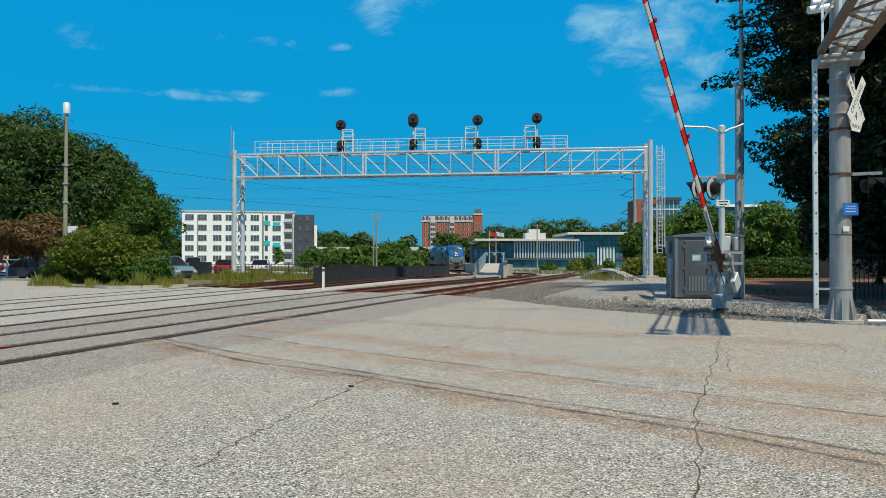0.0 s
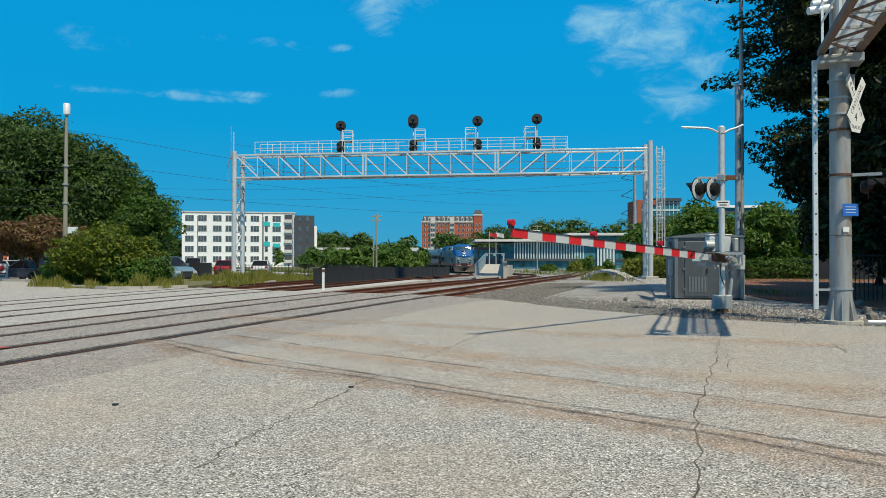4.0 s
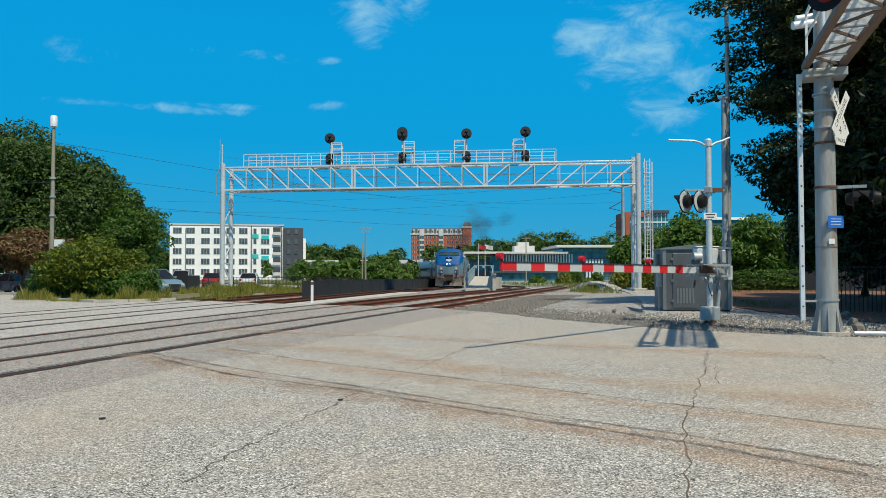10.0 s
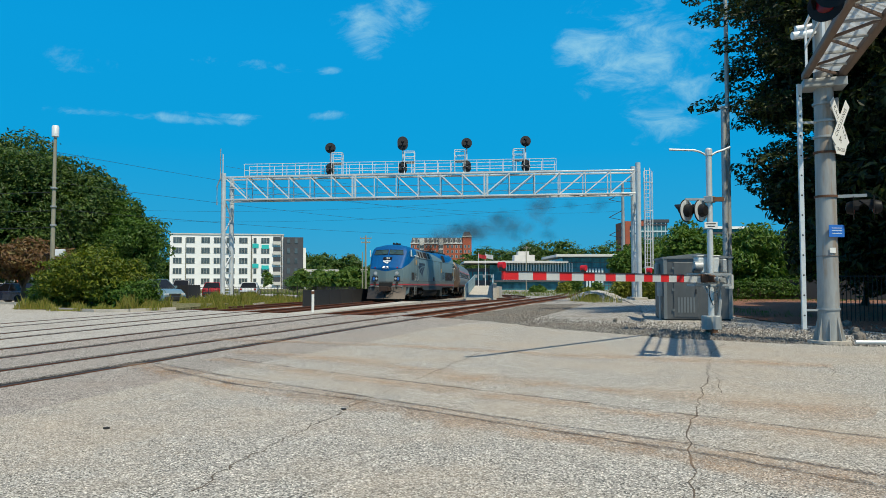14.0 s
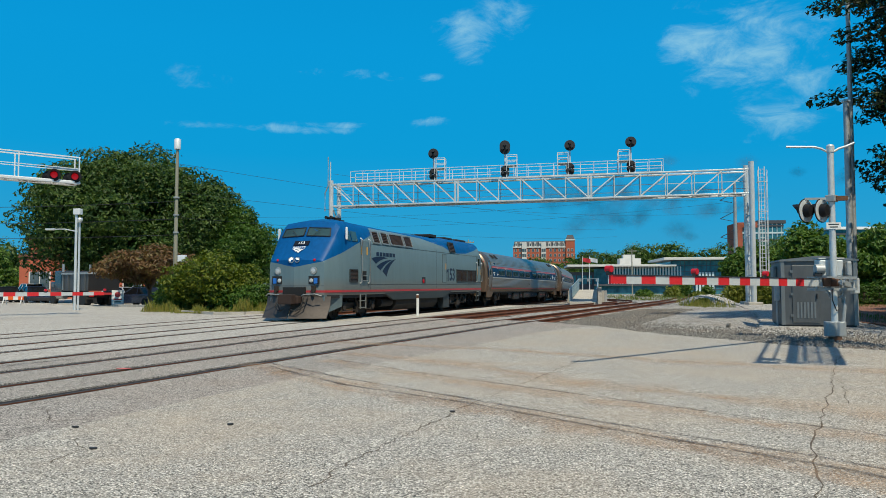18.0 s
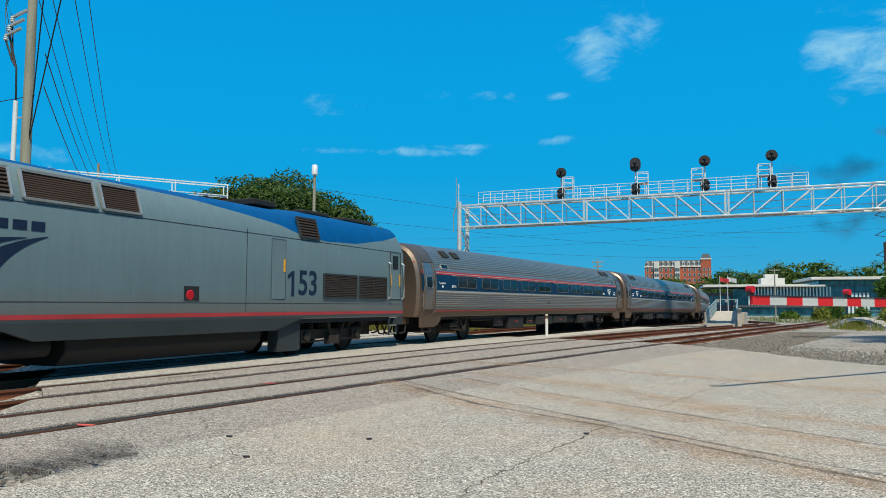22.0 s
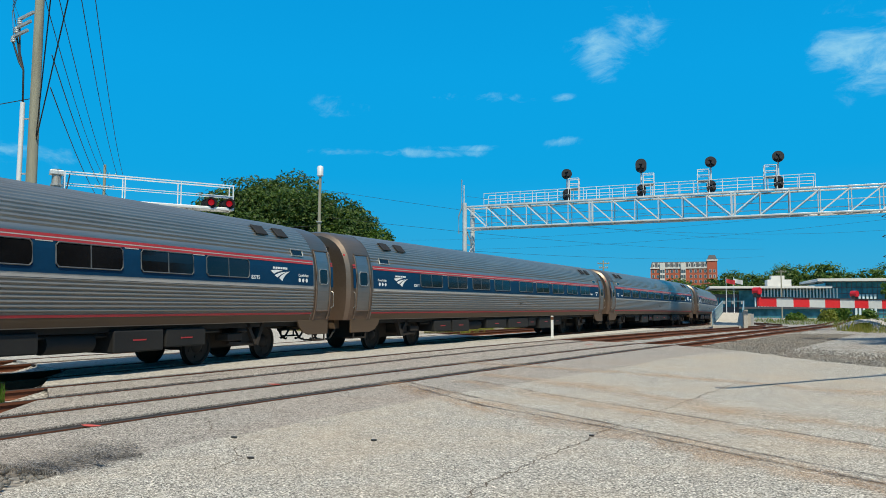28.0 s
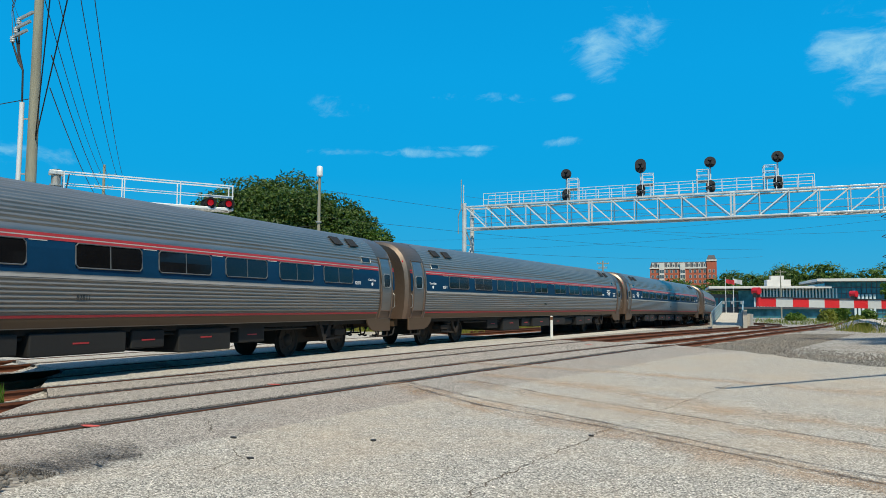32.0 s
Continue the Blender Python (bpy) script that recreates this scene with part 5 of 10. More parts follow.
        for k in range(3):
            part("pictogram", Geo().cyl((s * (coach_x(2.15) + 0.002), 10.98 + 0.17 * (k - 1), 2.11), (s * (coach_x(2.15) + 0.008), 10.98 + 0.17 * (k - 1), 2.11), 0.055, n=14), WHITE_VINYL, t)
        side_text(t, number, s, coach_x(1.6) + 0.012, -0.2, 1.55, 0.13, SKIRT, 1.0, "stamped_number")
    both(side)
    # equipment under the floor
    part("floor_pan", Geo().box(-1.3, 1.3, -12.2, 12.2, 0.86, 0.98), UNDER, t)
    for y0, y1, z0, x1 in ((6.05, 7.3, 0.50, 1.42), (4.6, 5.95, 0.45, 1.44), (0.95, 2.95, 0.52, 1.40), (-1.4, 0.75, 0.48, 1.42), (-2.5, -1.6, 0.52, 1.35), (-4.6, -2.9, 0.38, 1.38), (-6.0, -5.0, 0.5, 1.3)):
        b = part("equipment_box", Geo().box(-x1, x1, y0, y1, z0, 0.9), UNDER, t, "black underfloor equipment box", bevel=0.03)
        for x in (-x1 - 0.006, x1):
            part("box_label", Geo().box(x, x + 0.006, (y0 + y1) / 2 - 0.18, (y0 + y1) / 2 + 0.18, 0.68, 0.71), STRIPE_RED, b)
    for x in (-1, 1):
        part("air_tank", Geo().cyl((1.1 * x, 3.2, 0.68), (1.1 * x, 4.3, 0.68), 0.2, n=14), UNDER, t, smooth=40)
        part("pipe_run", Geo().tube([(1.2 * x, -8.0, 0.8), (1.2 * x, 8.0, 0.8)], 0.04, 6), UNDER, t)
    for yc in (9.07, -9.07):
        tr = part("truck", Geo().box(-0.62, 0.62, yc - 1.7, yc + 1.7, 0.36, 0.86).box(-1.2, 1.2, yc - 0.22, yc + 0.22, 0.5, 0.8), TRUCK, t, "dusty inboard-frame truck")
        for s in (-1, 1):
            part("bolster_strut", Geo().bar((s * 1.25, yc + 0.55, 1.0), (s * 1.25, yc + 0.28, 0.42), 0.14, 0.12).bar((s * 1.25, yc - 0.1, 1.0), (s * 1.25, yc + 0.28, 0.42), 0.10, 0.10).bar((s * 1.22, yc + 0.3, 0.42), (s * 1.22, yc - 0.75, 0.5), 0.07), TRUCK, tr, "dusty brown strut")
            part("air_spring", Geo().lathe([(0.2, 0), (0.27, 0.06), (0.25, 0.12), (0.27, 0.18), (0.2, 0.24)], pose(s * 1.0, yc - 0.1, 0.72), 14), HOSE, tr)
            part("brake_unit", Geo().box(s * 0.9, s * 1.3, yc - 0.85, yc - 0.3, 0.55, 0.72), TRUCK, tr, bevel=0.02)
        for dy in (-1.295, 1.295):
            WHEELSETS.append((wheelset(tr, yc + dy, 0.457, 0.7, True), yc + dy, 0.457))
    return t


LOCO_LEN, LOCO_GAP, COACH_LEN = 21.03, 0.67, 26.15
COACH_A = make_coach("82715")
COACH_B = make_coach("82811")
COACHES = [COACH_A, COACH_B]
for k in range(4):
    src = COACH_A if k % 2 else COACH_B
    before = len(WHEELSETS)
    c = copy_thing(src, pose(0, 0, 0))
    COACHES.append(c)
    for o in c.children_recursive:
        if o.name.split(".")[0] == "wheelset":
            WHEELSETS.append((o, o.location.y, 0.457))

# distance of the locomotive's front end along track 3, from the point at y = 20
TRAIN_AT = [(0, 101.73), (2, 96.62), (4, 89.93), (6, 81.67), (8, 71.89), (10, 60.7), (12, 48.31), (14, 35.0), (16, 21.35), (18, 8.08), (19, 1.6),
            (20, -4.6), (21, -10.5), (22, -16.33), (23, -21.92), (24, -27.13), (25, -32.04), (26, -36.95), (27.5, -44.6), (28.5, -49.56), (29, -52.2), (30.5, -60.6), (32, -69.74)]
_ys = np.arange(-120, 420, 0.5)
_xs = np.array([smooth_x(TRACK_3, y) for y in _ys])
_s = np.concatenate([[0], np.cumsum(np.hypot(np.diff(_xs), np.diff(_ys)))])
_s -= np.interp(20.0, _ys, _s)


def on_track(s):
    y = float(np.interp(s, _s, _ys))
    return Vector((float(np.interp(s, _s, _xs)), y, fall(y)))


def train_s(t):
    return smooth_x(TRAIN_AT, t)


def vehicle_pose(k, t, turned=False):
    """Where vehicle k stands at t seconds, by its two trucks on the curve."""
    s = train_s(t)
    if k == 0:
        mid, half = s + LOCO_LEN / 2, 6.58
    else:
        mid, half = s + LOCO_LEN + LOCO_GAP + COACH_LEN * (k - 0.5), 9.07
    a, b = on_track(mid - half), on_track(mid + half)
    d = (a - b).normalized()
    if turned:
        d = -d
    o = (a + b) / 2
    q = d.to_track_quat("Y", "Z")
    return Matrix.Translation(o) @ q.to_matrix().to_4x4()


# the first coach runs with its emblem end to the rear
TURNED = [False, True, False, True, False, True, False]


# ---- signal bridge and crossing equipment ----
GALV = paint("galvanised_steel", (0.64, 0.67, 0.67), 0.42, 0.3, 0.22, 1.5, 12)
GALV_DULL = paint("dull_galvanised", (0.40, 0.42, 0.42), 0.55, 0.4, 0.3, 1.2, 10)
WHITE_STEEL = paint("white_steel", (0.72, 0.74, 0.74), 0.45, 0.1, 0.2)
BLACK = paint("black_signal", (0.026, 0.025, 0.026), 0.55, 0.0, 0.3)
BLACK_GLOSS = paint("black_hood", (0.012, 0.012, 0.013), 0.5, 0.0, 0.3, spec=0.2)
ALU = paint("aluminium_cabinet", (0.15, 0.155, 0.155), 0.45, 0.6, 0.28, 1.1, 9, stretch=(1, 1, 0.4))
ALU_EDGE = paint("aluminium_edge", (0.25, 0.265, 0.265), 0.42, 0.6, 0.25)


def mast_mat():
    """Grey galvanised tube with brown rust runs down its length."""
    m = paint("stained_mast", (0.37, 0.38, 0.37), 0.55, 0.25, 0.35, 1.4, 9, stretch=(2.5, 2.5, 0.5))
    nt = m.node_tree
    b = nt.nodes["Principled BSDF"]
    was = b.inputs["Base Color"].links[0].from_socket
    runs = noise_node(nt, 2.6, 6, 0.65, coords(nt, "Object", (2.2, 2.2, 0.16)))
    patchy = noise_node(nt, 1.1, 4, 0.6, coords(nt))
    mul = nt.nodes.new("ShaderNodeMath")
    mul.operation = "MULTIPLY"
    nt.links.new(ramp_node(nt, runs, [(0.50, (0, 0, 0)), (0.66, (1, 1, 1))]), mul.inputs[0])
    nt.links.new(ramp_node(nt, patchy, [(0.35, (0.1, 0.1, 0.1)), (0.65, (0.9, 0.9, 0.9))]), mul.inputs[1])
    nt.links.new(mix_node(nt, mul.outputs[0], was, (0.26, 0.155, 0.075)), b.inputs["Base Color"])
    return m


MAST = mast_mat()
CHORD = paint("brown_chord", (0.19, 0.135, 0.105), 0.65, 0.2, 0.3, 1.4, 12)
SIGN_WHITE = paint("sign_white", (0.74, 0.74, 0.71), 0.45, 0.0, 0.15)
SIGN_BLACK = paint("sign_black", (0.015, 0.015, 0.015), 0.5, 0.0, 0.2)
SIGN_BLUE = paint("sign_blue", (0.02, 0.14, 0.50), 0.4, 0.0, 0.15)
GATE_RED = paint("reflective_red", (0.62, 0.02, 0.025), 0.45, 0.0, 0.2)
GATE_WHITE = paint("reflective_white", (0.50, 0.52, 0.52), 0.45, 0.0, 0.2)
RED_LIT = lamp_mat("red_lamp_lit", (0.60, 0.006, 0.016), 0.35)
ARM_RED = lamp_mat("arm_lamp_red", (0.42, 0.008, 0.018), 0.12)
RED_DARK = paint("red_lamp_off", (0.18, 0.008, 0.012), 0.2, 0.0, 0.2)
RUSTY = paint("rusty_iron", (0.14, 0.065, 0.035), 0.85, 0.1, 0.5, 2.0, 18, 0.3)
WOOD_POLE = paint("grey_pole_wood", (0.31, 0.30, 0.23), 0.9, 0.0, 0.45, 1.0, 14, 0.4, 0.2, stretch=(4, 4, 0.4))

# the bridge runs from (-16.5, 60) to (15.8, 57.7)
BR_A, BR_B = Vector((-16.5, 60.0, 0)), Vector((15.8, 57.7, 0))


def br(u, back=0.0, z=0.0):
    """A point on the bridge: share of the span, distance behind the front face, height."""
    d = (BR_B - BR_A)
    n = Vector((-d.y, d.x, 0)).normalized()
    p = BR_A + d * u + n * back
    return Vector((p.x, p.y, z))


def top_z(u):
    return 9.72 + 0.26 * u


def low_z(u):
    return 7.92 + 0.26 * u


def make_bridge():
    t = thing("signal_bridge", "galvanised steel truss signal bridge spanning four tracks", "signal bridge")
    W = 1.5
    for back in (0.0, W):
        for zf, nm in ((top_z, "top_chord"), (low_z, "bottom_chord")):
            part(nm, Geo().bar(br(0, back, zf(0)), br(1, back, zf(1)), 0.12, 0.13), GALV, t, bevel=0.02)
    panels = []
    for a, b, n, up in ((0.0, 0.315, 6, False), (0.315, 0.637, 6, False), (0.637, 1.0, 6, True)):
        for k in range(n):
            panels.append((a + (b - a) * k / n, a + (b - a) * (k + 1) / n, up))
    for back in (0.0, W):
        for u0, u1, up in panels:
            zt, zb = (top_z(u1), low_z(u0)) if up else (top_z(u0), low_z(u1))
            ua, ub = (u1, u0) if up else (u0, u1)
            part("diagonal", Geo().bar(br(ua, back, zt - 0.08), br(ub, back, zb + 0.08), 0.085 if back == 0 else 0.055), WHITE_STEEL if back == 0 else GALV, t)
            part("vertical", Geo().bar(br(u1, back, top_z(u1) - 0.1), br(u1, back, low_z(u1) + 0.1), 0.065), GALV, t)
    for u in (0.315, 0.322, 0.637, 0.644):
        part("splice_post", Geo().bar(br(u, 0, top_z(u)), br(u, 0, low_z(u)), 0.10, 0.14), GALV, t)
    for i, (u0, u1, up) in enumerate(panels):
        part("cross_strut", Geo().bar(br(u0, 0, low_z(u0)), br(u0, W, low_z(u0)), 0.09), GALV, t)
        part("cross_strut", Geo().bar(br(u0, 0, top_z(u0)), br(u0, W, top_z(u0)), 0.09), GALV, t)
        part("cross_brace", Geo().bar(br(u0, 0 if i % 2 else W, low_z(u0)), br(u1, W if i % 2 else 0, low_z(u1)), 0.07), GALV, t)
    for zf in (0.45, 1.0):
        part("inner_rail", Geo().bar(br(0, W * 0.5, low_z(0) + zf), br(1, W * 0.5, low_z(1) + zf), 0.05), GALV, t)
    part("walkway", Geo().bar(br(0.03, W * 0.55, low_z(0.03) + 0.05), br(0.99, W * 0.55, low_z(0.99) + 0.05), 0.7, 0.04), GALV_DULL, t, "steel grating walkway")
    # top walkway rails
    for back in (0.1, 1.4):
        for h in (0.55, 1.05):
            part("hand_rail", Geo().bar(br(0.045, back, top_z(0.045) + h), br(0.81, back, top_z(0.81) + h), 0.042), WHITE_STEEL, t)
        for k in range(25):
            u = 0.045 + 0.765 * k / 24
            part("rail_post", Geo().bar(br(u, back, top_z(u)), br(u, back, top_z(u) + 1.05), 0.04), WHITE_STEEL, t)
    part("top_deck", Geo().bar(br(0.045, 0.75, top_z(0.045) + 0.12), br(0.81, 0.75, top_z(0.81) + 0.12), 1.2, 0.04), GALV_DULL, t, "steel grating deck")
    # legs
    for back in (0.0, 2.0):
        part("leg", Geo().cyl(br(-0.006, back, 0.0), br(-0.006, back, 9.9 if back else 10.05), 0.19, n=16), GALV, t, "round galvanised leg", smooth=40)
        part("leg", Geo().cyl(br(1.004, back, 0.0), br(1.004, back, 10.55), 0.20, n=16), GALV, t, "round galvanised leg", smooth=40)
        for u in (-0.006, 1.004):
            part("footing", Geo().prism([(-0.5, -0.5), (0.5, -0.5), (0.5, 0.5), (-0.5, 0.5)], -0.5, 0.12, Matrix.Translation(br(u, back))), CONCRETE, t, "concrete footing", bevel=0.03)
    for u in (-0.006, 1.004):
        z = 0.6
        flip = False
        while z < 7.4:
            part("leg_brace", Geo().bar(br(u, 0 if flip else 2.0, z), br(u, 2.0 if flip else 0, z + 1.5), 0.09), GALV, t)
            part("leg_strut", Geo().bar(br(u, 0, z), br(u, 2.0, z), 0.08), GALV, t)
            z += 1.5
            flip = not flip
    # caged ladder on the far leg
    c = br(1.022, 0.4)
    lad = part("ladder", Geo().bar(c + Vector((0, 0, 1.8)), c + Vector((0, 0, 10.2)), 0.06), WHITE_STEEL, t, "white caged ladder")
    part("ladder_rail", Geo().bar(c + Vector((0.42, 0.02, 1.8)), c + Vector((0.42, 0.02, 10.2)), 0.06), WHITE_STEEL, lad)
    for k in range(28):
        part("rung", Geo().bar(c + Vector((0, 0, 1.9 + 0.3 * k)), c + Vector((0.42, 0.02, 1.9 + 0.3 * k)), 0.03), WHITE_STEEL, lad)
    for k in range(4):
        z = 2.4 + 2.2 * k
        part("cage_hoop", Geo().tube([c + Vector((0.21 + 0.36 * math.cos(a), -0.05 - 0.55 * math.sin(a), z)) for a in np.linspace(0, math.pi, 9)], 0.03, 5), WHITE_STEEL, lad)
    for a in (0.35, 1.0, 1.57, 2.14, 2.8):
        part("cage_bar", Geo().bar(c + Vector((0.21 + 0.36 * math.cos(a), -0.05 - 0.55 * math.sin(a), 2.3)), c + Vector((0.21 + 0.36 * math.cos(a), -0.05 - 0.55 * math.sin(a), 9.9)), 0.03), WHITE_STEEL, lad)
    # wiring drop on the near-left leg
    part("conduit", Geo().tube([br(-0.012, -0.2, 12.0), br(-0.012, -0.2, 9.6), br(-0.02, -0.2, 9.0), br(-0.02, -0.2, 7.5)], 0.05, 6), GALV_DULL, t)
    part("antenna_mast", Geo().cyl(br(-0.008, 0, 10.0), br(-0.008, 0, 11.6), 0.05, n=8), GALV, t)
    return t


make_bridge()


def make_signal_head(at, H, tall, cage_side):
    """A round-target colour-light signal with its service cage."""
    t = thing("railway_signal", "black round-target railway signal on the bridge", "railway signal", at=at, group="signals on the bridge")
    part("signal_mast", Geo().cyl((0, 0, 0), (0, 0, H + 0.3), 0.06, n=10), WHITE_STEEL, t, smooth=40)
    r = 0.42
    def target(z, rr, stretch, nm):
        n = 28
        ring = [(rr * math.cos(2 * math.pi * k / n), rr * math.sin(2 * math.pi * k / n) + (stretch if math.sin(2 * math.pi * k / n) >= 0 else -stretch)) for k in range(n)]
        m = Matrix(((1, 0, 0, 0), (0, 0, 1, 0), (0, 1, 0, z), (0, 0, 0, 1)))
        g = Geo().prism(ring, -0.14, -0.10, m)
        o = part(nm, g, BLACK, t, "matt black signal target")
        for dx, dz in ((0, 0.2), (-0.17, -0.1), (0.17, -0.1)):
            part("lamp_hood", Geo().cyl((dx, -0.12, z + dz), (dx, -0.42, z + dz), 0.12, 0.12, n=12), BLACK, o)
        part("lamp_case", Geo().box(-0.2, 0.2, -0.1, 0.18, z - 0.22, z + 0.22), BLACK, o, bevel=0.03)
    target(H, r, 0.14 if tall else 0.0, "upper_target")
    target(0.56, 0.34, 0.14, "lower_target")
    part("head_bracket", Geo().box(-0.05, 0.05, -0.12, 0.1, H - 0.1, H + 0.1), GALV_DULL, t)
    s = cage_side
    cage = part("service_cage", Geo().box(s * 0.15, s * 0.95, -0.35, 0.45, 0.98, 1.03), GALV_DULL, t, "small railed service platform")
    for x in (s * 0.15, s * 0.95):
        for y in (-0.35, 0.45):
            part("cage_post", Geo().bar((x, y, 0.0), (x, y, 1.85), 0.055), WHITE_STEEL, cage)
    for z in (1.42, 1.85):
        for a, b in (((0.15, -0.35), (0.95, -0.35)), ((0.15, 0.45), (0.95, 0.45)), ((0.95, -0.35), (0.95, 0.45))):
            part("cage_rail", Geo().bar((s * a[0], a[1], z), (s * b[0], b[1], z), 0.05), WHITE_STEEL, cage)
    return t


for u, H, tall, side in ((0.258, 2.25, False, 1), (0.437, 2.5, True, 1), (0.594, 2.42, False, -1), (0.737, 2.48, False, -1)):
    make_signal_head(Matrix.Translation(br(u, 0.4, top_z(u))), H, tall, side)


def flasher(parent, at, lit, name="flashing_light", back=False):
    """A crossing flasher: round black background, hood and red lens. It faces local -y."""
    f = part(name, Geo().lathe([(0.02, 0.16), (0.12, 0.14), (0.16, 0.04), (0.16, 0.0), (0.27, 0.0), (0.285, -0.012), (0.02, -0.012)], at @ pose(0, 0, 0, -90, 0, 0), 24), BLACK_GLOSS, parent, "black crossing flasher", smooth=40)
    part("backplate", Geo().lathe([(0.165, 0.012), (0.20, 0.020), (0.262, 0.012), (0.262, 0.004), (0.165, 0.004)], at @ pose(0, 0, 0, -90, 0, 0), 24), GALV, f, "dull silver back of the flasher", smooth=40) if back else None
    part("lens", Geo().lathe([(0.005, 0.035), (0.08, 0.03), (0.15, 0.012), (0.15, 0.0)], at @ pose(0, -0.015, 0, 90, 0, 0), 20), RED_LIT if lit else RED_DARK, f, "red lens", smooth=60)
    rows = []
    for i in range(9):
        a = radians(-20 + 220 * i / 8)
        c, s_ = math.cos(a), math.sin(a)
        ln = 0.10 + 0.22 * max(0.0, s_)
        rows.append([at @ Vector((0.165 * c, -0.01, 0.165 * s_)), at @ Vector((0.172 * c, -ln, 0.172 * s_)), at @ Vector((0.180 * c, -ln, 0.180 * s_)), at @ Vector((0.175 * c, -0.01, 0.175 * s_))])
    part("hood", Geo().loft(rows, True, True, True), BLACK_GLOSS, f)
    return f


GATE_DIR = Vector((-0.655, -0.756, 0))
GATE_YAW = math.degrees(math.atan2(GATE_DIR.y, GATE_DIR.x))      # local +x runs along the lowered arm


def make_gate(at, label, turn, lit):
    """A crossing gate mast with flashers and mechanism; local +x is along the arm, +y to the arm's left."""
    t = thing("crossing_gate", label, "crossing gate", at=at, group="gates of the crossing")
    part("mast", Geo().cyl((0, 0, 0.05), (0, 0, 5.02), 0.082, n=18), GALV, t, "galvanised gate mast", smooth=40)
    part("mast_cap", Geo().lathe([(0.10, 0), (0.10, 0.16), (0.07, 0.2), (0.01, 0.22)], pose(0, 0, 4.86), 16), GALV, t)
    face = Matrix.Rotation(-at.to_euler().z, 4, "Z")      # square to the road rather than to the arm
    base = part("base_box", Geo().prism([(-0.25, -0.09), (-0.19, -0.15), (-0.06, -0.15), (0.0, -0.11), (0.06, -0.15), (0.19, -0.15), (0.25, -0.09), (0.25, 0.09), (0.19, 0.15), (0.06, 0.15), (0.0, 0.11), (-0.06, 0.15), (-0.19, 0.15), (-0.25, 0.09)], 0.06, 0.44, face), GALV_DULL, t, "cast junction base in two halves", bevel=0.02)
    part("foundation", Geo().box(-0.13, 0.13, -0.13, 0.13, -0.4, 0.08, face), RUSTY, t, "rust-stained foundation", bevel=0.02)
    part("conduit", Geo().tube([(-0.22, 0.12, 0.1), (-0.22, 0.12, 1.3), (-0.1, 0.1, 1.6)], 0.045, 8), GALV_DULL, t)
    for s in (-1, 1):
        L = 1.10 if s < 0 else 0.60
        pts = [(s * 0.05, 0, 4.86), (s * 0.22, 0, 4.96), (s * 0.40, 0, 5.01), (s * L, 0, 5.03 if s < 0 else 5.10)]
        part("top_arm", Geo().tube([face @ Vector(p) for p in pts], [0.028, 0.03, 0.032, 0.030], 8), GALV, t, "slender curved arm", smooth=60)
    arm = part("cross_arm", Geo().bar(face @ Vector((-0.68, -0.02, 3.64)), face @ Vector((0.42, -0.02, 3.64)), 0.05, 0.06), GALV_DULL, t)
    part("arm_clamp", Geo().box(-0.13, 0.13, -0.12, 0.12, 3.55, 3.73), GALV_DULL, arm, bevel=0.02)
    part("terminal_box", Geo().box(-0.14, 0.14, -0.06, 0.06, -0.06, 0.06), RUSTY, arm, at=face @ pose(0.22, -0.06, 3.64))
    for x in (-0.64, -0.24):
        part("hanger", Geo().cyl(face @ Vector((x, -0.02, 3.64)), face @ Vector((x, 0.0, 3.42)), 0.03, n=8), GALV_DULL, arm)
        flasher(t, face @ pose(x, 0.0, 3.33, 0, 0, turn) @ Matrix.Scale(1.12, 4), lit, back=True)
    plate = part("sign_plate", Geo().box(-0.18, 0.18, -0.10, -0.09, 2.84, 3.01), SIGN_WHITE, t, "small white plate with two lines of writing", at=face)
    part("writing_bar", Geo().box(-0.13, 0.13, -0.105, -0.10, 2.95, 2.975), SIGN_BLACK, plate)
    part("writing_bar", Geo().box(-0.10, 0.10, -0.105, -0.10, 2.88, 2.905), SIGN_BLACK, plate)
    # mechanism with counterweights
    mech = part("mechanism", Geo().box(-0.32, 0.30, 0.10, 0.46, 1.60, 2.06, face), GALV, t, "grey gate mechanism case", bevel=0.04)
    part("mechanism_lid", Geo().box(-0.34, 0.32, 0.08, 0.48, 2.06, 2.10, face), GALV_DULL, mech, bevel=0.02)
    part("motor", Geo().cyl(face @ Vector((-0.42, 0.1, 1.80)), face @ Vector((-0.20, 0.1, 1.80)), 0.13, n=16), GALV_DULL, mech, smooth=40)
    part("gear_case", Geo().cyl(face @ Vector((-0.36, 0.02, 1.66)), face @ Vector((-0.36, 0.14, 1.66)), 0.10, n=14), BLACK, mech, smooth=40)
    part("side_case", Geo().box(0.32, 0.44, -0.05, 0.4, 1.62, 2.0, face), GALV_DULL, mech, bevel=0.03)
    for z in (1.28, 1.57):
        for a, b in (((-0.50, -0.22), (0.46, -0.22)), ((-0.50, 0.40), (0.46, 0.40)), ((-0.50, -0.22), (-0.50, 0.40)), ((0.46, -0.22), (0.46, 0.40))):
            part("frame_channel", Geo().bar(face @ Vector((*a, z)), face @ Vector((*b, z)), 0.06, 0.07), GALV_DULL, mech)
    for x in (-0.50, -0.18, 0.20, 0.46):
        part("frame_post", Geo().bar(face @ Vector((x, -0.22, 1.28)), face @ Vector((x, -0.22, 1.57)), 0.05), GALV_DULL, mech)
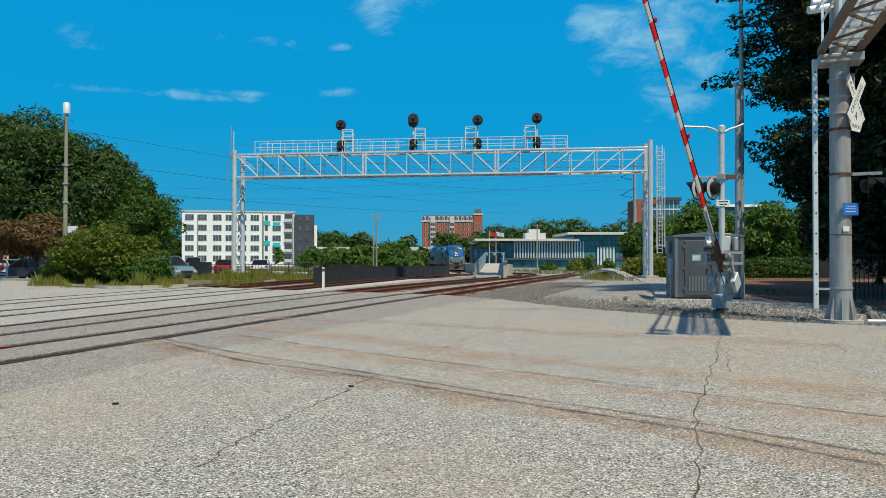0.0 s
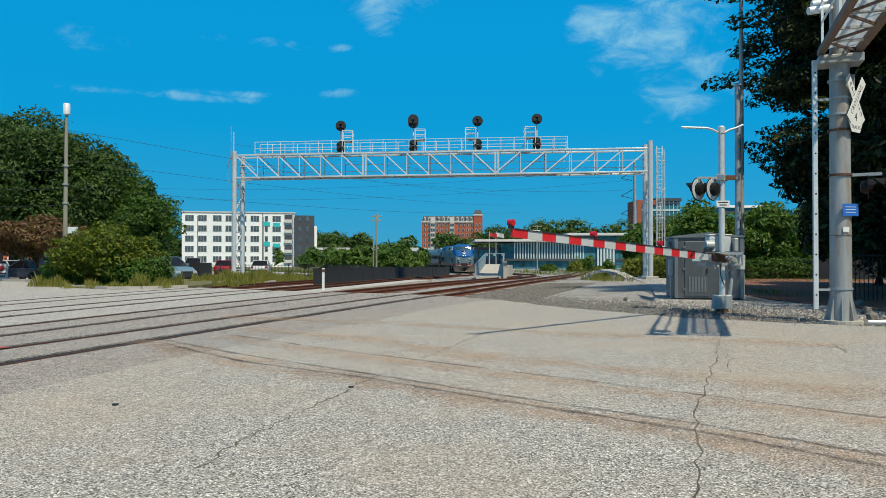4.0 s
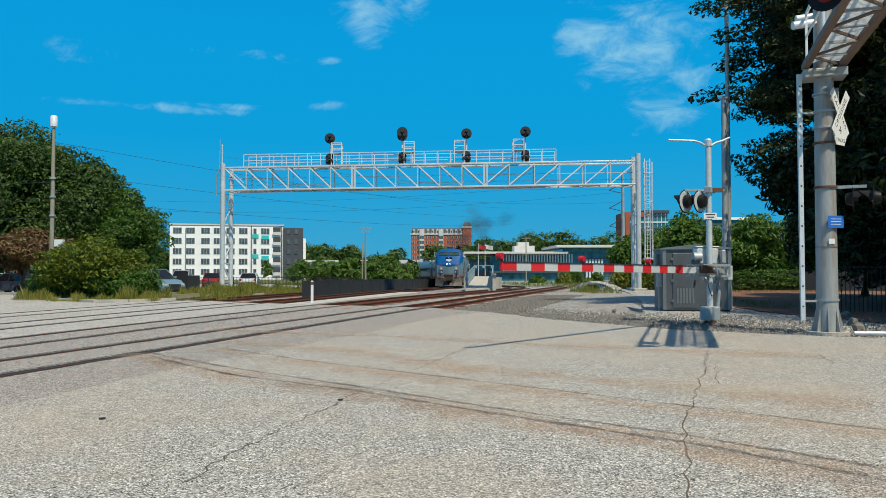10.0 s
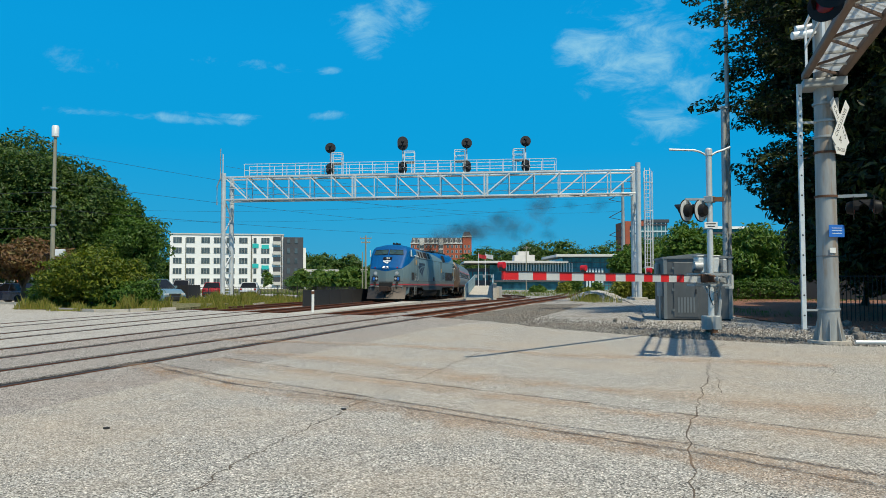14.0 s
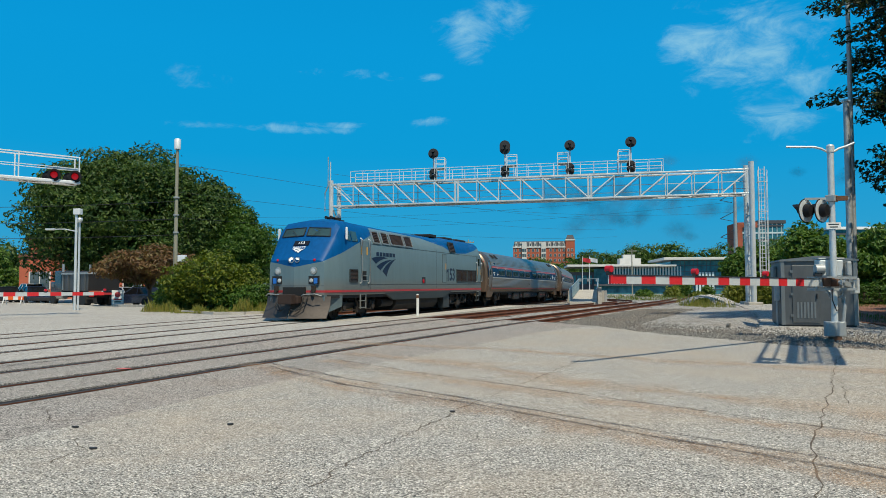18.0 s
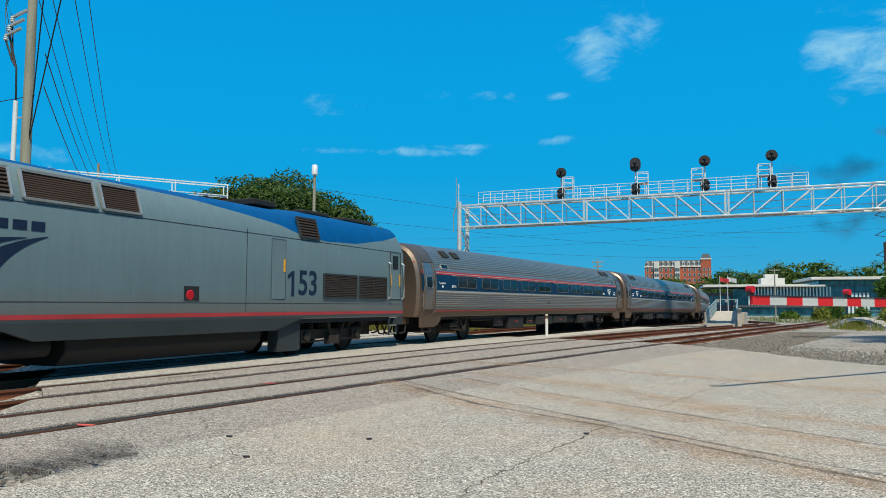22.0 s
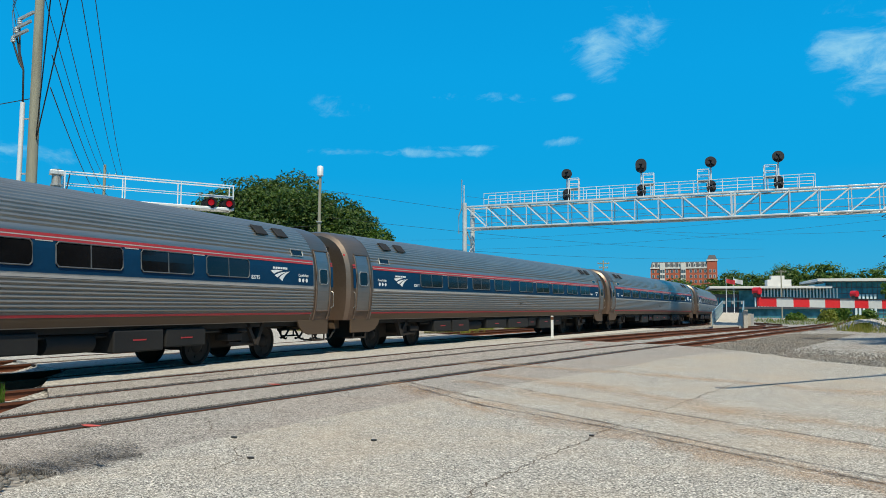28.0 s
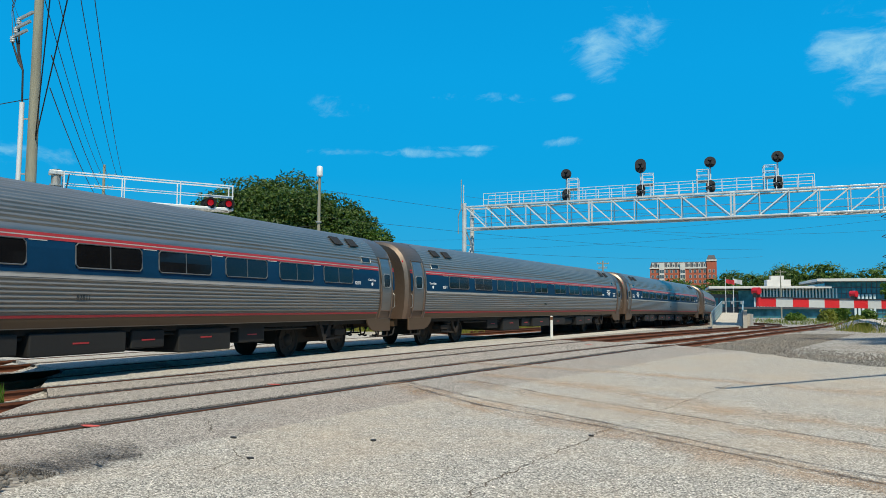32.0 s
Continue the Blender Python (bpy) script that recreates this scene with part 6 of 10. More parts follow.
    part("conduit", Geo().tube([face @ Vector(p) for p in ((0.2, -0.02, 0.4), (0.24, -0.02, 0.8), (0.22, 0.0, 1.3))], 0.05, 8), GALV_DULL, mech, smooth=40)
    part("hanging_cable", Geo().tube([face @ Vector(p) for p in ((-0.14, -0.25, 1.28), (-0.12, -0.2, 1.0), (0.0, -0.14, 0.72), (0.10, -0.12, 0.8))], 0.014, 6), BLACK, mech)
    for y in (-1, 1):
        part("shelf_bracket", Geo().bar((-0.3, 0.3 * y, 1.40), (-0.05, 0.1 * y, 1.05), 0.05), GALV_DULL, mech)
    return t


def make_gate_arm(at, arm_len, lit, stripes):
    """The arm of a gate, pivoting at its origin; local +x along the arm."""
    t = thing("gate_arm", "red and white striped crossing gate arm with small lamps", "gate arm", at=at, group="arms of the gates")
    part("pivot_casting", Geo().box(-0.45, 0.55, -0.06, 0.06, -0.10, 0.12).cyl((0, -0.2, 0), (0, 0.2, 0), 0.10, n=16), RUSTY, t, "rusty pivot casting", bevel=0.02)
    for y in (-0.30, 0.30):
        cw = part("counterweight_arm", Geo().bar((0.1, y, 0), (-0.85, y, -0.08), 0.05, 0.12), GALV_DULL, t)
        part("counterweight", Geo().prism([(-1.0, -0.28), (-0.62, -0.28), (-0.58, 0.12), (-1.0, 0.12)], y - 0.06, y + 0.06, Matrix(((1, 0, 0, 0), (0, 0, 1, 0), (0, 1, 0, 0), (0, 0, 0, 1)))), GALV, cw, bevel=0.02)
    part("pivot_shaft", Geo().cyl((0, -0.36, 0), (0, 0.36, 0), 0.05, n=12), GALV_DULL, t)
    for a, b, red in stripes:
        h0, h1 = 0.075 + 0.03 * (1 - a / arm_len), 0.075 + 0.03 * (1 - b / arm_len)
        g = Geo().loft([[(a, -0.022, -h0), (a, 0.022, -h0), (a, 0.022, h0), (a, -0.022, h0)], [(b, -0.022, -h1), (b, 0.022, -h1), (b, 0.022, h1), (b, -0.022, h1)]], True, True, True)
        part("red_band" if red else "white_band", g, GATE_RED if red else GATE_WHITE, t)
    for x in (arm_len - 0.03, arm_len * 0.70, arm_len * 0.38):
        lamp = part("arm_lamp", Geo().box(x - 0.05, x + 0.05, -0.03, 0.03, 0.07, 0.14), BLACK, t, "small red arm lamp")
        part("lamp_lens", Geo().cyl((x, -0.055, 0.175), (x, 0.055, 0.175), 0.058, n=16), ARM_RED if lit else RED_DARK, lamp)
    part("arm_cable", Geo().tube([(0.5, 0.03, 0.09), (arm_len * 0.5, 0.03, 0.085), (arm_len - 0.1, 0.03, 0.075)], 0.01, 5), BLACK, t)
    return t


def band_list(edges, arm_len):
    out, a = [], edges[0][0]
    prev = None
    for r0, r1 in edges:
        if prev is not None:
            out.append((prev, r0, False))
        out.append((r0, r1, True))
        prev = r1
    if edges[0][0] > 0.55:
        out.insert(0, (0.45, edges[0][0], False))
    return out


NEAR_BANDS = [(1.65 + 0.926 * k, 2.11 + 0.926 * k) for k in range(9)]
make_gate(pose(7.63, 20.55, 0.0, 0, 0, GATE_YAW), "galvanised crossing gate mast with flashers beside the track", -143.0, False)
near_arm = make_gate_arm(pose(7.42, 20.22, 1.45, 0, 0, GATE_YAW), 9.57, True, band_list(NEAR_BANDS, 9.57))

# gate on the far side of the tracks
FAR_GATE = Vector((-25.9, 26.3, -0.3))
make_gate(pose(FAR_GATE.x, FAR_GATE.y, FAR_GATE.z, 0, 0, GATE_YAW + 180), "galvanised crossing gate mast beyond the tracks", 160.0, False)
make_gate_arm(pose(FAR_GATE.x + 0.2, FAR_GATE.y + 0.3, 1.05, 0, 0, GATE_YAW + 180), 8.55, True, band_list([(0.62 + 0.926 * k, 1.08 + 0.926 * k) for k in range(9)], 8.55))


def make_bungalow():
    """The aluminium relay house beside the gate."""
    t = thing("relay_cabinet", "dull aluminium railway relay house on gravel", "relay cabinet", at=pose(9.80, 27.70, -0.08, 0, 0, -9))
    W, D, H = 1.22, 2.3, 2.3
    part("shell", Geo().box(-W, W, 0, D, 0.06, H), ALU, t, bevel=0.015)
    part("skid", Geo().box(-W + 0.05, W - 0.05, 0.03, D, -0.05, 0.06), BLACK, t)
    part("roof", Geo().prism([(-W - 0.05, H), (W + 0.05, H), (W + 0.05, H + 0.06), (0, H + 0.19), (-W - 0.05, H + 0.06)], -0.06, D + 0.06, Matrix(((1, 0, 0, 0), (0, 0, 1, 0), (0, 1, 0, 0), (0, 0, 0, 1)))), ALU_EDGE, t, "low-pitched aluminium roof")
    for x in (-W, W - 0.12):
        part("corner_post", Geo().box(x, x + 0.12, -0.03, 0.02, 0.06, H), ALU_EDGE, t)
    d = part("door", Geo().box(-0.86, 0.02, -0.035, 0.0, 0.14, 2.16), ALU, t, "aluminium door with vent slots", bevel=0.01)
    for k in range(6):
        part("vent_slot", Geo().box(-0.72 + 0.11 * k, -0.66 + 0.11 * k, -0.05, -0.035, 0.30, 0.86), ALU_EDGE, d)
    part("warning_label", Geo().box(-0.60, -0.30, -0.042, -0.036, 1.42, 1.64), paint("label_teal", (0.35, 0.55, 0.56), 0.5), d, "small pale label")
    part("label_bar", Geo().box(-0.56, -0.34, -0.046, -0.042, 1.56, 1.59), SIGN_WHITE, d)
    part("label_bar", Geo().box(-0.56, -0.40, -0.046, -0.042, 1.48, 1.51), SIGN_WHITE, d)
    part("door_handle", Geo().box(-0.09, -0.05, -0.09, -0.035, 0.98, 1.16), BLACK, d)
    for z in (0.35, 1.1, 1.9):
        part("hinge", Geo().box(-0.92, -0.84, -0.055, -0.03, z, z + 0.09), ALU_EDGE, d)
    part("meter_box", Geo().box(-W - 0.16, -W, 0.2, 0.6, 0.9, 1.5), GALV_DULL, t, bevel=0.02)
    part("meter_pipe", Geo().cyl((-W - 0.08, 0.4, -0.2), (-W - 0.08, 0.4, 0.9), 0.04), GALV_DULL, t)
    part("vent_hood", Geo().box(-W - 0.14, -W, 0.9, 1.5, 1.7, 2.15), ALU_EDGE, t, bevel=0.03)
    return t


make_bungalow()

# two slim tall poles behind the cabinet
for x, y, h, r in ((12.18, 31.0, 8.75, 0.13), (12.42, 31.2, 15.0, 0.095)):
    p = thing("steel_pole", "slim tall galvanised steel pole beside the cabinet", "pole", at=pose(x, y, -0.15), group="steel poles by the cabinet")
    part("shaft", Geo().cyl((0, 0, 0), (0, 0, h), r, r * 0.85, n=14), GALV_DULL, p, smooth=40)
    part("base_plate", Geo().box(-0.2, 0.2, -0.2, 0.2, -0.05, 0.05), GALV_DULL, p)
    part("cap", Geo().box(-r, r, -r, r, h, h + 0.1), GALV, p)


def truss_arm(t, length, z, w, h, chord=None, bay=1.9):
    """A cantilever walkway truss along local +x."""
    for y in (-w / 2, w / 2):
        part("bottom_chord", Geo().bar((0, y, z), (length, y, z), 0.16, 0.16), chord or CHORD, t, "white steel chord" if chord else "rust-brown steel chord", bevel=0.04)
        part("upper_rail", Geo().bar((0.3, y, z + h), (length, y, z + h), 0.055), WHITE_STEEL, t)
        part("middle_rail", Geo().bar((0.3, y, z + h * 0.55), (length, y, z + h * 0.55), 0.035), WHITE_STEEL, t)
        n = max(2, int(length / bay))
        for k in range(n + 1):
            x = 0.3 + (length - 0.35) * k / n
            part("rail_post", Geo().bar((x, y, z), (x, y, z + h), 0.05), WHITE_STEEL, t)
    n = max(2, int(length / 0.95))
    for k in range(n):
        x0, x1 = length * k / n, length * (k + 1) / n
        s = 1 if k % 2 else -1
        part("lacing", Geo().bar((x0, -s * w / 2, z - 0.02), (x1, s * w / 2, z - 0.02), 0.05), CHORD, t)
        part("cross_bar", Geo().bar((x1, -w / 2, z - 0.02), (x1, w / 2, z - 0.02), 0.05), GALV_DULL, t)
    g = Geo()
    k = 0.06
    while k < length:
        g.box(k, k + 0.022, -w / 2 + 0.06, w / 2 - 0.06, z + 0.07, z + 0.085)
        k += 0.07
    o = part("grating", g, WHITE_STEEL, t, "pale steel grating deck")
    tagged(o, kind="stuff")


def make_cantilever_near():
    t = thing("cantilever_signal", "stout weathered mast with an overhead crossing-signal arm", "cantilever signal", at=pose(9.05, 17.1, 0, 0, 0, 0))
    part("mast", Geo().cyl((0, 0, 0), (0, 0, 7.5), 0.235, 0.20, n=28), MAST, t, "stained grey steel mast", smooth=40)
    for k in range(8):
        a = radians(45 * k + 20)
        c, s_ = math.cos(a), math.sin(a)
        part("gusset", Geo().add([(c * 0.22, s_ * 0.22, 0.0), (c * 0.35, s_ * 0.35, 0.0), (c * 0.22, s_ * 0.22, 0.62),
                                  (c * 0.22 - s_ * 0.02, s_ * 0.22 + c * 0.02, 0.0), (c * 0.35 - s_ * 0.02, s_ * 0.35 + c * 0.02, 0.0), (c * 0.22 - s_ * 0.02, s_ * 0.22 + c * 0.02, 0.62)],
                                 [(0, 1, 2), (5, 4, 3), (0, 3, 4, 1), (1, 4, 5, 2), (2, 5, 3, 0)]), MAST, t)
    part("base_plate", Geo().cyl((0, 0, -0.1), (0, 0, 0.03), 0.46, n=20), CONCRETE, t)
    for z in (0.72, 3.30, 4.32, 4.68, 5.05, 5.45):
        part("band_clamp", Geo().lathe([(0.236, 0), (0.25, 0.0), (0.25, 0.05), (0.236, 0.05)], pose(0, 0, z), 24), RUSTY if z > 3 and z < 4.4 else GALV_DULL, t)
    # arm towards the road
    yaw = math.degrees(math.atan2(-0.95, -0.32))
    arm = part("arm_frame", Geo().box(-0.30, 0.30, -0.46, 0.46, 5.84, 6.04), GALV_DULL, t, "arm seat plate", at=pose(0, 0, 0, 0, 0, yaw), bevel=0.02)
    truss_arm(arm, 7.0, 6.15, 0.78, 1.15)
    for x in (6.2, 6.85):
        flasher(arm, pose(x, -0.95, 5.75, 0, 0, 60), False)
    part("light_bar", Geo().bar((6.0, -0.95, 6.1), (7.0, -0.95, 6.1), 0.06), GALV_DULL, arm)
    part("light_bracket", Geo().bar((6.5, -0.95, 6.1), (6.5, -0.3, 6.15), 0.06), GALV_DULL, arm)
    # crossbuck with the track count
    cb = part("crossbuck", Geo().box(0.24, 0.30, -0.03, 0.03, 4.3, 5.6), GALV_DULL, t, "white crossbuck sign", at=pose(0.02, -0.30, 0, 0, 0, 38))
    for s, words in ((1, "CROSSING"), (-1, "RAILROAD")):
        m = pose(0.28, -0.06 - 0.012 * s, 5.02, 90, 0, 0) @ pose(0, 0, 0, 0, 0, 52 * s)
        b = part("blade", Geo().box(-0.61, 0.61, -0.115, 0.115, -0.006, 0.006), SIGN_WHITE, cb, at=m)
        lettering("blade_word", words, 0.155, SIGN_BLACK, b, pose(0, 0, 0.007), 0.001, spacing=1.25)
    pl = part("track_plate", Geo().prism([(-0.2, -0.34), (0.2, -0.34), (0.34, -0.1), (0.12, 0.24), (-0.12, 0.24), (-0.34, -0.1)], -0.006, 0.006), SIGN_WHITE, cb, "white plate with the number of tracks", at=pose(0.28, -0.05, 4.62, 90, 0, 0))
    lettering("track_count", "4", 0.26, SIGN_BLACK, pl, pose(0, 0.0, 0.007), 0.001)
    lettering("track_word", "TRACKS", 0.12, SIGN_BLACK, pl, pose(0, -0.23, 0.007), 0.001)
    # blue notice, perforated post, junction fittings and flashers
    bl = part("blue_notice", Geo().box(-0.2, 0.2, -0.26, -0.25, 2.38, 2.66), SIGN_BLUE, t, "blue emergency notice with white writing", at=pose(0.05, 0, 0, 0, 0, 10), bevel=0.01)
    for k in range(3):
        part("writing_bar", Geo().box(-0.13, 0.13, -0.264, -0.26, 2.58 - 0.06 * k, 2.592 - 0.06 * k), SIGN_WHITE, bl)
    part("small_label", Geo().box(-0.07, 0.07, -0.245, -0.24, 2.02, 2.14), SIGN_WHITE, t)
    part("mast_seam", Geo().lathe([(0.225, 0), (0.24, 0.0), (0.24, 0.012), (0.225, 0.012)], pose(0, 0, 1.95), 24), RUSTY, t)
    lad = part("perforated_post", Geo().box(-0.62, -0.52, -0.03, 0.03, 0.28, 5.95), GALV, t, "pale perforated ladder rail")
    for k in range(12):
        part("hole", Geo().cyl((-0.57, -0.034, 0.6 + 0.46 * k), (-0.57, -0.02, 0.6 + 0.46 * k), 0.022, n=8), BLACK, lad)
    for z in (0.72, 5.05):
        part("post_bracket", Geo().bar((-0.57, 0, z), (-0.2, 0, z), 0.05), GALV_DULL, lad)
    part("light_bracket", Geo().bar((0.2, -0.1, 3.32), (0.75, -0.35, 3.32), 0.07), GALV_DULL, t)
    for x, y, yaw in ((0.52, -0.2, 58.0), (0.86, -0.45, 238.0)):
        flasher(t, pose(x, y, 3.05, 0, 0, yaw), False)
    part("flood_lamp", Geo().cyl((-0.75, -0.1, 7.05), (-0.28, -0.1, 7.12), 0.09, n=14).bar((-0.3, -0.1, 7.12), (0, 0, 7.2), 0.06), WHITE_STEEL, t, "white floodlight", smooth=40)
    part("flood_lamp", Geo().cyl((-0.45, 0.35, 7.35), (-0.05, 0.3, 7.4), 0.09, n=14), WHITE_STEEL, t, smooth=40)
    return t


make_cantilever_near()


def make_cantilever_far():
    """The signal arm on the far side of the tracks."""
    t = thing("cantilever_signal", "white overhead crossing-signal arm beyond the tracks", "cantilever signal", at=pose(-26.8, 26.95, -0.2, 0, 0, GATE_YAW + 180))
    part("mast", Geo().cyl((0, 0, 0), (0, 0, 7.75), 0.24, 0.20, n=24), MAST, t, "grey steel mast", smooth=40)
    for z in (1.0, 2.2, 3.4, 4.6, 5.8, 7.0):
        part("band_clamp", Geo().lathe([(0.235, 0), (0.26, 0.0), (0.26, 0.07), (0.235, 0.07)], pose(0, 0, z), 20), GALV_DULL, t)
    part("mast_head", Geo().box(-0.3, 0.3, -0.25, 0.25, 7.5, 7.7), GALV, t, bevel=0.03)
    truss_arm(t, 8.0, 6.45, 0.7, 1.2, WHITE_STEEL, 2.6)
    arm_end = 7.95
    for x in (arm_end - 1.1, arm_end - 0.2):
        flasher(t, pose(x, -0.42, 6.72, 0, 0, -18), True)
        flasher(t, pose(x, 0.42, 6.72, 0, 0, 162), True)
    part("light_bar", Geo().bar((arm_end - 1.3, 0, 7.1), (arm_end + 0.1, 0, 7.1), 0.06), WHITE_STEEL, t)
    return t


make_cantilever_far()

# marker post by the track
mp = thing("marker_post", "white marker post with a rounded reddish top", "post", at=pose(-5.54, 34.8, -0.05))
part("shaft", Geo().box(-0.06, 0.06, -0.04, 0.04, -0.3, 1.05), SIGN_WHITE, mp, bevel=0.02)
part("cap", Geo().box(-0.064, 0.064, -0.044, 0.044, 0.86, 1.0), RUSTY, mp, "faded red band")


# ---- trees and plants ----
BARK = paint("grey_bark", (0.13, 0.10, 0.075), 0.95, 0.0, 0.45, 1.5, 12, 0.5, 0.2, stretch=(3, 3, 0.6))
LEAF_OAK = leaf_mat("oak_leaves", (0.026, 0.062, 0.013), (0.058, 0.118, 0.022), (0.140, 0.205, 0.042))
LEAF_DARK = leaf_mat("magnolia_leaves", (0.008, 0.017, 0.005), (0.024, 0.042, 0.011), (0.115, 0.130, 0.032))
LEAF_BRIGHT = leaf_mat("young_leaves", (0.051, 0.123, 0.017), (0.094, 0.189, 0.026), (0.174, 0.261, 0.043))
LEAF_BUSH = leaf_mat("bush_leaves", (0.060, 0.105, 0.009), (0.125, 0.175, 0.014), (0.23, 0.25, 0.024))
LEAF_RUST = leaf_mat("autumn_leaves", (0.115, 0.062, 0.030), (0.20, 0.105, 0.045), (0.21, 0.165, 0.060))
LEAF_WEED = leaf_mat("weedy_leaves", (0.11, 0.15, 0.018), (0.20, 0.23, 0.030), (0.32, 0.31, 0.060))
LEAF_HEDGE = leaf_mat("hedge_leaves", (0.044, 0.106, 0.015), (0.075, 0.156, 0.020), (0.125, 0.213, 0.031))
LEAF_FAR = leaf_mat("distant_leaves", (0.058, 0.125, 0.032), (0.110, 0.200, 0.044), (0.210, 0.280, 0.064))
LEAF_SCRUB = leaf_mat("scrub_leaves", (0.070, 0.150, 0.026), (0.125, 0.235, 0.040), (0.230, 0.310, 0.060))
GRASS = leaf_mat("dry_grass", (0.150, 0.200, 0.028), (0.300, 0.300, 0.065), (0.460, 0.380, 0.115))
GREEN_GRASS = leaf_mat("green_grass", (0.05, 0.12, 0.012), (0.09, 0.18, 0.02), (0.14, 0.22, 0.03))


def leaf_cloud(name, clumps, count, size, material, parent, seed, label="", flat=0.0):
    """Many small bent leaves on the skins of uneven clumps (centre, radii)."""
    rs = np.random.RandomState(seed)
    w = np.array([(c[1][0] * c[1][1] * c[1][2]) ** 0.67 for c in clumps])
    pick = rs.choice(len(clumps), count, p=w / w.sum())
    cen = np.array([c[0] for c in clumps])[pick]
    rad = np.array([c[1] for c in clumps])[pick]
    d = rs.normal(size=(count, 3))
    d /= np.linalg.norm(d, axis=1)[:, None]
    r = 1 - np.abs(rs.normal(scale=0.15, size=count)) + rs.uniform(-0.02, 0.09, count)
    bump = 1 + 0.16 * np.sin(d[:, 0] * 7 + pick) * np.sin(d[:, 1] * 8 + 2 * pick) + 0.12 * np.sin(d[:, 2] * 11 + pick)
    pos = cen + d * rad * (r * bump)[:, None]
    nrm = d + rs.normal(scale=0.75, size=(count, 3)) + np.array([0, 0, 0.5 + flat])
    nrm /= np.linalg.norm(nrm, axis=1)[:, None]
    t = np.cross(nrm, rs.normal(size=(count, 3)))
    t /= np.linalg.norm(t, axis=1)[:, None]
    b = np.cross(nrm, t)
    s = size * rs.uniform(0.6, 1.35, count)[:, None]
    bend = nrm * s * 0.18
    v = np.stack([pos - t * s, pos - b * s * 0.42 + bend, pos + t * s, pos + b * s * 0.42 + bend], 1).reshape(-1, 3)
    me = bpy.data.meshes.new(name)
    me.from_pydata(v.tolist(), [], (np.arange(count * 4).reshape(-1, 4)).tolist())
    me.materials.append(material)
    ob = new(name, me)
    if parent is not None:
        ob.parent = parent
    if label:
        tagged(ob, label)
    return ob


def crown_clumps(rs, n, cx, cy, cz, rx, ry, rz, k=0.42, taper=0.0):
    out = []
    for i in range(n):
        while True:
            p = rs.uniform(-1, 1, 3)
            if 0.25 < p @ p < 1.0:
                break
        sc = 1 - taper * max(0.0, p[2])
        q = k * rs.uniform(0.65, 1.25)
        out.append(((cx + p[0] * rx * 0.8 * sc, cy + p[1] * ry * 0.8 * sc, cz + p[2] * rz * 0.8), (rx * q * sc + 0.15, ry * q * sc + 0.15, rz * q * 0.8 + 0.1)))
    out.append(((cx, cy, cz), (rx * 0.62, ry * 0.62, rz * 0.62)))
    return out


def make_tree(name, label, at, height, crown, trunk_r, leaves, size, material, seed, clumps=26, taper=0.25, group="", low=None, k=0.42):
    """A tapered trunk with limbs and a crown of leaves. crown: (rx, ry, rz) and its height."""
    rs = np.random.RandomState(seed)
    t = thing(name, label, "tree", at=Matrix.Translation(at), group=group)
    rx, ry, rz, cz = crown
    cl = crown_clumps(rs, clumps, 0, 0, cz, rx, ry, rz, k, taper)
    if low:
        cl += low
    pts = [(0, 0, -0.3), (0.05 * height * rs.uniform(-0.3, 0.3), 0.02 * height * rs.uniform(-0.5, 0.5), height * 0.25), (0.04 * height * rs.uniform(-0.5, 0.5), 0.0, height * 0.55), (0, 0, height * 0.86)]
    trunk = part("trunk", Geo().tube(pts, [trunk_r * 1.25, trunk_r, trunk_r * 0.7, trunk_r * 0.2], 10), BARK, t, smooth=60)
    for c in cl[: min(14, len(cl))]:
        z0 = height * rs.uniform(0.18, 0.5)
        e = Vector(c[0])
        a = Vector((0, 0, z0))
        mid = (a + e) / 2 + Vector((0, 0, 0.12 * height * rs.uniform(0.0, 0.5)))
        part("limb", Geo().tube([a, mid, e], [trunk_r * 0.5, trunk_r * 0.3, trunk_r * 0.08], 6), BARK, trunk, smooth=60)
    leaf_cloud("crown", cl, leaves, size, material, t, seed + 1)
    return t


def make_bush(name, label, at, r, leaves, size, material, seed, n=12, category="bush", group=""):
    rs = np.random.RandomState(seed)
    t = thing(name, label, category, at=Matrix.Translation(at), group=group)
    rx, ry, rz = r
    cl = []
    for i in range(n):
        q = rs.uniform(0.35, 0.55)
        cl.append(((rs.uniform(-0.7, 0.7) * rx, rs.uniform(-0.7, 0.7) * ry, rs.uniform(0.25, 0.75) * rz), (rx * q, ry * q, rz * q * 0.75)))
    for k in range(5):
        part("stem", Geo().tube([(rs.uniform(-0.2, 0.2) * rx, rs.uniform(-0.2, 0.2) * ry, -0.3), (rs.uniform(-0.5, 0.5) * rx, rs.uniform(-0.4, 0.4) * ry, rz * 0.8)], [0.05, 0.02], 6), BARK, t)
    leaf_cloud("foliage", cl, leaves, size, material, t, seed + 5)
    return t


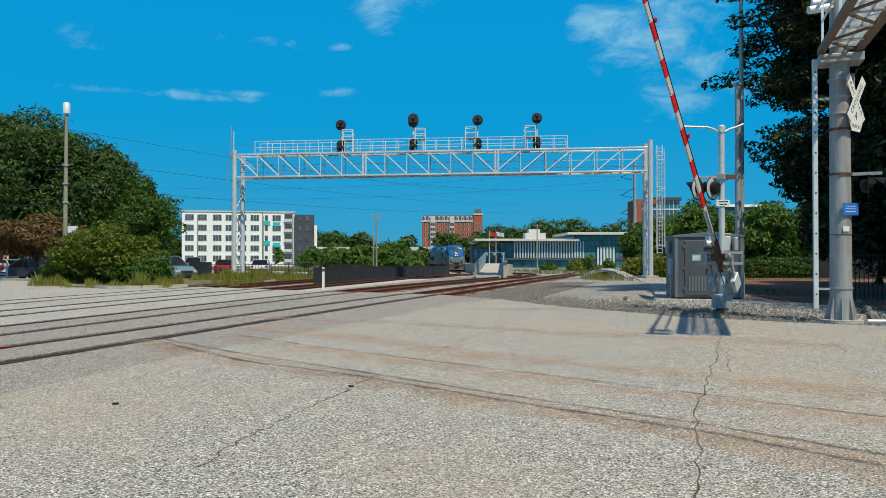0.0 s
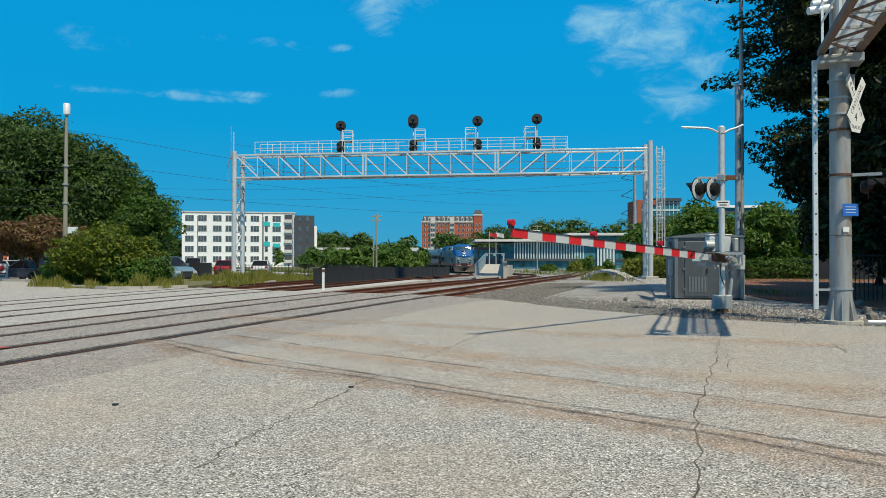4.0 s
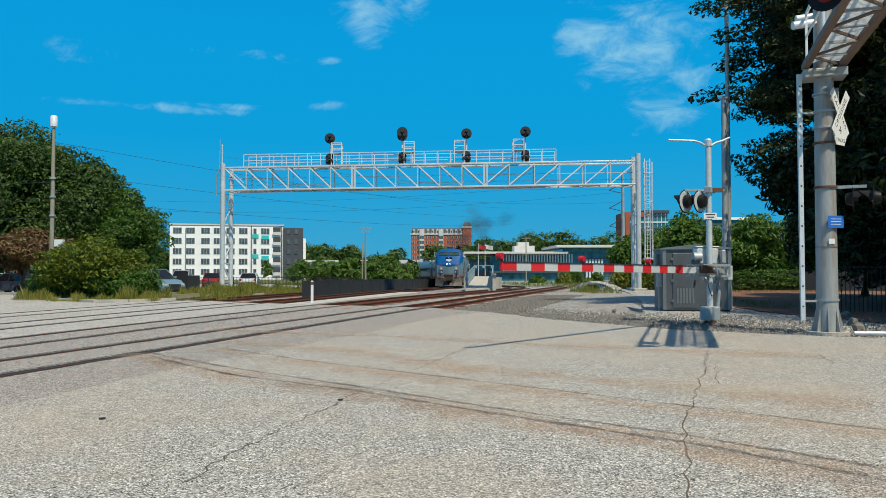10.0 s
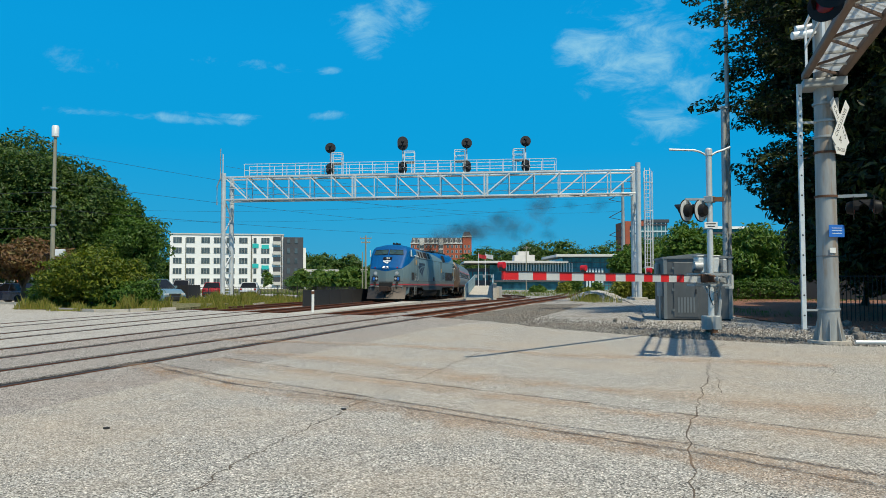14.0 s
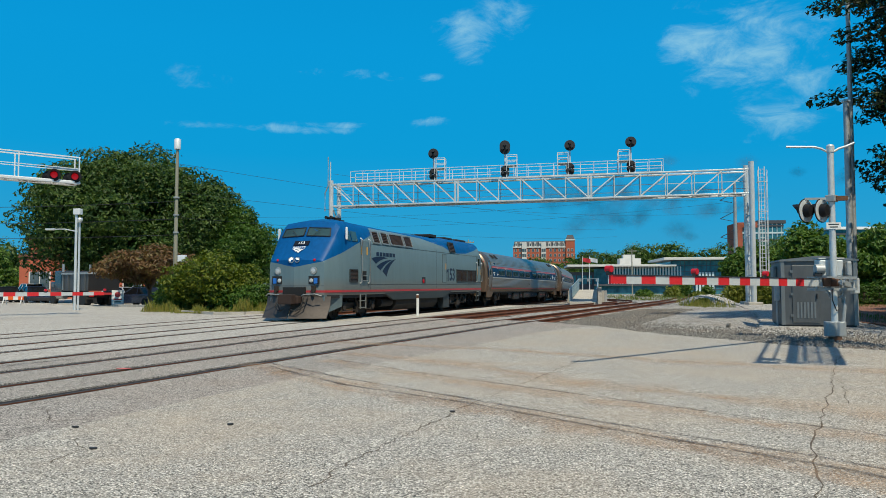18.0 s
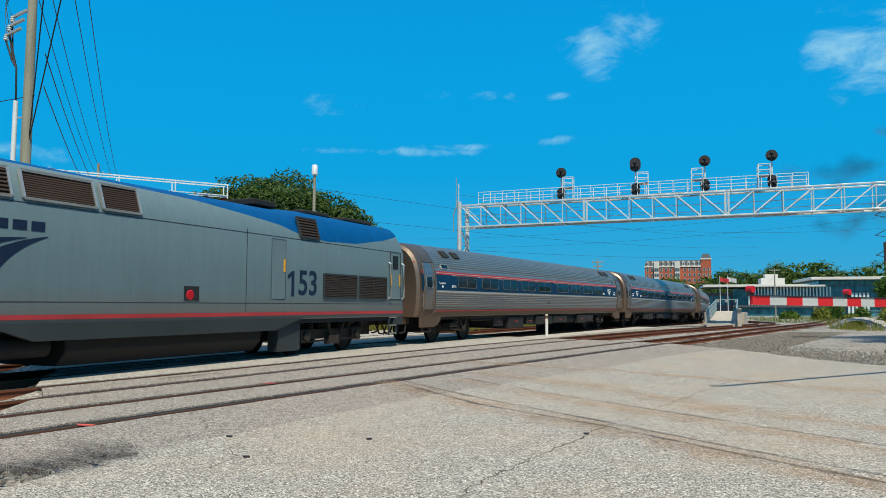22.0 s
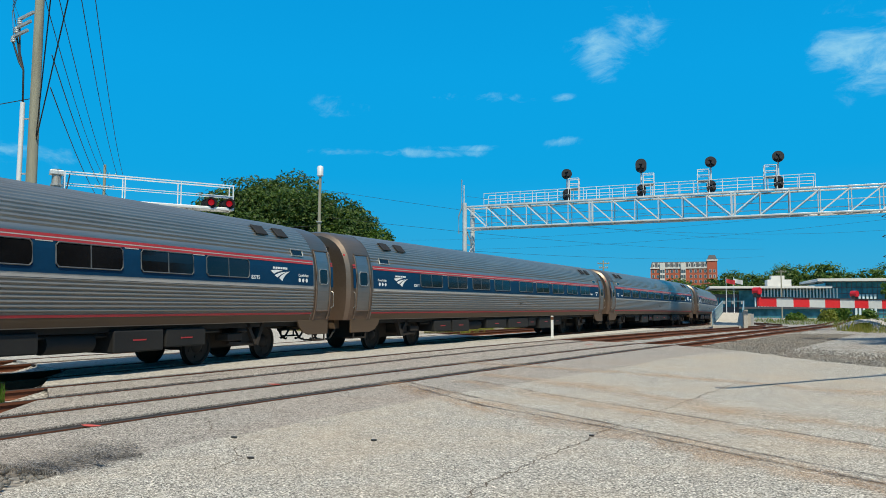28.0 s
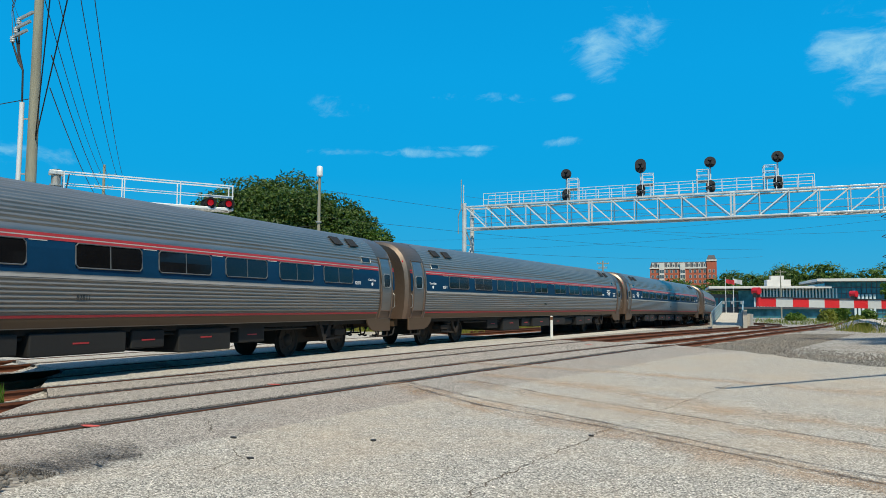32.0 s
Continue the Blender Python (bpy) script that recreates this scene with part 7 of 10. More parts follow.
def blades(name, label, areas, count, h, material, seed, lean=0.35):
    """Upright grass blades over (x0, x1, y0, y1, z) patches."""
    rs = np.random.RandomState(seed)
    ar = np.array([max(0.01, (a[1] - a[0]) * (a[3] - a[2])) for a in areas])
    pick = rs.choice(len(areas), count, p=ar / ar.sum())
    A = np.array(areas)[pick]
    x = A[:, 0] + (A[:, 1] - A[:, 0]) * rs.rand(count)
    y = A[:, 2] + (A[:, 3] - A[:, 2]) * rs.rand(count)
    clump = np.clip(0.55 + 0.5 * np.sin(x * 1.9 + np.sin(y * 0.7) * 2) * np.sin(y * 1.4 + x) + 0.35 * np.sin(x * 5.1 + y * 3.3), 0.12, 1.6)
    hh = h * rs.uniform(0.35, 1.25, count) * clump
    a = rs.uniform(0, 2 * math.pi, count)
    ln = rs.uniform(0, lean, count) * hh
    w = 0.007 + 0.010 * h
    base = np.stack([x, y, A[:, 4]], 1)
    side = np.stack([np.cos(a), np.sin(a), np.zeros(count)], 1) * w
    tip = base + np.stack([-np.sin(a) * ln, np.cos(a) * ln, hh], 1)
    mid = base + np.stack([-np.sin(a) * ln * 0.3, np.cos(a) * ln * 0.3, hh * 0.55], 1)
    v = np.stack([base - side, base + side, mid + side * 0.7, tip, mid - side * 0.7], 1).reshape(-1, 3)
    me = bpy.data.meshes.new(name)
    me.from_pydata(v.tolist(), [], np.arange(count * 5).reshape(-1, 5).tolist())
    me.materials.append(material)
    return tagged(new(name, me), label, "grass", kind="stuff")


# large oak group beyond the street
make_tree("oak_tree", "large dense dark-green tree beyond the parked cars", (-40.0, 70, -0.3), 15.6, (10.6, 9.5, 7.3, 8.6), 0.55, 110000, 0.21, LEAF_OAK, 11, 130, 0.15, k=0.25,
          low=[((-7.4, -1, 4.6), (3.2, 3, 2.0)), ((6, -2, 4.4), (3.8, 3, 2.2)), ((0, -4, 4.8), (4.0, 3, 2.2))])
make_tree("oak_tree", "dense dark-green tree beside the larger one", (-33.2, 70, -0.3), 12.7, (5.9, 5.6, 5.4, 7.2), 0.4, 46000, 0.20, LEAF_OAK, 12, 70, 0.2, k=0.28,
          low=[((2, -1, 2.6), (2.8, 3, 1.8)), ((-3, -2, 2.8), (3.2, 3, 2.0))])
make_tree("young_tree", "green tree at the end of the tree group", (-27.6, 68.5, -0.3), 9.3, (4.2, 3.8, 3.9, 5.2), 0.22, 26000, 0.17, LEAF_HEDGE, 14, 46, 0.25, k=0.30,
          low=[((1.2, -0.5, 1.6), (2.2, 1.8, 1.2))])
make_tree("crape_myrtle", "small rust-brown autumn tree by the kerb", (-27.3, 50.5, -0.2), 4.4, (3.2, 3.0, 1.35, 3.05), 0.14, 9000, 0.17, LEAF_RUST, 15, 18, 0.1)
# shrubs round the pole
make_bush("shrub", "broad yellow-green shrub beside the street", (-17.9, 39.7, -0.25), (2.6, 2.0, 3.3), 18000, 0.11, LEAF_BUSH, 21, 16, group="shrubs by the street")
make_bush("shrub", "dark-green shrub beside the street", (-16.0, 38.9, -0.25), (1.5, 1.4, 1.7), 5000, 0.13, LEAF_HEDGE, 22, 10, group="shrubs by the street")
make_bush("shrub", "dark-green shrub beside the street", (-20.1, 40.8, -0.25), (1.3, 1.3, 2.1), 4500, 0.13, LEAF_HEDGE, 23, 10, group="shrubs by the street")
make_bush("shrub", "brownish shrub behind the green ones", (-20.0, 42.5, -0.25), (2.0, 1.5, 3.0), 5000, 0.15, LEAF_RUST, 24, 10, group="shrubs by the street")

# big dark evergreen over the mast
def make_evergreen():
    rs = np.random.RandomState(31)
    t = thing("evergreen_tree", "tall dark evergreen tree with ragged drooping boughs", "tree", at=pose(22.0, 31.0, -0.2))
    trunk = part("trunk", Geo().tube([(0, 0, -0.3), (0.1, 0, 6), (0, 0.1, 12), (0, 0, 18)], [0.5, 0.4, 0.28, 0.08], 12), BARK, t, smooth=60)
    cl = []
    for k in range(170):
        z = rs.uniform(2.2, 19)
        reach = (9.6 - 0.33 * abs(z - 9)) * rs.uniform(0.72, 1.03)
        a = rs.uniform(0, 2 * math.pi) if k % 3 else math.pi + rs.uniform(-0.9, 1.2)
        if z < 6.5:
            reach *= 0.45 + 0.085 * z
        elif k % 4 == 0:
            a, reach = math.pi + rs.uniform(-0.45, 0.55), rs.uniform(7.0, 9.0) if z < 10 else rs.uniform(8.6, 10.6)
        d = Vector((math.cos(a), math.sin(a), 0))
        tip = d * reach + Vector((0, 0, z - reach * 0.10))
        part("bough", Geo().tube([(0, 0, z * 0.92), d * reach * 0.5 + Vector((0, 0, z + 0.3)), tip], [0.10, 0.06, 0.015], 5), BARK, trunk)
        for q in (0.38, 0.55, 0.70, 0.84, 0.97):
            p = d * reach * q + Vector((rs.uniform(-0.5, 0.5), rs.uniform(-0.5, 0.5), z + 0.2 - reach * 0.10 * q * q))
            s = 1.25 * (1.25 - q) + 0.28
            cl.append((tuple(p), (s, s, s * 0.42)))
    leaf_cloud("crown", cl, 190000, 0.125, LEAF_DARK, t, 32, flat=0.4)
    core = [((rs.uniform(-3, 3), rs.uniform(-3, 3), z), (3.8, 3.8, 2.2)) for z in np.linspace(3.0, 17, 18)]
    for k in range(46):
        z, a = rs.uniform(2.2, 16.5), math.pi + rs.uniform(-0.9, 1.3)
        reach = rs.uniform(4.6, 6.6) * (0.72 if z < 4.5 else 1.0)
        core.append(((reach * math.cos(a), reach * math.sin(a), z), (1.7, 1.7, 1.05)))
    leaf_cloud("inner_foliage", core, 120000, 0.20, LEAF_DARK, t, 33)
    return t


make_evergreen()
# tree added beside the view so that its shadow falls on the mulch
make_tree("evergreen_tree", "dark evergreen tree added beside the view to shade the mulch bed", (21.6, 19.4, -0.2), 17, (8.6, 7.5, 7.0, 9.6), 0.45, 42000, 0.20, LEAF_DARK, 37, 46, 0.2,
          low=[((-5.5, 1, 4.4), (3.0, 3, 1.5)), ((-4, 4, 4.6), (3.2, 3, 1.6)), ((-7.2, -1, 7.0), (2.4, 2.4, 1.6))])
make_tree("evergreen_tree", "dark evergreen tree behind the mast", (30, 37, -0.2), 15, (7, 7, 7, 8.0), 0.4, 18000, 0.26, LEAF_DARK, 35, 30, 0.3)
make_tree("evergreen_tree", "dark evergreen tree behind the mast", (25.5, 44, -0.2), 9, (4.2, 4.2, 4.6, 5.2), 0.3, 11000, 0.22, LEAF_DARK, 36, 22, 0.4)
# bright trees behind the relay house
for i, (x, y, h, r) in enumerate(((23.5, 66, 7.4, 3.4), (27.6, 64, 7.0, 3.4), (31.5, 70, 7.6, 3.8), (20.6, 76, 6.2, 2.6), (35.5, 66, 7.0, 3.4))):
    make_tree("young_tree", "bright-green broadleaf tree behind the relay house", (x, y, -0.3), h, (r, r * 0.9, h * 0.36, h * 0.58), 0.18, 9000, 0.24, LEAF_BRIGHT, 41 + i, 20, 0.3, "trees behind the relay house",
              low=[((0, -0.5, 1.6), (r * 0.7, r * 0.6, 1.2))])
# shrubs by the bridge leg and the bank
for i, (x, y, rx, h, m) in enumerate(((18.4, 60.5, 1.4, 2.2, LEAF_WEED), (17.6, 66, 1.8, 2.0, LEAF_WEED), (15.6, 71, 0.9, 0.8, LEAF_WEED), (13.4, 62.5, 0.7, 0.6, LEAF_WEED), (20.0, 57, 1.2, 1.6, LEAF_BUSH), (20.0, 74, 1.6, 2.0, LEAF_BRIGHT))):
    make_bush("shrub", "scrubby shrub beside the bridge leg", (x, y, -0.4), (rx, rx * 0.9, h), 3200, 0.15, m, 51 + i, 9, group="shrubs by the bridge")
for i in range(9):
    make_bush("shrub", "young green shrub before the station", (19.5 + i * 2.6 + (i % 3) * 0.5, 136 - (i % 2) * 6, -1.0), (1.5, 1.3, 1.5 + 0.7 * (i % 3)), 900, 0.30, LEAF_WEED if i % 2 else LEAF_BRIGHT, 61 + i, 7, group="shrubs before the station")

# hedge and dark fence at the far side of the lot
def make_hedge():
    t = thing("hedge", "clipped green hedge along the lot", "hedge", at=pose(26.3, 59, -0.3))
    cl = [((-2.2 + 0.9 * k, 0, 0.9), (0.75, 0.7, 0.85)) for k in range(6)]
    leaf_cloud("foliage", cl, 6500, 0.12, LEAF_HEDGE, t, 71)
    part("stems", Geo().box(-2.4, 2.5, -0.25, 0.25, -0.2, 1.1), BARK, t)
    return t


make_hedge()
FENCE_DARK = paint("charcoal_fence", (0.030, 0.033, 0.036), 0.6, 0.0, 0.35)
FENCE_BLACK = paint("black_mesh", (0.016, 0.016, 0.017), 0.75, 0.0, 0.4, 0.8, 12)


def make_fence(name, label, pts, h, post_step, material, panels, z0=-0.4, rails=True, cap=0.0):
    t = thing(name, label, "fence", kind="structure")
    for (x0, y0), (x1, y1) in zip(pts, pts[1:]):
        d = math.hypot(x1 - x0, y1 - y0)
        n = max(1, round(d / post_step))
        za, zb = z0 + fall(y0), z0 + fall(y1)
        for k in range(n):
            a, b = k / n, (k + 1) / n
            pa = Vector((x0 + (x1 - x0) * a, y0 + (y1 - y0) * a, za + (zb - za) * a))
            pb = Vector((x0 + (x1 - x0) * b, y0 + (y1 - y0) * b, za + (zb - za) * b))
            part("post", Geo().bar(pa, pa + Vector((0, 0, h + 0.06)), 0.07), material, t)
            if panels == "sheet":
                u = (pb - pa)
                nrm = Vector((-u.y, u.x, 0)).normalized() * 0.015
                part("panel", Geo().add([pa - nrm, pb - nrm, pb - nrm + Vector((0, 0, h)), pa - nrm + Vector((0, 0, h)), pa + nrm, pb + nrm, pb + nrm + Vector((0, 0, h)), pa + nrm + Vector((0, 0, h))],
                                        [(0, 1, 2, 3), (7, 6, 5, 4), (0, 4, 5, 1), (1, 5, 6, 2), (2, 6, 7, 3), (3, 7, 4, 0)]), material, t)
            else:
                m = int((pb - pa).length / 0.14)
                g = Geo()
                for i in range(1, m):
                    p = pa + (pb - pa) * i / m
                    g.bar(p, p + Vector((0, 0, h)), 0.022)
                part("pickets", g, material, t)
            if rails:
                for zz in (0.12, h - 0.05):
                    part("rail", Geo().bar(pa + Vector((0, 0, zz)), pb + Vector((0, 0, zz)), 0.04), material, t)
    return t


make_fence("fence", "charcoal board fence along the lot", [(27.0, 59.5), (30.5, 57.5), (42, 52)], 1.8, 2.4, FENCE_DARK, "sheet", -0.3)
make_fence("fence", "dark picket fence behind the mast", [(14.6, 27.5), (19, 25.6), (26, 22.5), (34, 19)], 1.9, 2.4, FENCE_BLACK, "pickets", -0.3)


def beside(pts, off, ys):
    return [track_point(pts, y, off) for y in ys]


make_fence("fence", "low black mesh fence between two tracks", beside(TRACK_3, -2.25, [45.4, 52, 59, 66, 73, 80, 88, 96, 104]), 1.08, 2.6, FENCE_BLACK, "sheet", -0.22)
make_fence("fence", "black picket fence before the car park", [(-24.0, 66.2), (-17.5, 66.5), (-11.0, 72), (-8.5, 84)], 1.35, 2.4, FENCE_BLACK, "pickets", -0.3)
dump = thing("screen_fence", "black mesh-screened enclosure beside the car park", "enclosure", at=pose(-19.2, 55.5, -0.3, 0, 0, -6))
for k in range(5):
    part("panel", Geo().box(-1.25 + 0.5 * k + 0.01, -0.75 + 0.5 * k - 0.01, -0.03, 0.03, 0.05, 1.45), FENCE_BLACK, dump)
for s in (-1.25, 1.25):
    part("side_panel", Geo().box(s - 0.02, s + 0.02, 0.0, 2.2, 0.05, 1.45), FENCE_BLACK, dump)
    part("post", Geo().bar((s, 0, -0.2), (s, 0, 1.55), 0.09), FENCE_BLACK, dump)

# ---- ground patches ----
def patch(name, label, poly, z, material, rag=0.15, seed=1):
    return single(name, Geo().prism(ragged(poly + [poly[0]], rag, seed, 0.6)[:-1], z - 0.35, z), material, label, name.replace("_", " "), kind="structure")


patch("gravel_lot", "pale crushed gravel lot beside the tracks", [(4.9, 21.0), (5.6, 18.5), (8.2, 16.4), (12.2, 14.8), (15, 14.2), (12.9, 19.5), (12.0, 27), (13.4, 38), (17, 52), (18.5, 62), (15.6, 63.5), (14.2, 55), (12.0, 44), (9.6, 34), (7.6, 27)], -0.075, GRAVEL, 0.10, 5)
patch("mulch_bed", "red-brown mulch and fallen leaves under the trees", [(12.6, 15.3), (30, 6), (60, 10), (60, 56), (30, 60), (20, 60), (17, 50), (13.6, 38), (12.2, 27), (13.0, 19.5)], -0.075, MULCH, 0.25, 6)
patch("car_park", "pale asphalt car park behind the fence", [(-60, 52), (-24, 47.2), (-19, 44), (-13, 58), (-9, 74), (-20, 95), (-50, 110), (-80, 90)], -0.16, FAR_ROAD, 0.1, 7)
patch("platform_strip", "pale concrete strip beside the train's track", beside(TRACK_3, 1.6, [31.5, 36, 42, 48, 54]) + beside(TRACK_3, 3.0, [54, 48, 42, 36, 32.5]), -0.03, CONCRETE, 0.02, 8)

# kerbs
kerb = thing("kerb", "pale concrete kerb round the planted island", "kerb", kind="structure")
KP = [(-29.5, 49.6), (-24.4, 47.1), (-21.6, 42.2), (-18.6, 37.4), (-15.6, 35.1), (-14.2, 35.4), (-12.8, 37.6)]
for a, b in zip(KP, KP[1:]):
    n = max(1, round(math.hypot(b[0] - a[0], b[1] - a[1]) / 1.5))
    for k in range(n):
        p = Vector((a[0] + (b[0] - a[0]) * k / n, a[1] + (b[1] - a[1]) * k / n, 0.02))
        q = Vector((a[0] + (b[0] - a[0]) * (k + 0.985) / n, a[1] + (b[1] - a[1]) * (k + 0.985) / n, 0.02))
        part("kerb_stone", Geo().bar(p, q, 0.18, 0.22), CONCRETE, kerb)
patch("planted_island", "earth bed round the shrubs", [(-29.4, 49.8), (-24.4, 47.3), (-21.5, 42.4), (-18.5, 37.6), (-15.6, 35.3), (-14.2, 35.6), (-12.9, 37.8), (-12.4, 47), (-16, 56), (-26, 54)], 0.05, EARTH, 0.05, 9)
blades("weeds", "tall dry weeds along the fences and tracks",
       [(-18.2, -16.0, 35.6, 37.2, 0.03), (-16.0, -13.2, 36.0, 38.6, 0.03), (-21.0, -19.0, 37.8, 40.5, 0.03), (-16, -11.5, 47, 56, 0.0), (-11.5, -9.6, 52, 58, -0.25), (-14, -9, 58, 66, -0.3), (-9.5, -7.6, 60, 72, -0.3),
        (-12.5, -11.0, 40, 47, -0.25)], 38000, 0.55, GRASS, 81)
VERGE = stone("grassy_verge", [(0.0, (0.05, 0.08, 0.02)), (0.5, (0.13, 0.17, 0.04)), (1.0, (0.24, 0.25, 0.08))], scale=7, bump=0.8, blotch=0.6, blotch_color=(0.18, 0.16, 0.06))
verge = Geo()
verge.loft([[(smooth_x(TRACK_1, y) + 5.4 + w * (1 + 0.1 * noise.noise((y * 0.3, w, 2))), y, fall(y) - 0.36 + 0.08 * noise.noise((y * 0.5, w, 1))) for w in (0, 3, 8, 16, 30)] for y in np.arange(66, 166, 2.0)])
single("grass_verge", verge, VERGE, "rough yellow-green grass before the station", "grass verge", kind="structure")
far_verge = Geo()
far_verge.loft([[(x, y, fall(y) - 0.38 + 0.06 * noise.noise((y * 0.4, x * 0.4, 4))) for x in np.linspace(smooth_x(TRACK_2, y) + 1.9, smooth_x(TRACK_1, y) - 1.9, 6)] for y in np.arange(88, 150, 2.0)])
single("grass_strip", far_verge, VERGE, "grass between the diverging tracks", "grass verge", kind="structure")
YELLOW_GRASS = leaf_mat("yellow_green_grass", (0.10, 0.16, 0.02), (0.20, 0.26, 0.04), (0.34, 0.34, 0.08))
blades("grass", "yellow-green grass and weeds beyond the tracks", [(19.5, 30, 76, 100, -0.75), (22, 36, 100, 150, -0.95), (-40, -8, 100, 140, -0.9), (11, 18, 92, 108, -0.85), (10, 24, 108, 140, -0.95), (17.0, 20, 68, 78, -0.5)], 30000, 0.75, YELLOW_GRASS, 82)
blades("bank_grass", "scrubby grass on the stony bank", [(11.2, 13.2, 52, 62, -0.25), (12, 14.6, 60, 68, -0.3), (17.5, 21, 54, 60, -0.3)], 2600, 0.6, GRASS, 83)
blades("grass_tuft", "tuft of tall green grass beside the rail", [(-10.52, -10.34, 9.22, 9.40, -0.18)], 60, 0.62, GREEN_GRASS, 84, 0.3)
blades("ground_cover", "low grass under the hedge and trees", [(20, 34, 52, 58, -0.1), (13, 16, 30, 40, -0.08)], 2500, 0.22, GREEN_GRASS, 85)

# stony bank behind the lot
def make_bank():
    g = Geo()
    rows = []
    for i in range(16):
        row = []
        for j in range(12):
            x, y = 11.4 + 5.6 * i / 15, 60.5 + 9 * j / 11
            e = math.sin(math.pi * i / 15) * math.sin(math.pi * j / 11)
            row.append((x, y, -0.5 + 1.1 * e + 0.16 * noise.noise((x * 1.7, y * 1.7, 5))))
        rows.append(row)
    g.loft(rows)
    return single("stone_bank", g, GRAVEL, "mound of pale rubble beside the bridge leg", "rubble mound", kind="structure")


make_bank()

# ---- platform with ramp ----
RAILING = paint("blue_grey_railing", (0.26, 0.37, 0.41), 0.5, 0.2, 0.2)


def make_platform():
    t = thing("station_platform", "pale concrete station platform with a railed ramp", "platform", kind="structure")
    def line(a, b):
        return [(a[0] + (b[0] - a[0]) * k / 3, a[1] + (b[1] - a[1]) * k / 3) for k in range(4)]
    left, right = line((2.75, 62.5), (4.25, 75.0)), line((4.95, 62.5), (6.1, 75.0))
    top = [0.0, 0.30, 0.62, 0.95]
    rows = [[(l[0], l[1], -0.6), (l[0], l[1], z), (r[0], r[1], z), (r[0], r[1], -0.6)] for l, r, z in zip(left, right, top)]
    part("ramp", Geo().loft(rows, True, True, True), CONCRETE, t, "sloping concrete ramp")
    l2, r2 = beside(TRACK_3, 2.4, [76, 82, 92, 104, 118, 135]), beside(TRACK_3, 6.2, [76, 82, 92, 104, 118, 135])
    r2 = [(min(r[0], smooth_x(TRACK_2, r[1]) - 1.8), r[1]) for r in r2]
    rows = [[(l[0], l[1], -1.0), (l[0], l[1], 0.95 + fall(l[1]) * 0.6), (r[0], r[1], 0.95 + fall(l[1]) * 0.6), (r[0], r[1], -1.0)] for l, r in zip(l2, r2)]
    part("deck", Geo().loft(rows, True, True, True), CONCRETE, t, "concrete platform deck")
    for line in (left, right):
        rail = None
        for i in range(len(line) - 1):
            a, b = Vector((*line[i], top[i])), Vector((*line[i + 1], top[i + 1]))
            for h in (1.07, 0.62):
                o = part("hand_rail", Geo().bar(a + Vector((0, 0, h)), b + Vector((0, 0, h)), 0.07), RAILING, t)
            u = b - a
            n = Vector((-u.y, u.x, 0)).normalized() * 0.012
            part("infill_panel", Geo().add([a - n + Vector((0, 0, 0.12)), b - n + Vector((0, 0, 0.12)), b - n + Vector((0, 0, 1.0)), a - n + Vector((0, 0, 1.0)),
                                           a + n + Vector((0, 0, 0.12)), b + n + Vector((0, 0, 0.12)), b + n + Vector((0, 0, 1.0)), a + n + Vector((0, 0, 1.0))],
                                          [(0, 1, 2, 3), (7, 6, 5, 4), (0, 4, 5, 1), (1, 5, 6, 2), (2, 6, 7, 3), (3, 7, 4, 0)]), RAILING, t, "blue-grey mesh infill")
            for k in range(4):
                p = a + (b - a) * k / 4
                part("rail_post", Geo().bar(p, p + Vector((0, 0, 1.1)), 0.06), RAILING, t)
    part("end_pillar", Geo().box(right[0][0] + 0.05, right[0][0] + 0.35, right[0][1] - 0.3, right[0][1] + 0.1, -0.4, 1.25), CONCRETE, t, "squat concrete end pillar")
    e = Vector((*right[3], 0.95))
    s = Vector((*left[3], 0.95))
    part("platform_rail", Geo().bar(s + Vector((0, 0, 1.07)), e + Vector((0, 0, 1.07)), 0.06), RAILING, t)
    for k, x in enumerate((s.x + 0.1, (s.x + e.x) / 2, e.x - 0.1)):
        part("sign_board", Geo().box(x - 0.14, x + 0.14, s.y - 0.03, s.y + 0.03, 1.75, 2.0), GALV_DULL, t)
    return t


make_platform()
for i, (x, c) in enumerate(((7.0, (0.5, 0.03, 0.04)), (7.9, (0.6, 0.6, 0.6)))):
    f = thing("flagpole", "slim white flagpole with a small flag", "flagpole", at=pose(x - 0.85, 100, 0.0), group="flagpoles")
    part("shaft", Geo().cyl((0, 0, 0), (0, 0, 5.2), 0.05, 0.03, n=8), WHITE_STEEL, f)
    g = Geo()
    g.loft([[(0.05 + 0.2 * k, 0.08 * math.sin(k), 4.5 - 0.05 * k), (0.05 + 0.2 * k, 0.08 * math.sin(k + 0.5), 5.0 - 0.04 * k)] for k in range(6)])
    part("flag", g, paint("flag_cloth", c, 0.8), f, "small drooping flag")

# ---- buildings ----
BRICK = paint("red_brick", (0.42, 0.105, 0.055), 0.85, 0.0, 0.3, 0.25, 5.0)
BRICK_DARK = paint("dark_brick", (0.20, 0.075, 0.05), 0.85, 0.0, 0.3, 0.25, 5.0)
SLATE = paint("slate_roof", (0.07, 0.075, 0.085), 0.7, 0.0, 0.3, 0.3, 4)
WHITE_WALL = paint("white_render", (0.90, 0.90, 0.88), 0.7, 0.0, 0.10, 0.15, 3)
GREY_WALL = paint("charcoal_cladding", (0.065, 0.07, 0.08), 0.6, 0.0, 0.2, 0.2, 3)
TEAL = paint("teal_panel", (0.03, 0.52, 0.50), 0.5, 0.0, 0.1)
TRIM = paint("pale_trim", (0.62, 0.60, 0.56), 0.7, 0.0, 0.15)
PANE = glass_mat("window_glass", (0.085, 0.115, 0.13), 0.12)
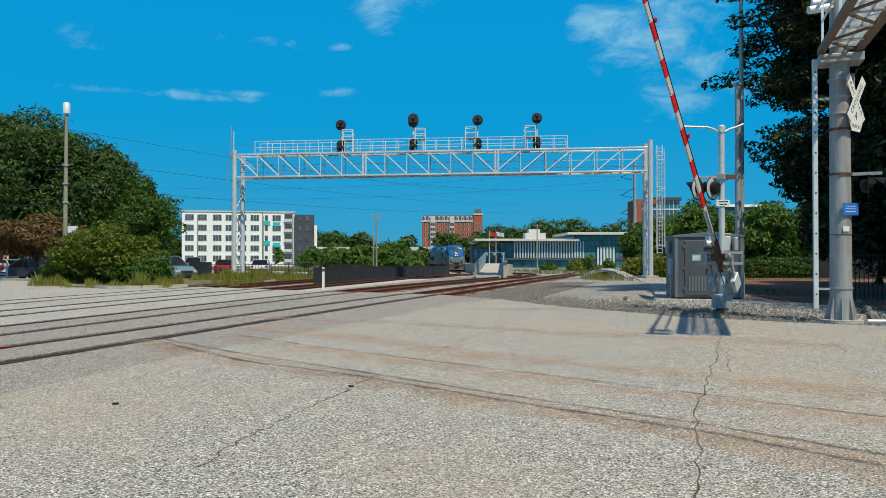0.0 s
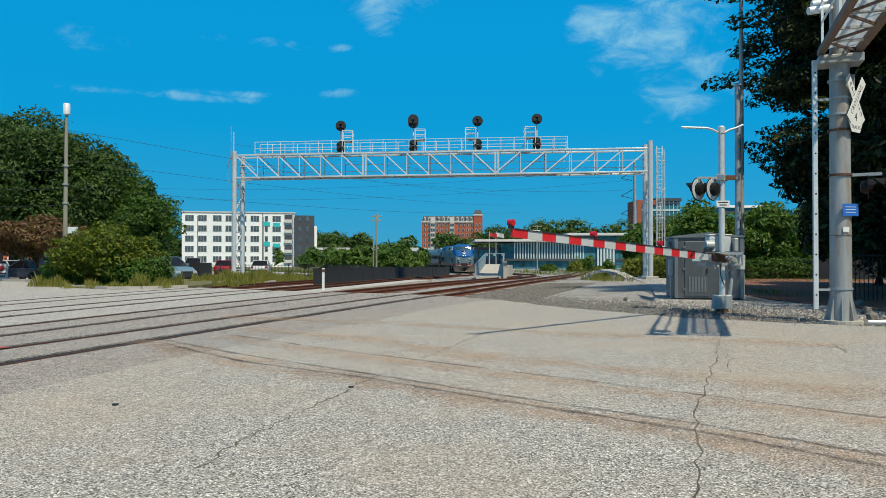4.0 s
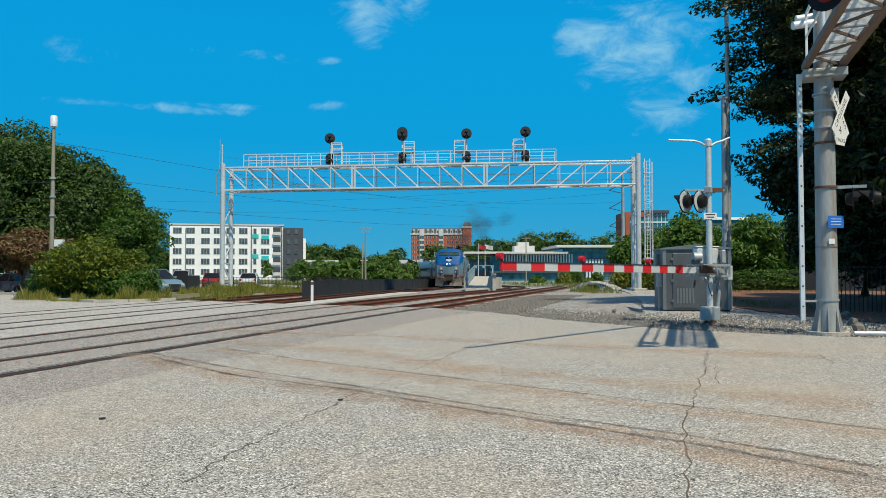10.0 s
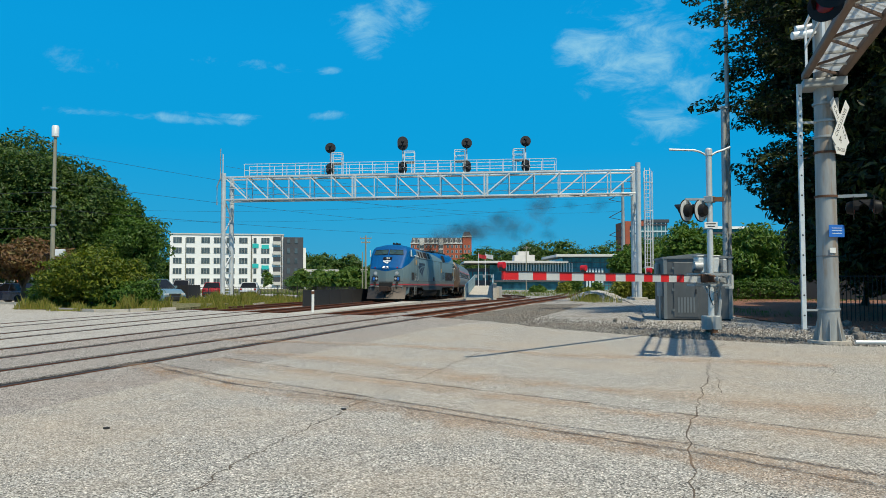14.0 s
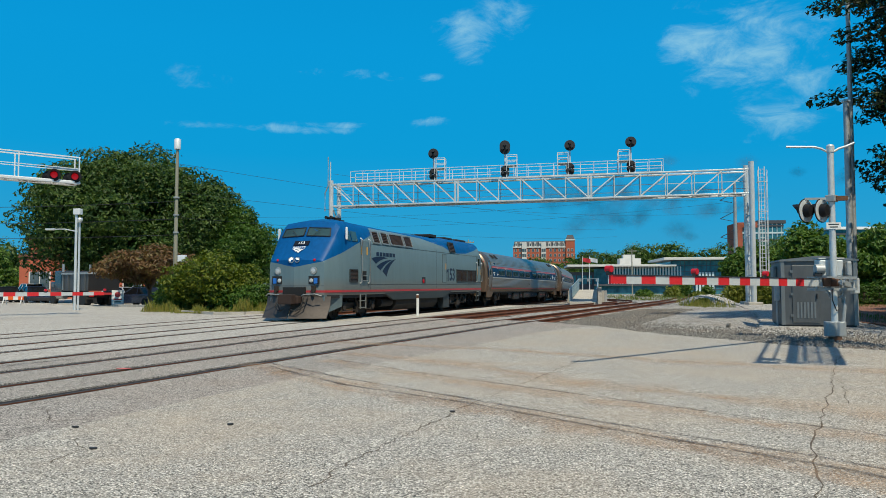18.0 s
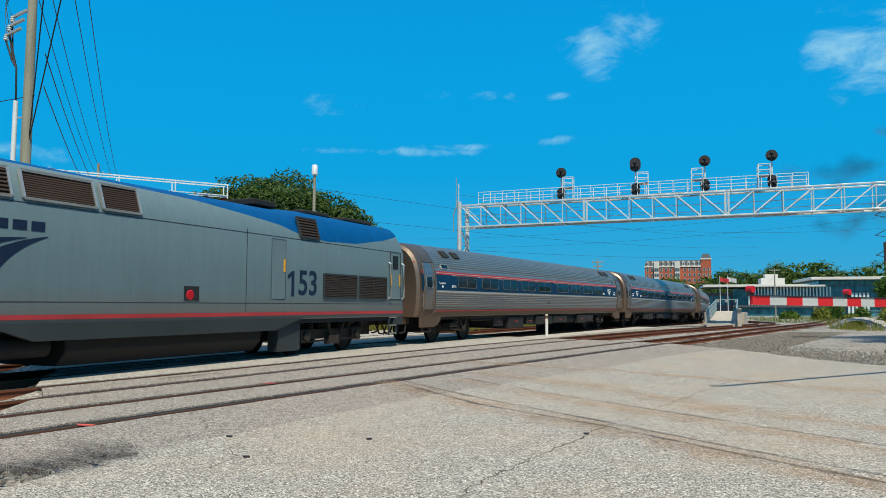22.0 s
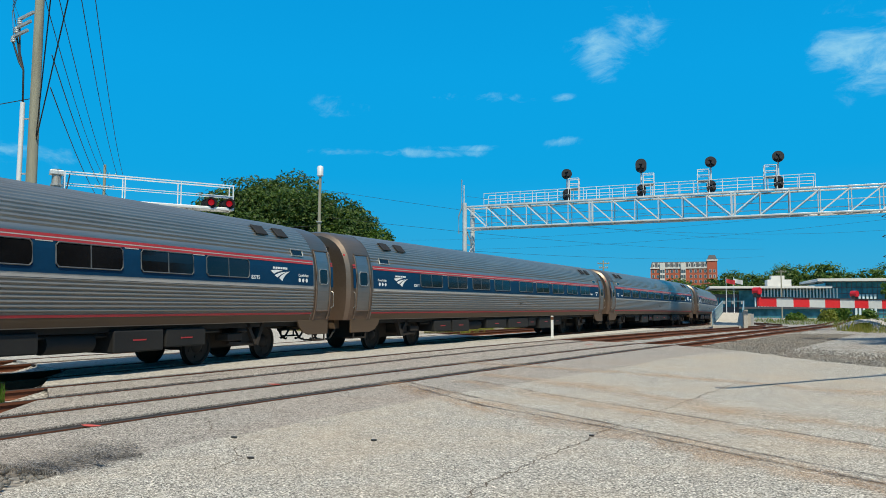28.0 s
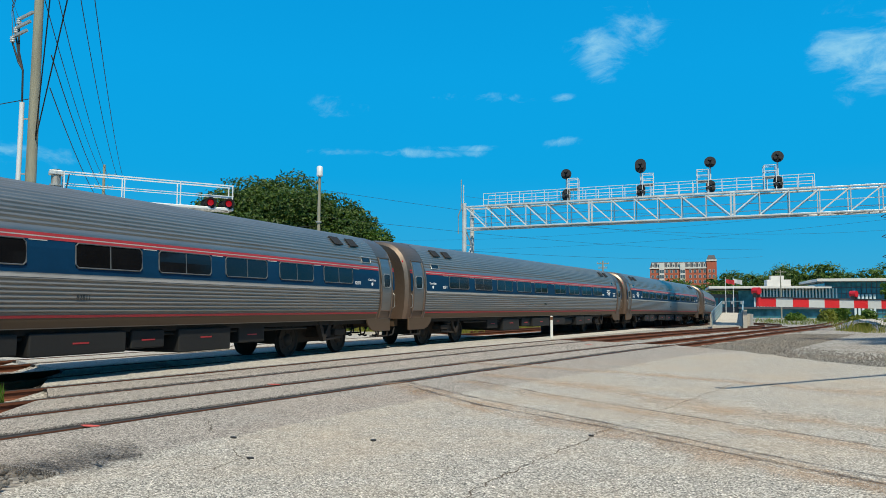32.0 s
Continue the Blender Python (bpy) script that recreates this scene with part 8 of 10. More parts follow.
TEAL_GLASS = glass_mat("teal_glass", (0.05, 0.19, 0.23), 0.10)


def add_window(parent, x, z, w, h, y=-0.02, mull=1, frame=None):
    win = part("window", Geo().box(x - w / 2 - 0.08, x + w / 2 + 0.08, y - 0.05, y, z - h / 2 - 0.08, z + h / 2 + 0.08), frame or TRIM, parent)
    step = w / mull
    for k in range(mull):
        part("pane", Geo().box(x - w / 2 + k * step + 0.05, x - w / 2 + (k + 1) * step - 0.05, y - 0.09, y - 0.05, z - h / 2, z + h / 2), PANE, win)


def make_apartments():
    t = thing("apartment_building", "white five-storey apartment block with a charcoal end", "building", at=pose(-79.6, 229, -1.0, 0, 0, 11))
    W = 33.7
    part("wall", Geo().box(0, W, 0, 16, 0, 16.8), WHITE_WALL, t, "white rendered wall")
    part("parapet", Geo().box(-0.2, W + 0.2, -0.2, 16, 16.8, 17.2), TRIM, t)
    part("end_wall", Geo().box(W, W + 6.1, -0.6, 14, 0, 16.2), GREY_WALL, t, "charcoal clad end block")
    part("side_strip", Geo().box(W + 6.1, W + 7.0, 1, 12, 0, 13.0), WHITE_WALL, t)
    part("plinth", Geo().box(W + 4, W + 9, -3, 4, 0, 1.8), TRIM, t)
    cols = [2.2, 6.0, 10.4, 14.1, 17.8, 21.6, 28.2]
    for r in range(5):
        z = 2.5 + 3.15 * r
        for c in cols:
            add_window(t, c, z, 2.5, 1.7, mull=3)
        add_window(t, 25.1, z, 0.9, 1.6)
        # no recess here: the charcoal panel stands for shade in the balcony opening
        b = part("balcony", Geo().box(30.6, 32.9, -0.06, -0.01, z - 1.2, z + 1.3), GREY_WALL, t, "flat dark panel standing for the shaded balcony opening")
        part("balcony_rail", Geo().box(30.5, 33.0, -0.5, -0.4, z - 1.2, z - 0.2), TRIM, b)
        for x in (35.3, 37.6):
            add_window(t, x, z, 1.0, 1.6, y=-0.62, frame=GREY_WALL)
    for x, z in ((25.1, 13.6), (28.2, 13.3), (25.1, 7.4), (28.2, 6.9)):
        part("teal_panel", Geo().box(x - 1.1, x + 1.1, -0.16, -0.02, z - 0.75, z + 0.5), TEAL, t)
    for x in (24.0, 33.2):
        part("downpipe", Geo().cyl((x, -0.12, 0), (x, -0.12, 16.8), 0.12, n=8), GREY_WALL, t)
    return t


make_apartments()


def make_brick_block():
    t = thing("brick_building", "red-brick apartment block with a slate mansard roof and corner tower", "building", at=pose(-13.5, 480, -1.5))
    W = 33.5
    part("wall", Geo().box(0, W, 0, 18, 0, 26.6), BRICK, t, "red brick wall")
    part("cornice", Geo().box(-0.3, W + 0.3, -0.4, 18, 26.6, 27.4), TRIM, t)
    part("mansard", Geo().loft([[(0, 0, 27.4), (W, 0, 27.4), (W, 18, 27.4), (0, 18, 27.4)], [(0.8, 1.4, 30.8), (W - 0.8, 1.4, 30.8), (W - 0.8, 16.6, 30.8), (0.8, 16.6, 30.8)]], True, False, True), SLATE, t, "dark slate mansard roof")
    tw = part("tower", Geo().box(W - 0.5, W + 5.2, -0.8, 5, 0, 31.0), BRICK, t, "brick corner tower")
    part("tower_top", Geo().box(W - 0.8, W + 5.5, -1.1, 5.3, 31.0, 31.9), TRIM, tw)
    part("tower_roof", Geo().loft([[(W - 0.4, -0.8, 31.9), (W + 5.1, -0.8, 31.9), (W + 5.1, 5, 31.9), (W - 0.4, 5, 31.9)], [(W + 0.6, 0.2, 34.6), (W + 4.1, 0.2, 34.6), (W + 4.1, 4, 34.6), (W + 0.6, 4, 34.6)]], True, False, True), SLATE, tw)
    for r in range(8):
        z = 2.6 + 3.2 * r
        for k in range(12):
            x = 1.6 + k * 2.75
            if 5.5 < x < 9.5 or 18 < x < 21:
                continue
            add_window(t, x, z, 1.3, 1.7)
        for x in (W + 1.2, W + 3.5):
            add_window(t, x, z, 1.1, 1.7, y=-0.82)
    for x in (7.0, 19.2):
        bay = part("bay", Geo().box(x - 1.5, x + 1.5, -1.0, 0, 0, 30.2), TRIM, t, "pale projecting bay")
        for r in range(8):
            add_window(t, x - 0.7, 2.6 + 3.2 * r, 1.3, 1.9, y=-1.02)
            add_window(t, x + 0.7, 2.6 + 3.2 * r, 1.3, 1.9, y=-1.02)
    for k in range(11):
        x = 1.9 + k * 3.0
        d = part("dormer", Geo().box(x - 0.7, x + 0.7, -0.1, 2.0, 27.4, 29.6).prism([(x - 0.95, 29.6), (x + 0.95, 29.6), (x, 30.5)], -0.2, 2.0, Matrix(((1, 0, 0, 0), (0, 0, 1, 0), (0, 1, 0, 0), (0, 0, 0, 1)))), TRIM, t, "white dormer")
        part("pane", Geo().box(x - 0.4, x + 0.4, -0.14, -0.1, 27.8, 29.2), PANE, d)
    return t


make_brick_block()


def make_station():
    t = thing("station_building", "long glass and pale-metal station hall with flat roof", "station", at=pose(16.6, 170, -1.2) @ Matrix.Diagonal((1, 1, 1.25, 1)))
    part("left_hall", Geo().box(-3.5, 13.0, 0.6, 18, 0, 5.0), TEAL_GLASS, t, "teal glass wall")
    part("right_hall", Geo().box(13.0, 28.0, 0, 20, 0, 6.3), TEAL_GLASS, t, "teal glass wall")
    part("left_roof", Geo().box(-9.5, 14.0, -1.6, 19, 5.3, 5.7), TRIM, t, "thin pale flat roof", bevel=0.05)
    part("right_roof", Geo().box(11.2, 29.0, -2.2, 21, 6.4, 6.85), TRIM, t, "thin pale flat roof", bevel=0.05)
    part("roof_plant", Geo().box(2.5, 7.2, 4, 9, 5.7, 6.9).box(3.4, 6.0, 5, 8, 6.9, 7.6), TRIM, t, "white rooftop plant")
    part("floor_band", Geo().box(-3.6, 28.1, -0.25, 0.5, 1.9, 2.25), GREY_WALL, t)
    for k in range(26):
        x = -0.5 + 0.62 * k
        part("fin", Geo().box(x, x + 0.24, -0.1, 0.58, 2.25, 5.3), PALE_FIN, t)
    for k in range(6):
        x = 18.2 + 0.7 * k
        part("fin", Geo().box(x, x + 0.4, -0.5, 0.0, 0.3, 4.3), PALE_FIN, t)
    for k in range(17):
        x = 13.2 + 0.92 * k
        part("mullion", Geo().box(x, x + 0.08, -0.08, 0.0, 0.0, 6.3), GREY_WALL, t)
    for z in (1.2, 3.4, 4.4, 5.4):
        part("transom", Geo().box(13.0, 28.0, -0.09, 0.0, z, z + 0.09), GREY_WALL, t)
    part("low_wing", Geo().box(-10.0, -3.5, 1.5, 16, 0, 4.4), GREY_WALL, t, "dark low wing")
    for k in range(5):
        part("pane", Geo().box(-9.6 + 1.2 * k, -8.7 + 1.2 * k, 1.40, 1.5, 2.2, 3.8), TEAL_GLASS, t)
    return t


PALE_FIN = paint("pale_fin", (0.60, 0.70, 0.70), 0.5, 0.1, 0.15)
make_station()


def make_office():
    t = thing("office_tower", "teal glass office tower with a brick-red frame", "building", at=pose(104, 400, -1.0))
    part("wall", Geo().box(0, 22, 0, 20, 0, 33.5), TEAL_GLASS, t, "teal curtain wall")
    part("brick_frame", Geo().box(-0.8, 1.6, -1.0, 20, 0, 34.2).box(1.6, 9.0, -1.0, 18, 31.6, 34.2), BRICK, t, "brick-red frame")
    part("roof", Geo().box(9, 23, -0.5, 20, 33.5, 35.2), GREY_WALL, t)
    for r in range(9):
        part("spandrel", Geo().box(1.6, 22, -0.4, 0, 3.2 + 3.6 * r, 4.0 + 3.6 * r), PALE_FIN if r % 2 else GREY_WALL, t)
    for k in range(9):
        part("mullion", Geo().box(2.5 + 2.3 * k, 2.75 + 2.3 * k, -0.3, 0, 0, 33.5), PALE_FIN, t)
    part("podium", Geo().box(8, 27, -4, 4, 0, 19.5), TRIM, t, "pale stepped podium")
    for r in range(4):
        part("podium_window", Geo().box(8.5, 26.5, -4.15, -4.0, 5 + 3.6 * r, 6.8 + 3.6 * r), PANE, t)
    return t


make_office()
ofc = thing("office_building", "low dark-glass office block with a white roof", "building", at=pose(112, 300, -1.0, 0, 0, 8))
part("wall", Geo().box(0, 18, 0, 14, 0, 23.2), TEAL_GLASS, ofc)
part("roof", Geo().box(-1, 19, -1, 15, 23.2, 24.2), WHITE_WALL, ofc)
for r in range(6):
    part("spandrel", Geo().box(0, 18, -0.2, 0, 3 + 3.6 * r, 4.0 + 3.6 * r), GREY_WALL, ofc)
shop = thing("brick_shop", "low orange-red brick building behind the trees", "building", at=pose(-62, 84, -0.3, 0, 0, 32))
part("wall", Geo().box(0, 22, 0, 10, 0, 5.2), BRICK, shop, "red brick wall")
part("parapet", Geo().box(-0.2, 22.2, -0.2, 10.2, 5.2, 5.6), BRICK_DARK, shop)
part("gable", Geo().box(1.0, 6.5, -0.3, 5, 5.6, 7.6), BRICK, shop)
for k in range(6):
    add_window(shop, 2.2 + 3.5 * k, 2.4, 2.2, 2.0, mull=2)

# overpass far behind the platform
ov = thing("overpass", "grey concrete road overpass on piers", "overpass", at=pose(-60, 250, -1.0), kind="structure")
part("deck", Geo().box(0, 72, -4, 4, 4.2, 5.6), GALV_DULL, ov, "concrete deck")
part("parapet", Geo().box(0, 72, -4.2, -3.9, 5.6, 6.3), TRIM, ov)
for k in range(6):
    part("pier", Geo().box(6 + 12 * k, 7.2 + 12 * k, -1, 1, -1, 4.2), CONCRETE, ov)
stair = thing("stair_tower", "small glazed stair tower beside the overpass", "stair tower", at=pose(-6.9, 160, -1.0))
part("frame", Geo().box(-1.2, 1.2, 0, 2.4, 0, 0.4).box(-1.4, 1.4, -0.2, 2.6, 4.2, 4.5).box(-1.2, -1.0, 0, 0.2, 0, 4.3).box(1.0, 1.2, 0, 0.2, 0, 4.3), TRIM, stair)
part("glazing", Geo().box(-0.9, 0.9, 0.3, 2.0, 0.4, 4.0), TEAL_GLASS, stair)

# ---- far woods ----
def make_woods():
    rs = np.random.RandomState(91)
    cl = []
    for x0, x1, y, h, step in ((-120, -30, 330, 16, 4.5), (-60, -9, 300, 12.5, 4), (-9, 20, 300, 8, 4), (30, 130, 330, 19.0, 4.0), (95, 190, 260, 14, 5), (-40, -9, 200, 6.2, 3.5), (-24, -11, 150, 5.3, 2.5), (-15, -3.2, 126, 4.6, 1.5), (2, 11, 250, 11, 3),
                               (-230, -110, 240, 17, 7), (-140, -75, 130, 9, 4), (-330, -190, 260, 20, 8), (27, 62, 420, 23, 5), (120, 300, 330, 20, 7)):
        x = x0
        while x < x1:
            hh = h * rs.uniform(0.7, 1.05)
            for k in range(4):
                r = hh * rs.uniform(0.2, 0.32)
                w = 1.0 if y < 140 else 3.0
                cl.append(((x + rs.uniform(-w, w), y + rs.uniform(-2.6 * w, 2.6 * w), hh * rs.uniform(0.25, 0.85) - 1), (r * 1.2, r, r)))
            x += step * rs.uniform(0.7, 1.3)
    near = [c for c in cl if c[0][1] < 220]
    far = [c for c in cl if c[0][1] >= 220]
    o = leaf_cloud("far_woods", far, 220000, 0.48, LEAF_FAR, None, 92)
    tagged(o, "distant belt of green woods", "woods", kind="stuff")
    o = leaf_cloud("scrub_woods", near, 110000, 0.24, LEAF_SCRUB, None, 94)
    tagged(o, "scrubby green growth beyond the tracks", "woods", kind="stuff")
    # darker leaf colour in the clump cores stands for the woods' inner shade
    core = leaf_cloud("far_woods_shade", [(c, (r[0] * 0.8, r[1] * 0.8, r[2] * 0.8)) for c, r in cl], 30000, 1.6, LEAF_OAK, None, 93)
    tagged(core, "dark inner leaves standing for shade inside the distant woods", "woods", kind="stuff")


make_woods()

# ---- poles and wires ----
WIRE = paint("black_wire", (0.02, 0.02, 0.022), 0.6, 0.0, 0.2)


def make_pole(label, x, y, h, r, arms=(), z=-0.3, group="wooden poles", lean=(0, 0)):
    t = thing("utility_pole", label, "utility pole", at=pose(x, y, z), group=group)
    part("shaft", Geo().tube([(0, 0, 0), (lean[0] * 0.5, lean[1] * 0.5, h * 0.5), (lean[0], lean[1], h)], [r, r * 0.85, r * 0.65], 12), WOOD_POLE, t, "weathered wooden pole", smooth=60)
    for za, half, yaw in arms:
        m = Matrix.Translation((lean[0] * za / h, lean[1] * za / h, za)) @ Matrix.Rotation(radians(yaw), 4, "Z")
        a = part("cross_arm", Geo().box(-half, half, -0.06, 0.06, -0.06, 0.06), WOOD_POLE, t, at=m)
        for s in (-0.9, -0.4, 0.4, 0.9):
            part("insulator", Geo().lathe([(0.02, 0), (0.05, 0.02), (0.04, 0.07), (0.055, 0.09), (0.02, 0.16)], pose(s * half, 0, 0.06), 10), GALV_DULL, a)
    return t


pole_a = make_pole("weathered wooden pole with a white antenna on top", -22.4, 44.5, 10.2, 0.14, lean=(0.05, 0))
part("antenna", Geo().lathe([(0.16, 0), (0.2, 0.03), (0.2, 0.62), (0.15, 0.68)], pose(0.05, 0, 10.28), 18), WHITE_STEEL, pole_a, "white drum antenna", smooth=40)
part("antenna_mount", Geo().cyl((0.05, 0, 10.1), (0.05, 0, 10.3), 0.07).bar((-0.1, 0, 10.0), (-0.35, 0, 9.8), 0.04), GALV_DULL, pole_a)
part("equipment_box", Geo().box(0.22, 0.72, -0.14, 0.14, 3.2, 3.62), WHITE_STEEL, pole_a, "pale equipment box", bevel=0.02)
for z in (7.2, 6.1, 5.0):
    part("pole_band", Geo().lathe([(0.15, 0), (0.18, 0.0), (0.18, 0.09), (0.15, 0.09)], pose(0.03, 0, z), 12), GALV_DULL, pole_a)

pole_c = make_pole("tall wooden power pole with switchgear and conduit", -22.1, 21.0, 17.0, 0.21, ((15.6, 1.2, 40),), lean=(0.06, 0.0))
part("conduit", Geo().cyl((-0.42, -0.16, 0.0), (-0.36, -0.16, 9.0), 0.085, n=12), WHITE_STEEL, pole_c, "pale riser conduit", smooth=40)
for z in (3, 6.4, 8.4):
    part("standoff", Geo().bar((-0.40, -0.16, z), (0.02, 0, z), 0.05), GALV_DULL, pole_c)
for k in range(3):
    sw = part("cutout_switch", Geo().bar((-0.2, -0.12 * k, 12.4 - 0.38 * k), (-0.85, -0.12 * k, 12.2 - 0.38 * k), 0.09), GALV_DULL, pole_c, "grey cutout switch on a bracket")
    part("porcelain", Geo().lathe([(0.05, 0), (0.10, 0.04), (0.05, 0.08), (0.10, 0.12), (0.05, 0.16), (0.09, 0.2), (0.03, 0.24)], pose(-0.85, -0.12 * k, 12.0 - 0.38 * k), 12), WHITE_STEEL, sw)
    part("jumper", Geo().tube([(-0.85, -0.12 * k, 12.2 - 0.38 * k), (-1.1, -0.1, 12.9 - 0.2 * k), (-0.8, 0, 13.6), (-0.1, 0, 13.9)], 0.015, 5), WIRE, sw)
    part("riser_cable", Geo().tube([(-0.85, -0.12 * k, 12.0 - 0.38 * k), (-0.62, -0.15, 10.9 - 0.2 * k), (-0.40, -0.16, 10.2), (-0.36, -0.16, 9.0)], 0.035, 6), WIRE, sw)
part("grey_bracket", Geo().bar((0.05, 0, 14.8), (-0.55, -0.1, 14.8), 0.06).bar((0.05, 0, 13.5), (-0.5, -0.1, 13.6), 0.06), GALV_DULL, pole_c)
pole_d = make_pole("distant wooden pole with insulators", -53.7, 60.3, 15.6, 0.19, ((14.6, 1.1, 40), (13.4, 0.9, 40)))
for k in (-0.5, 0.5):
    part("transformer", Geo().cyl((k, 0, 9.6), (k, 0, 11.0), 0.30, n=14).cyl((k, 0, 11.0), (k, 0, 11.12), 0.30, 0.12, n=14), GALV, pole_d, "grey pole transformer", smooth=40)
part("casing", Geo().cyl((0.02, -0.05, 0.0), (0.02, -0.05, 8.3), 0.27, 0.24, n=16), GALV, pole_d, "pale steel casing round the pole's foot", smooth=40)
pole_b = thing("street_pole", "grey street-light pole with a white top box", "street lamp", at=pose(-26.7, 41.0, -0.3))
part("shaft", Geo().cyl((-0.09, 0, 0), (-0.09, 0, 5.9), 0.075, n=10), GALV, pole_b, smooth=40)
part("shaft", Geo().cyl((0.12, 0, 0), (0.12, 0, 5.5), 0.06, n=10), GALV, pole_b, smooth=40)
part("top_box", Geo().box(-0.22, 0.2, -0.15, 0.15, 5.9, 6.25), WHITE_STEEL, pole_b, "white box", bevel=0.02)
part("camera_dome", Geo().lathe([(0.02, 0), (0.13, 0.08), (0.16, 0.2), (0.12, 0.3)], pose(0.2, -0.1, 5.4), 14), GALV, pole_b)
part("lamp_arm", Geo().tube([(0, 0, 4.9), (-0.8, 0, 5.05), (-1.5, 0, 5.05)], 0.035, 6), GALV, pole_b)
part("lamp_head", Geo().box(-2.0, -1.45, -0.1, 0.1, 5.0, 5.1), GALV, pole_b, bevel=0.02)
make_pole("distant wooden pole beyond the platform", -9.3, 105, 8.7, 0.14, ((8.3, 0.8, 0), (7.7, 0.6, 0)), -0.9)
make_pole("slim wooden pole beyond the platform", -9.75, 105, 6.4, 0.10, (), -0.9)
make_pole("distant wooden pole by the station", 18.8, 150, 9.4, 0.14, ((9.0, 0.9, 0),), -1.0)
make_pole("distant wooden pole by the apartments", -49, 150, 11.0, 0.13, (), -0.9)
make_pole("distant wooden pole by the apartments", -33.5, 140, 10.2, 0.13, (), -0.9)
tall = thing("power_pylon_pole", "slim grey power pole with side insulators", "power pole", at=pose(23.5, 92, -0.9))
part("shaft", Geo().cyl((0, 0, 0), (0, 0, 14.4), 0.3, 0.16, n=12), GALV_DULL, tall, smooth=40)
for z in (13.2, 11.0, 8.8):
    part("insulator_arm", Geo().bar((0, 0, z), (-1.7, 0, z - 0.9), 0.08).bar((-1.7, 0, z - 0.9), (-0.3, 0, z - 1.2), 0.06), WIRE, tall)


def wire(a, b, sag, r=0.012, n=14):
    """A hanging wire between two points."""
    a, b = Vector(a), Vector(b)
    pts = [a + (b - a) * (k / n) - Vector((0, 0, 4 * sag * (k / n) * (1 - k / n))) for k in range(n + 1)]
    return single("overhead_wire", Geo().tube(pts, r, 5), WIRE, "thin black overhead wire", "wire", group="overhead wires")


for za, zb, s in ((9.4, 9.6, 0.8), (7.6, 7.8, 0.8), (6.0, 6.4, 0.8)):
    wire((-22.4, 44.5, za - 0.3), (16, 150, zb + 4.5), s, 0.011)
for za, zb in ((7.0, 7.4), (5.9, 6.4), (4.9, 5.6)):
    wire((-22.4, 44.5, za - 0.3), (-60, 44, zb), 0.5, 0.016)
wire((-22.4, 44.5, 6.8), (-27, 58, 3.0), 0.2, 0.014)
for k, (dx, z) in enumerate(((0.9, 15.4), (0.4, 15.4), (-0.4, 15.4), (-0.9, 15.4))):
    wire((-21.5 + dx * 0.9, 21.0 + dx * 0.7, z - 0.1), (-53.2 + dx * 0.8, 60.8 + dx * 0.7, z - 1.0), 0.9, 0.02)
for z in (10.4, 9.2):
    wire((-21.4, 21.0, z), (-53.2, 60.6, z + 1.6), 0.9, 0.02)
wire((-21.95, 21.0, 7.3), (-14.6, 15.6, 13.6), 0.02, 0.022)
wire((-21.95, 21.0, 7.4), (-15.8, 15.6, 13.8), 0.02, 0.022)
wire((-21.5, 21.0, 14.0), (-60, 10, 15.0), 0.6, 0.016)
wire((-21.8, 21.0, 8.9), (-60, 16, 6.0), 0.5, 0.016)
wire((-21.3, 21.0, 4.5), (-26.5, 27.4, 7.4), 0.8, 0.03)
for z in (9.0, 10.6):
    wire((-16.5, 60, z), (23.5, 92, z + 1.0), 1.0, 0.010)
    wire((-60, 130, z + 3.6), (23.5, 92, z + 2.2), 1.6, 0.012)

# ---- vehicles ----
TYRE = paint("tyre_rubber", (0.018, 0.018, 0.018), 0.85, 0.0, 0.3)
RIM = paint("wheel_rim", (0.40, 0.41, 0.42), 0.35, 0.7, 0.2)
TAIL = paint("tail_light", (0.35, 0.01, 0.01), 0.25)


def car_paint(name, c):
    m = paint(name, c, 0.22, 0.2, 0.12)
    m.node_tree.nodes["Principled BSDF"].inputs["Coat Weight"].default_value = 0.6
    return m


def add_wheel(t, x, y, r, w, s):
    m = pose(x, y, r, 0, 90 * s, 0)
    wh = part("wheel", Geo().lathe([(r * 0.62, -w / 2), (r * 0.95, -w / 2), (r, -w * 0.3), (r, w * 0.3), (r * 0.95, w / 2), (r * 0.62, w / 2)], m, 20), TYRE, t, smooth=40)
    part("rim", Geo().lathe([(0.02, w * 0.40), (r * 0.2, w * 0.42), (r * 0.5, w * 0.28), (r * 0.62, w * 0.44), (r * 0.62, -w * 0.3), (0.02, -w * 0.3)], m, 20), RIM, wh, smooth=40)


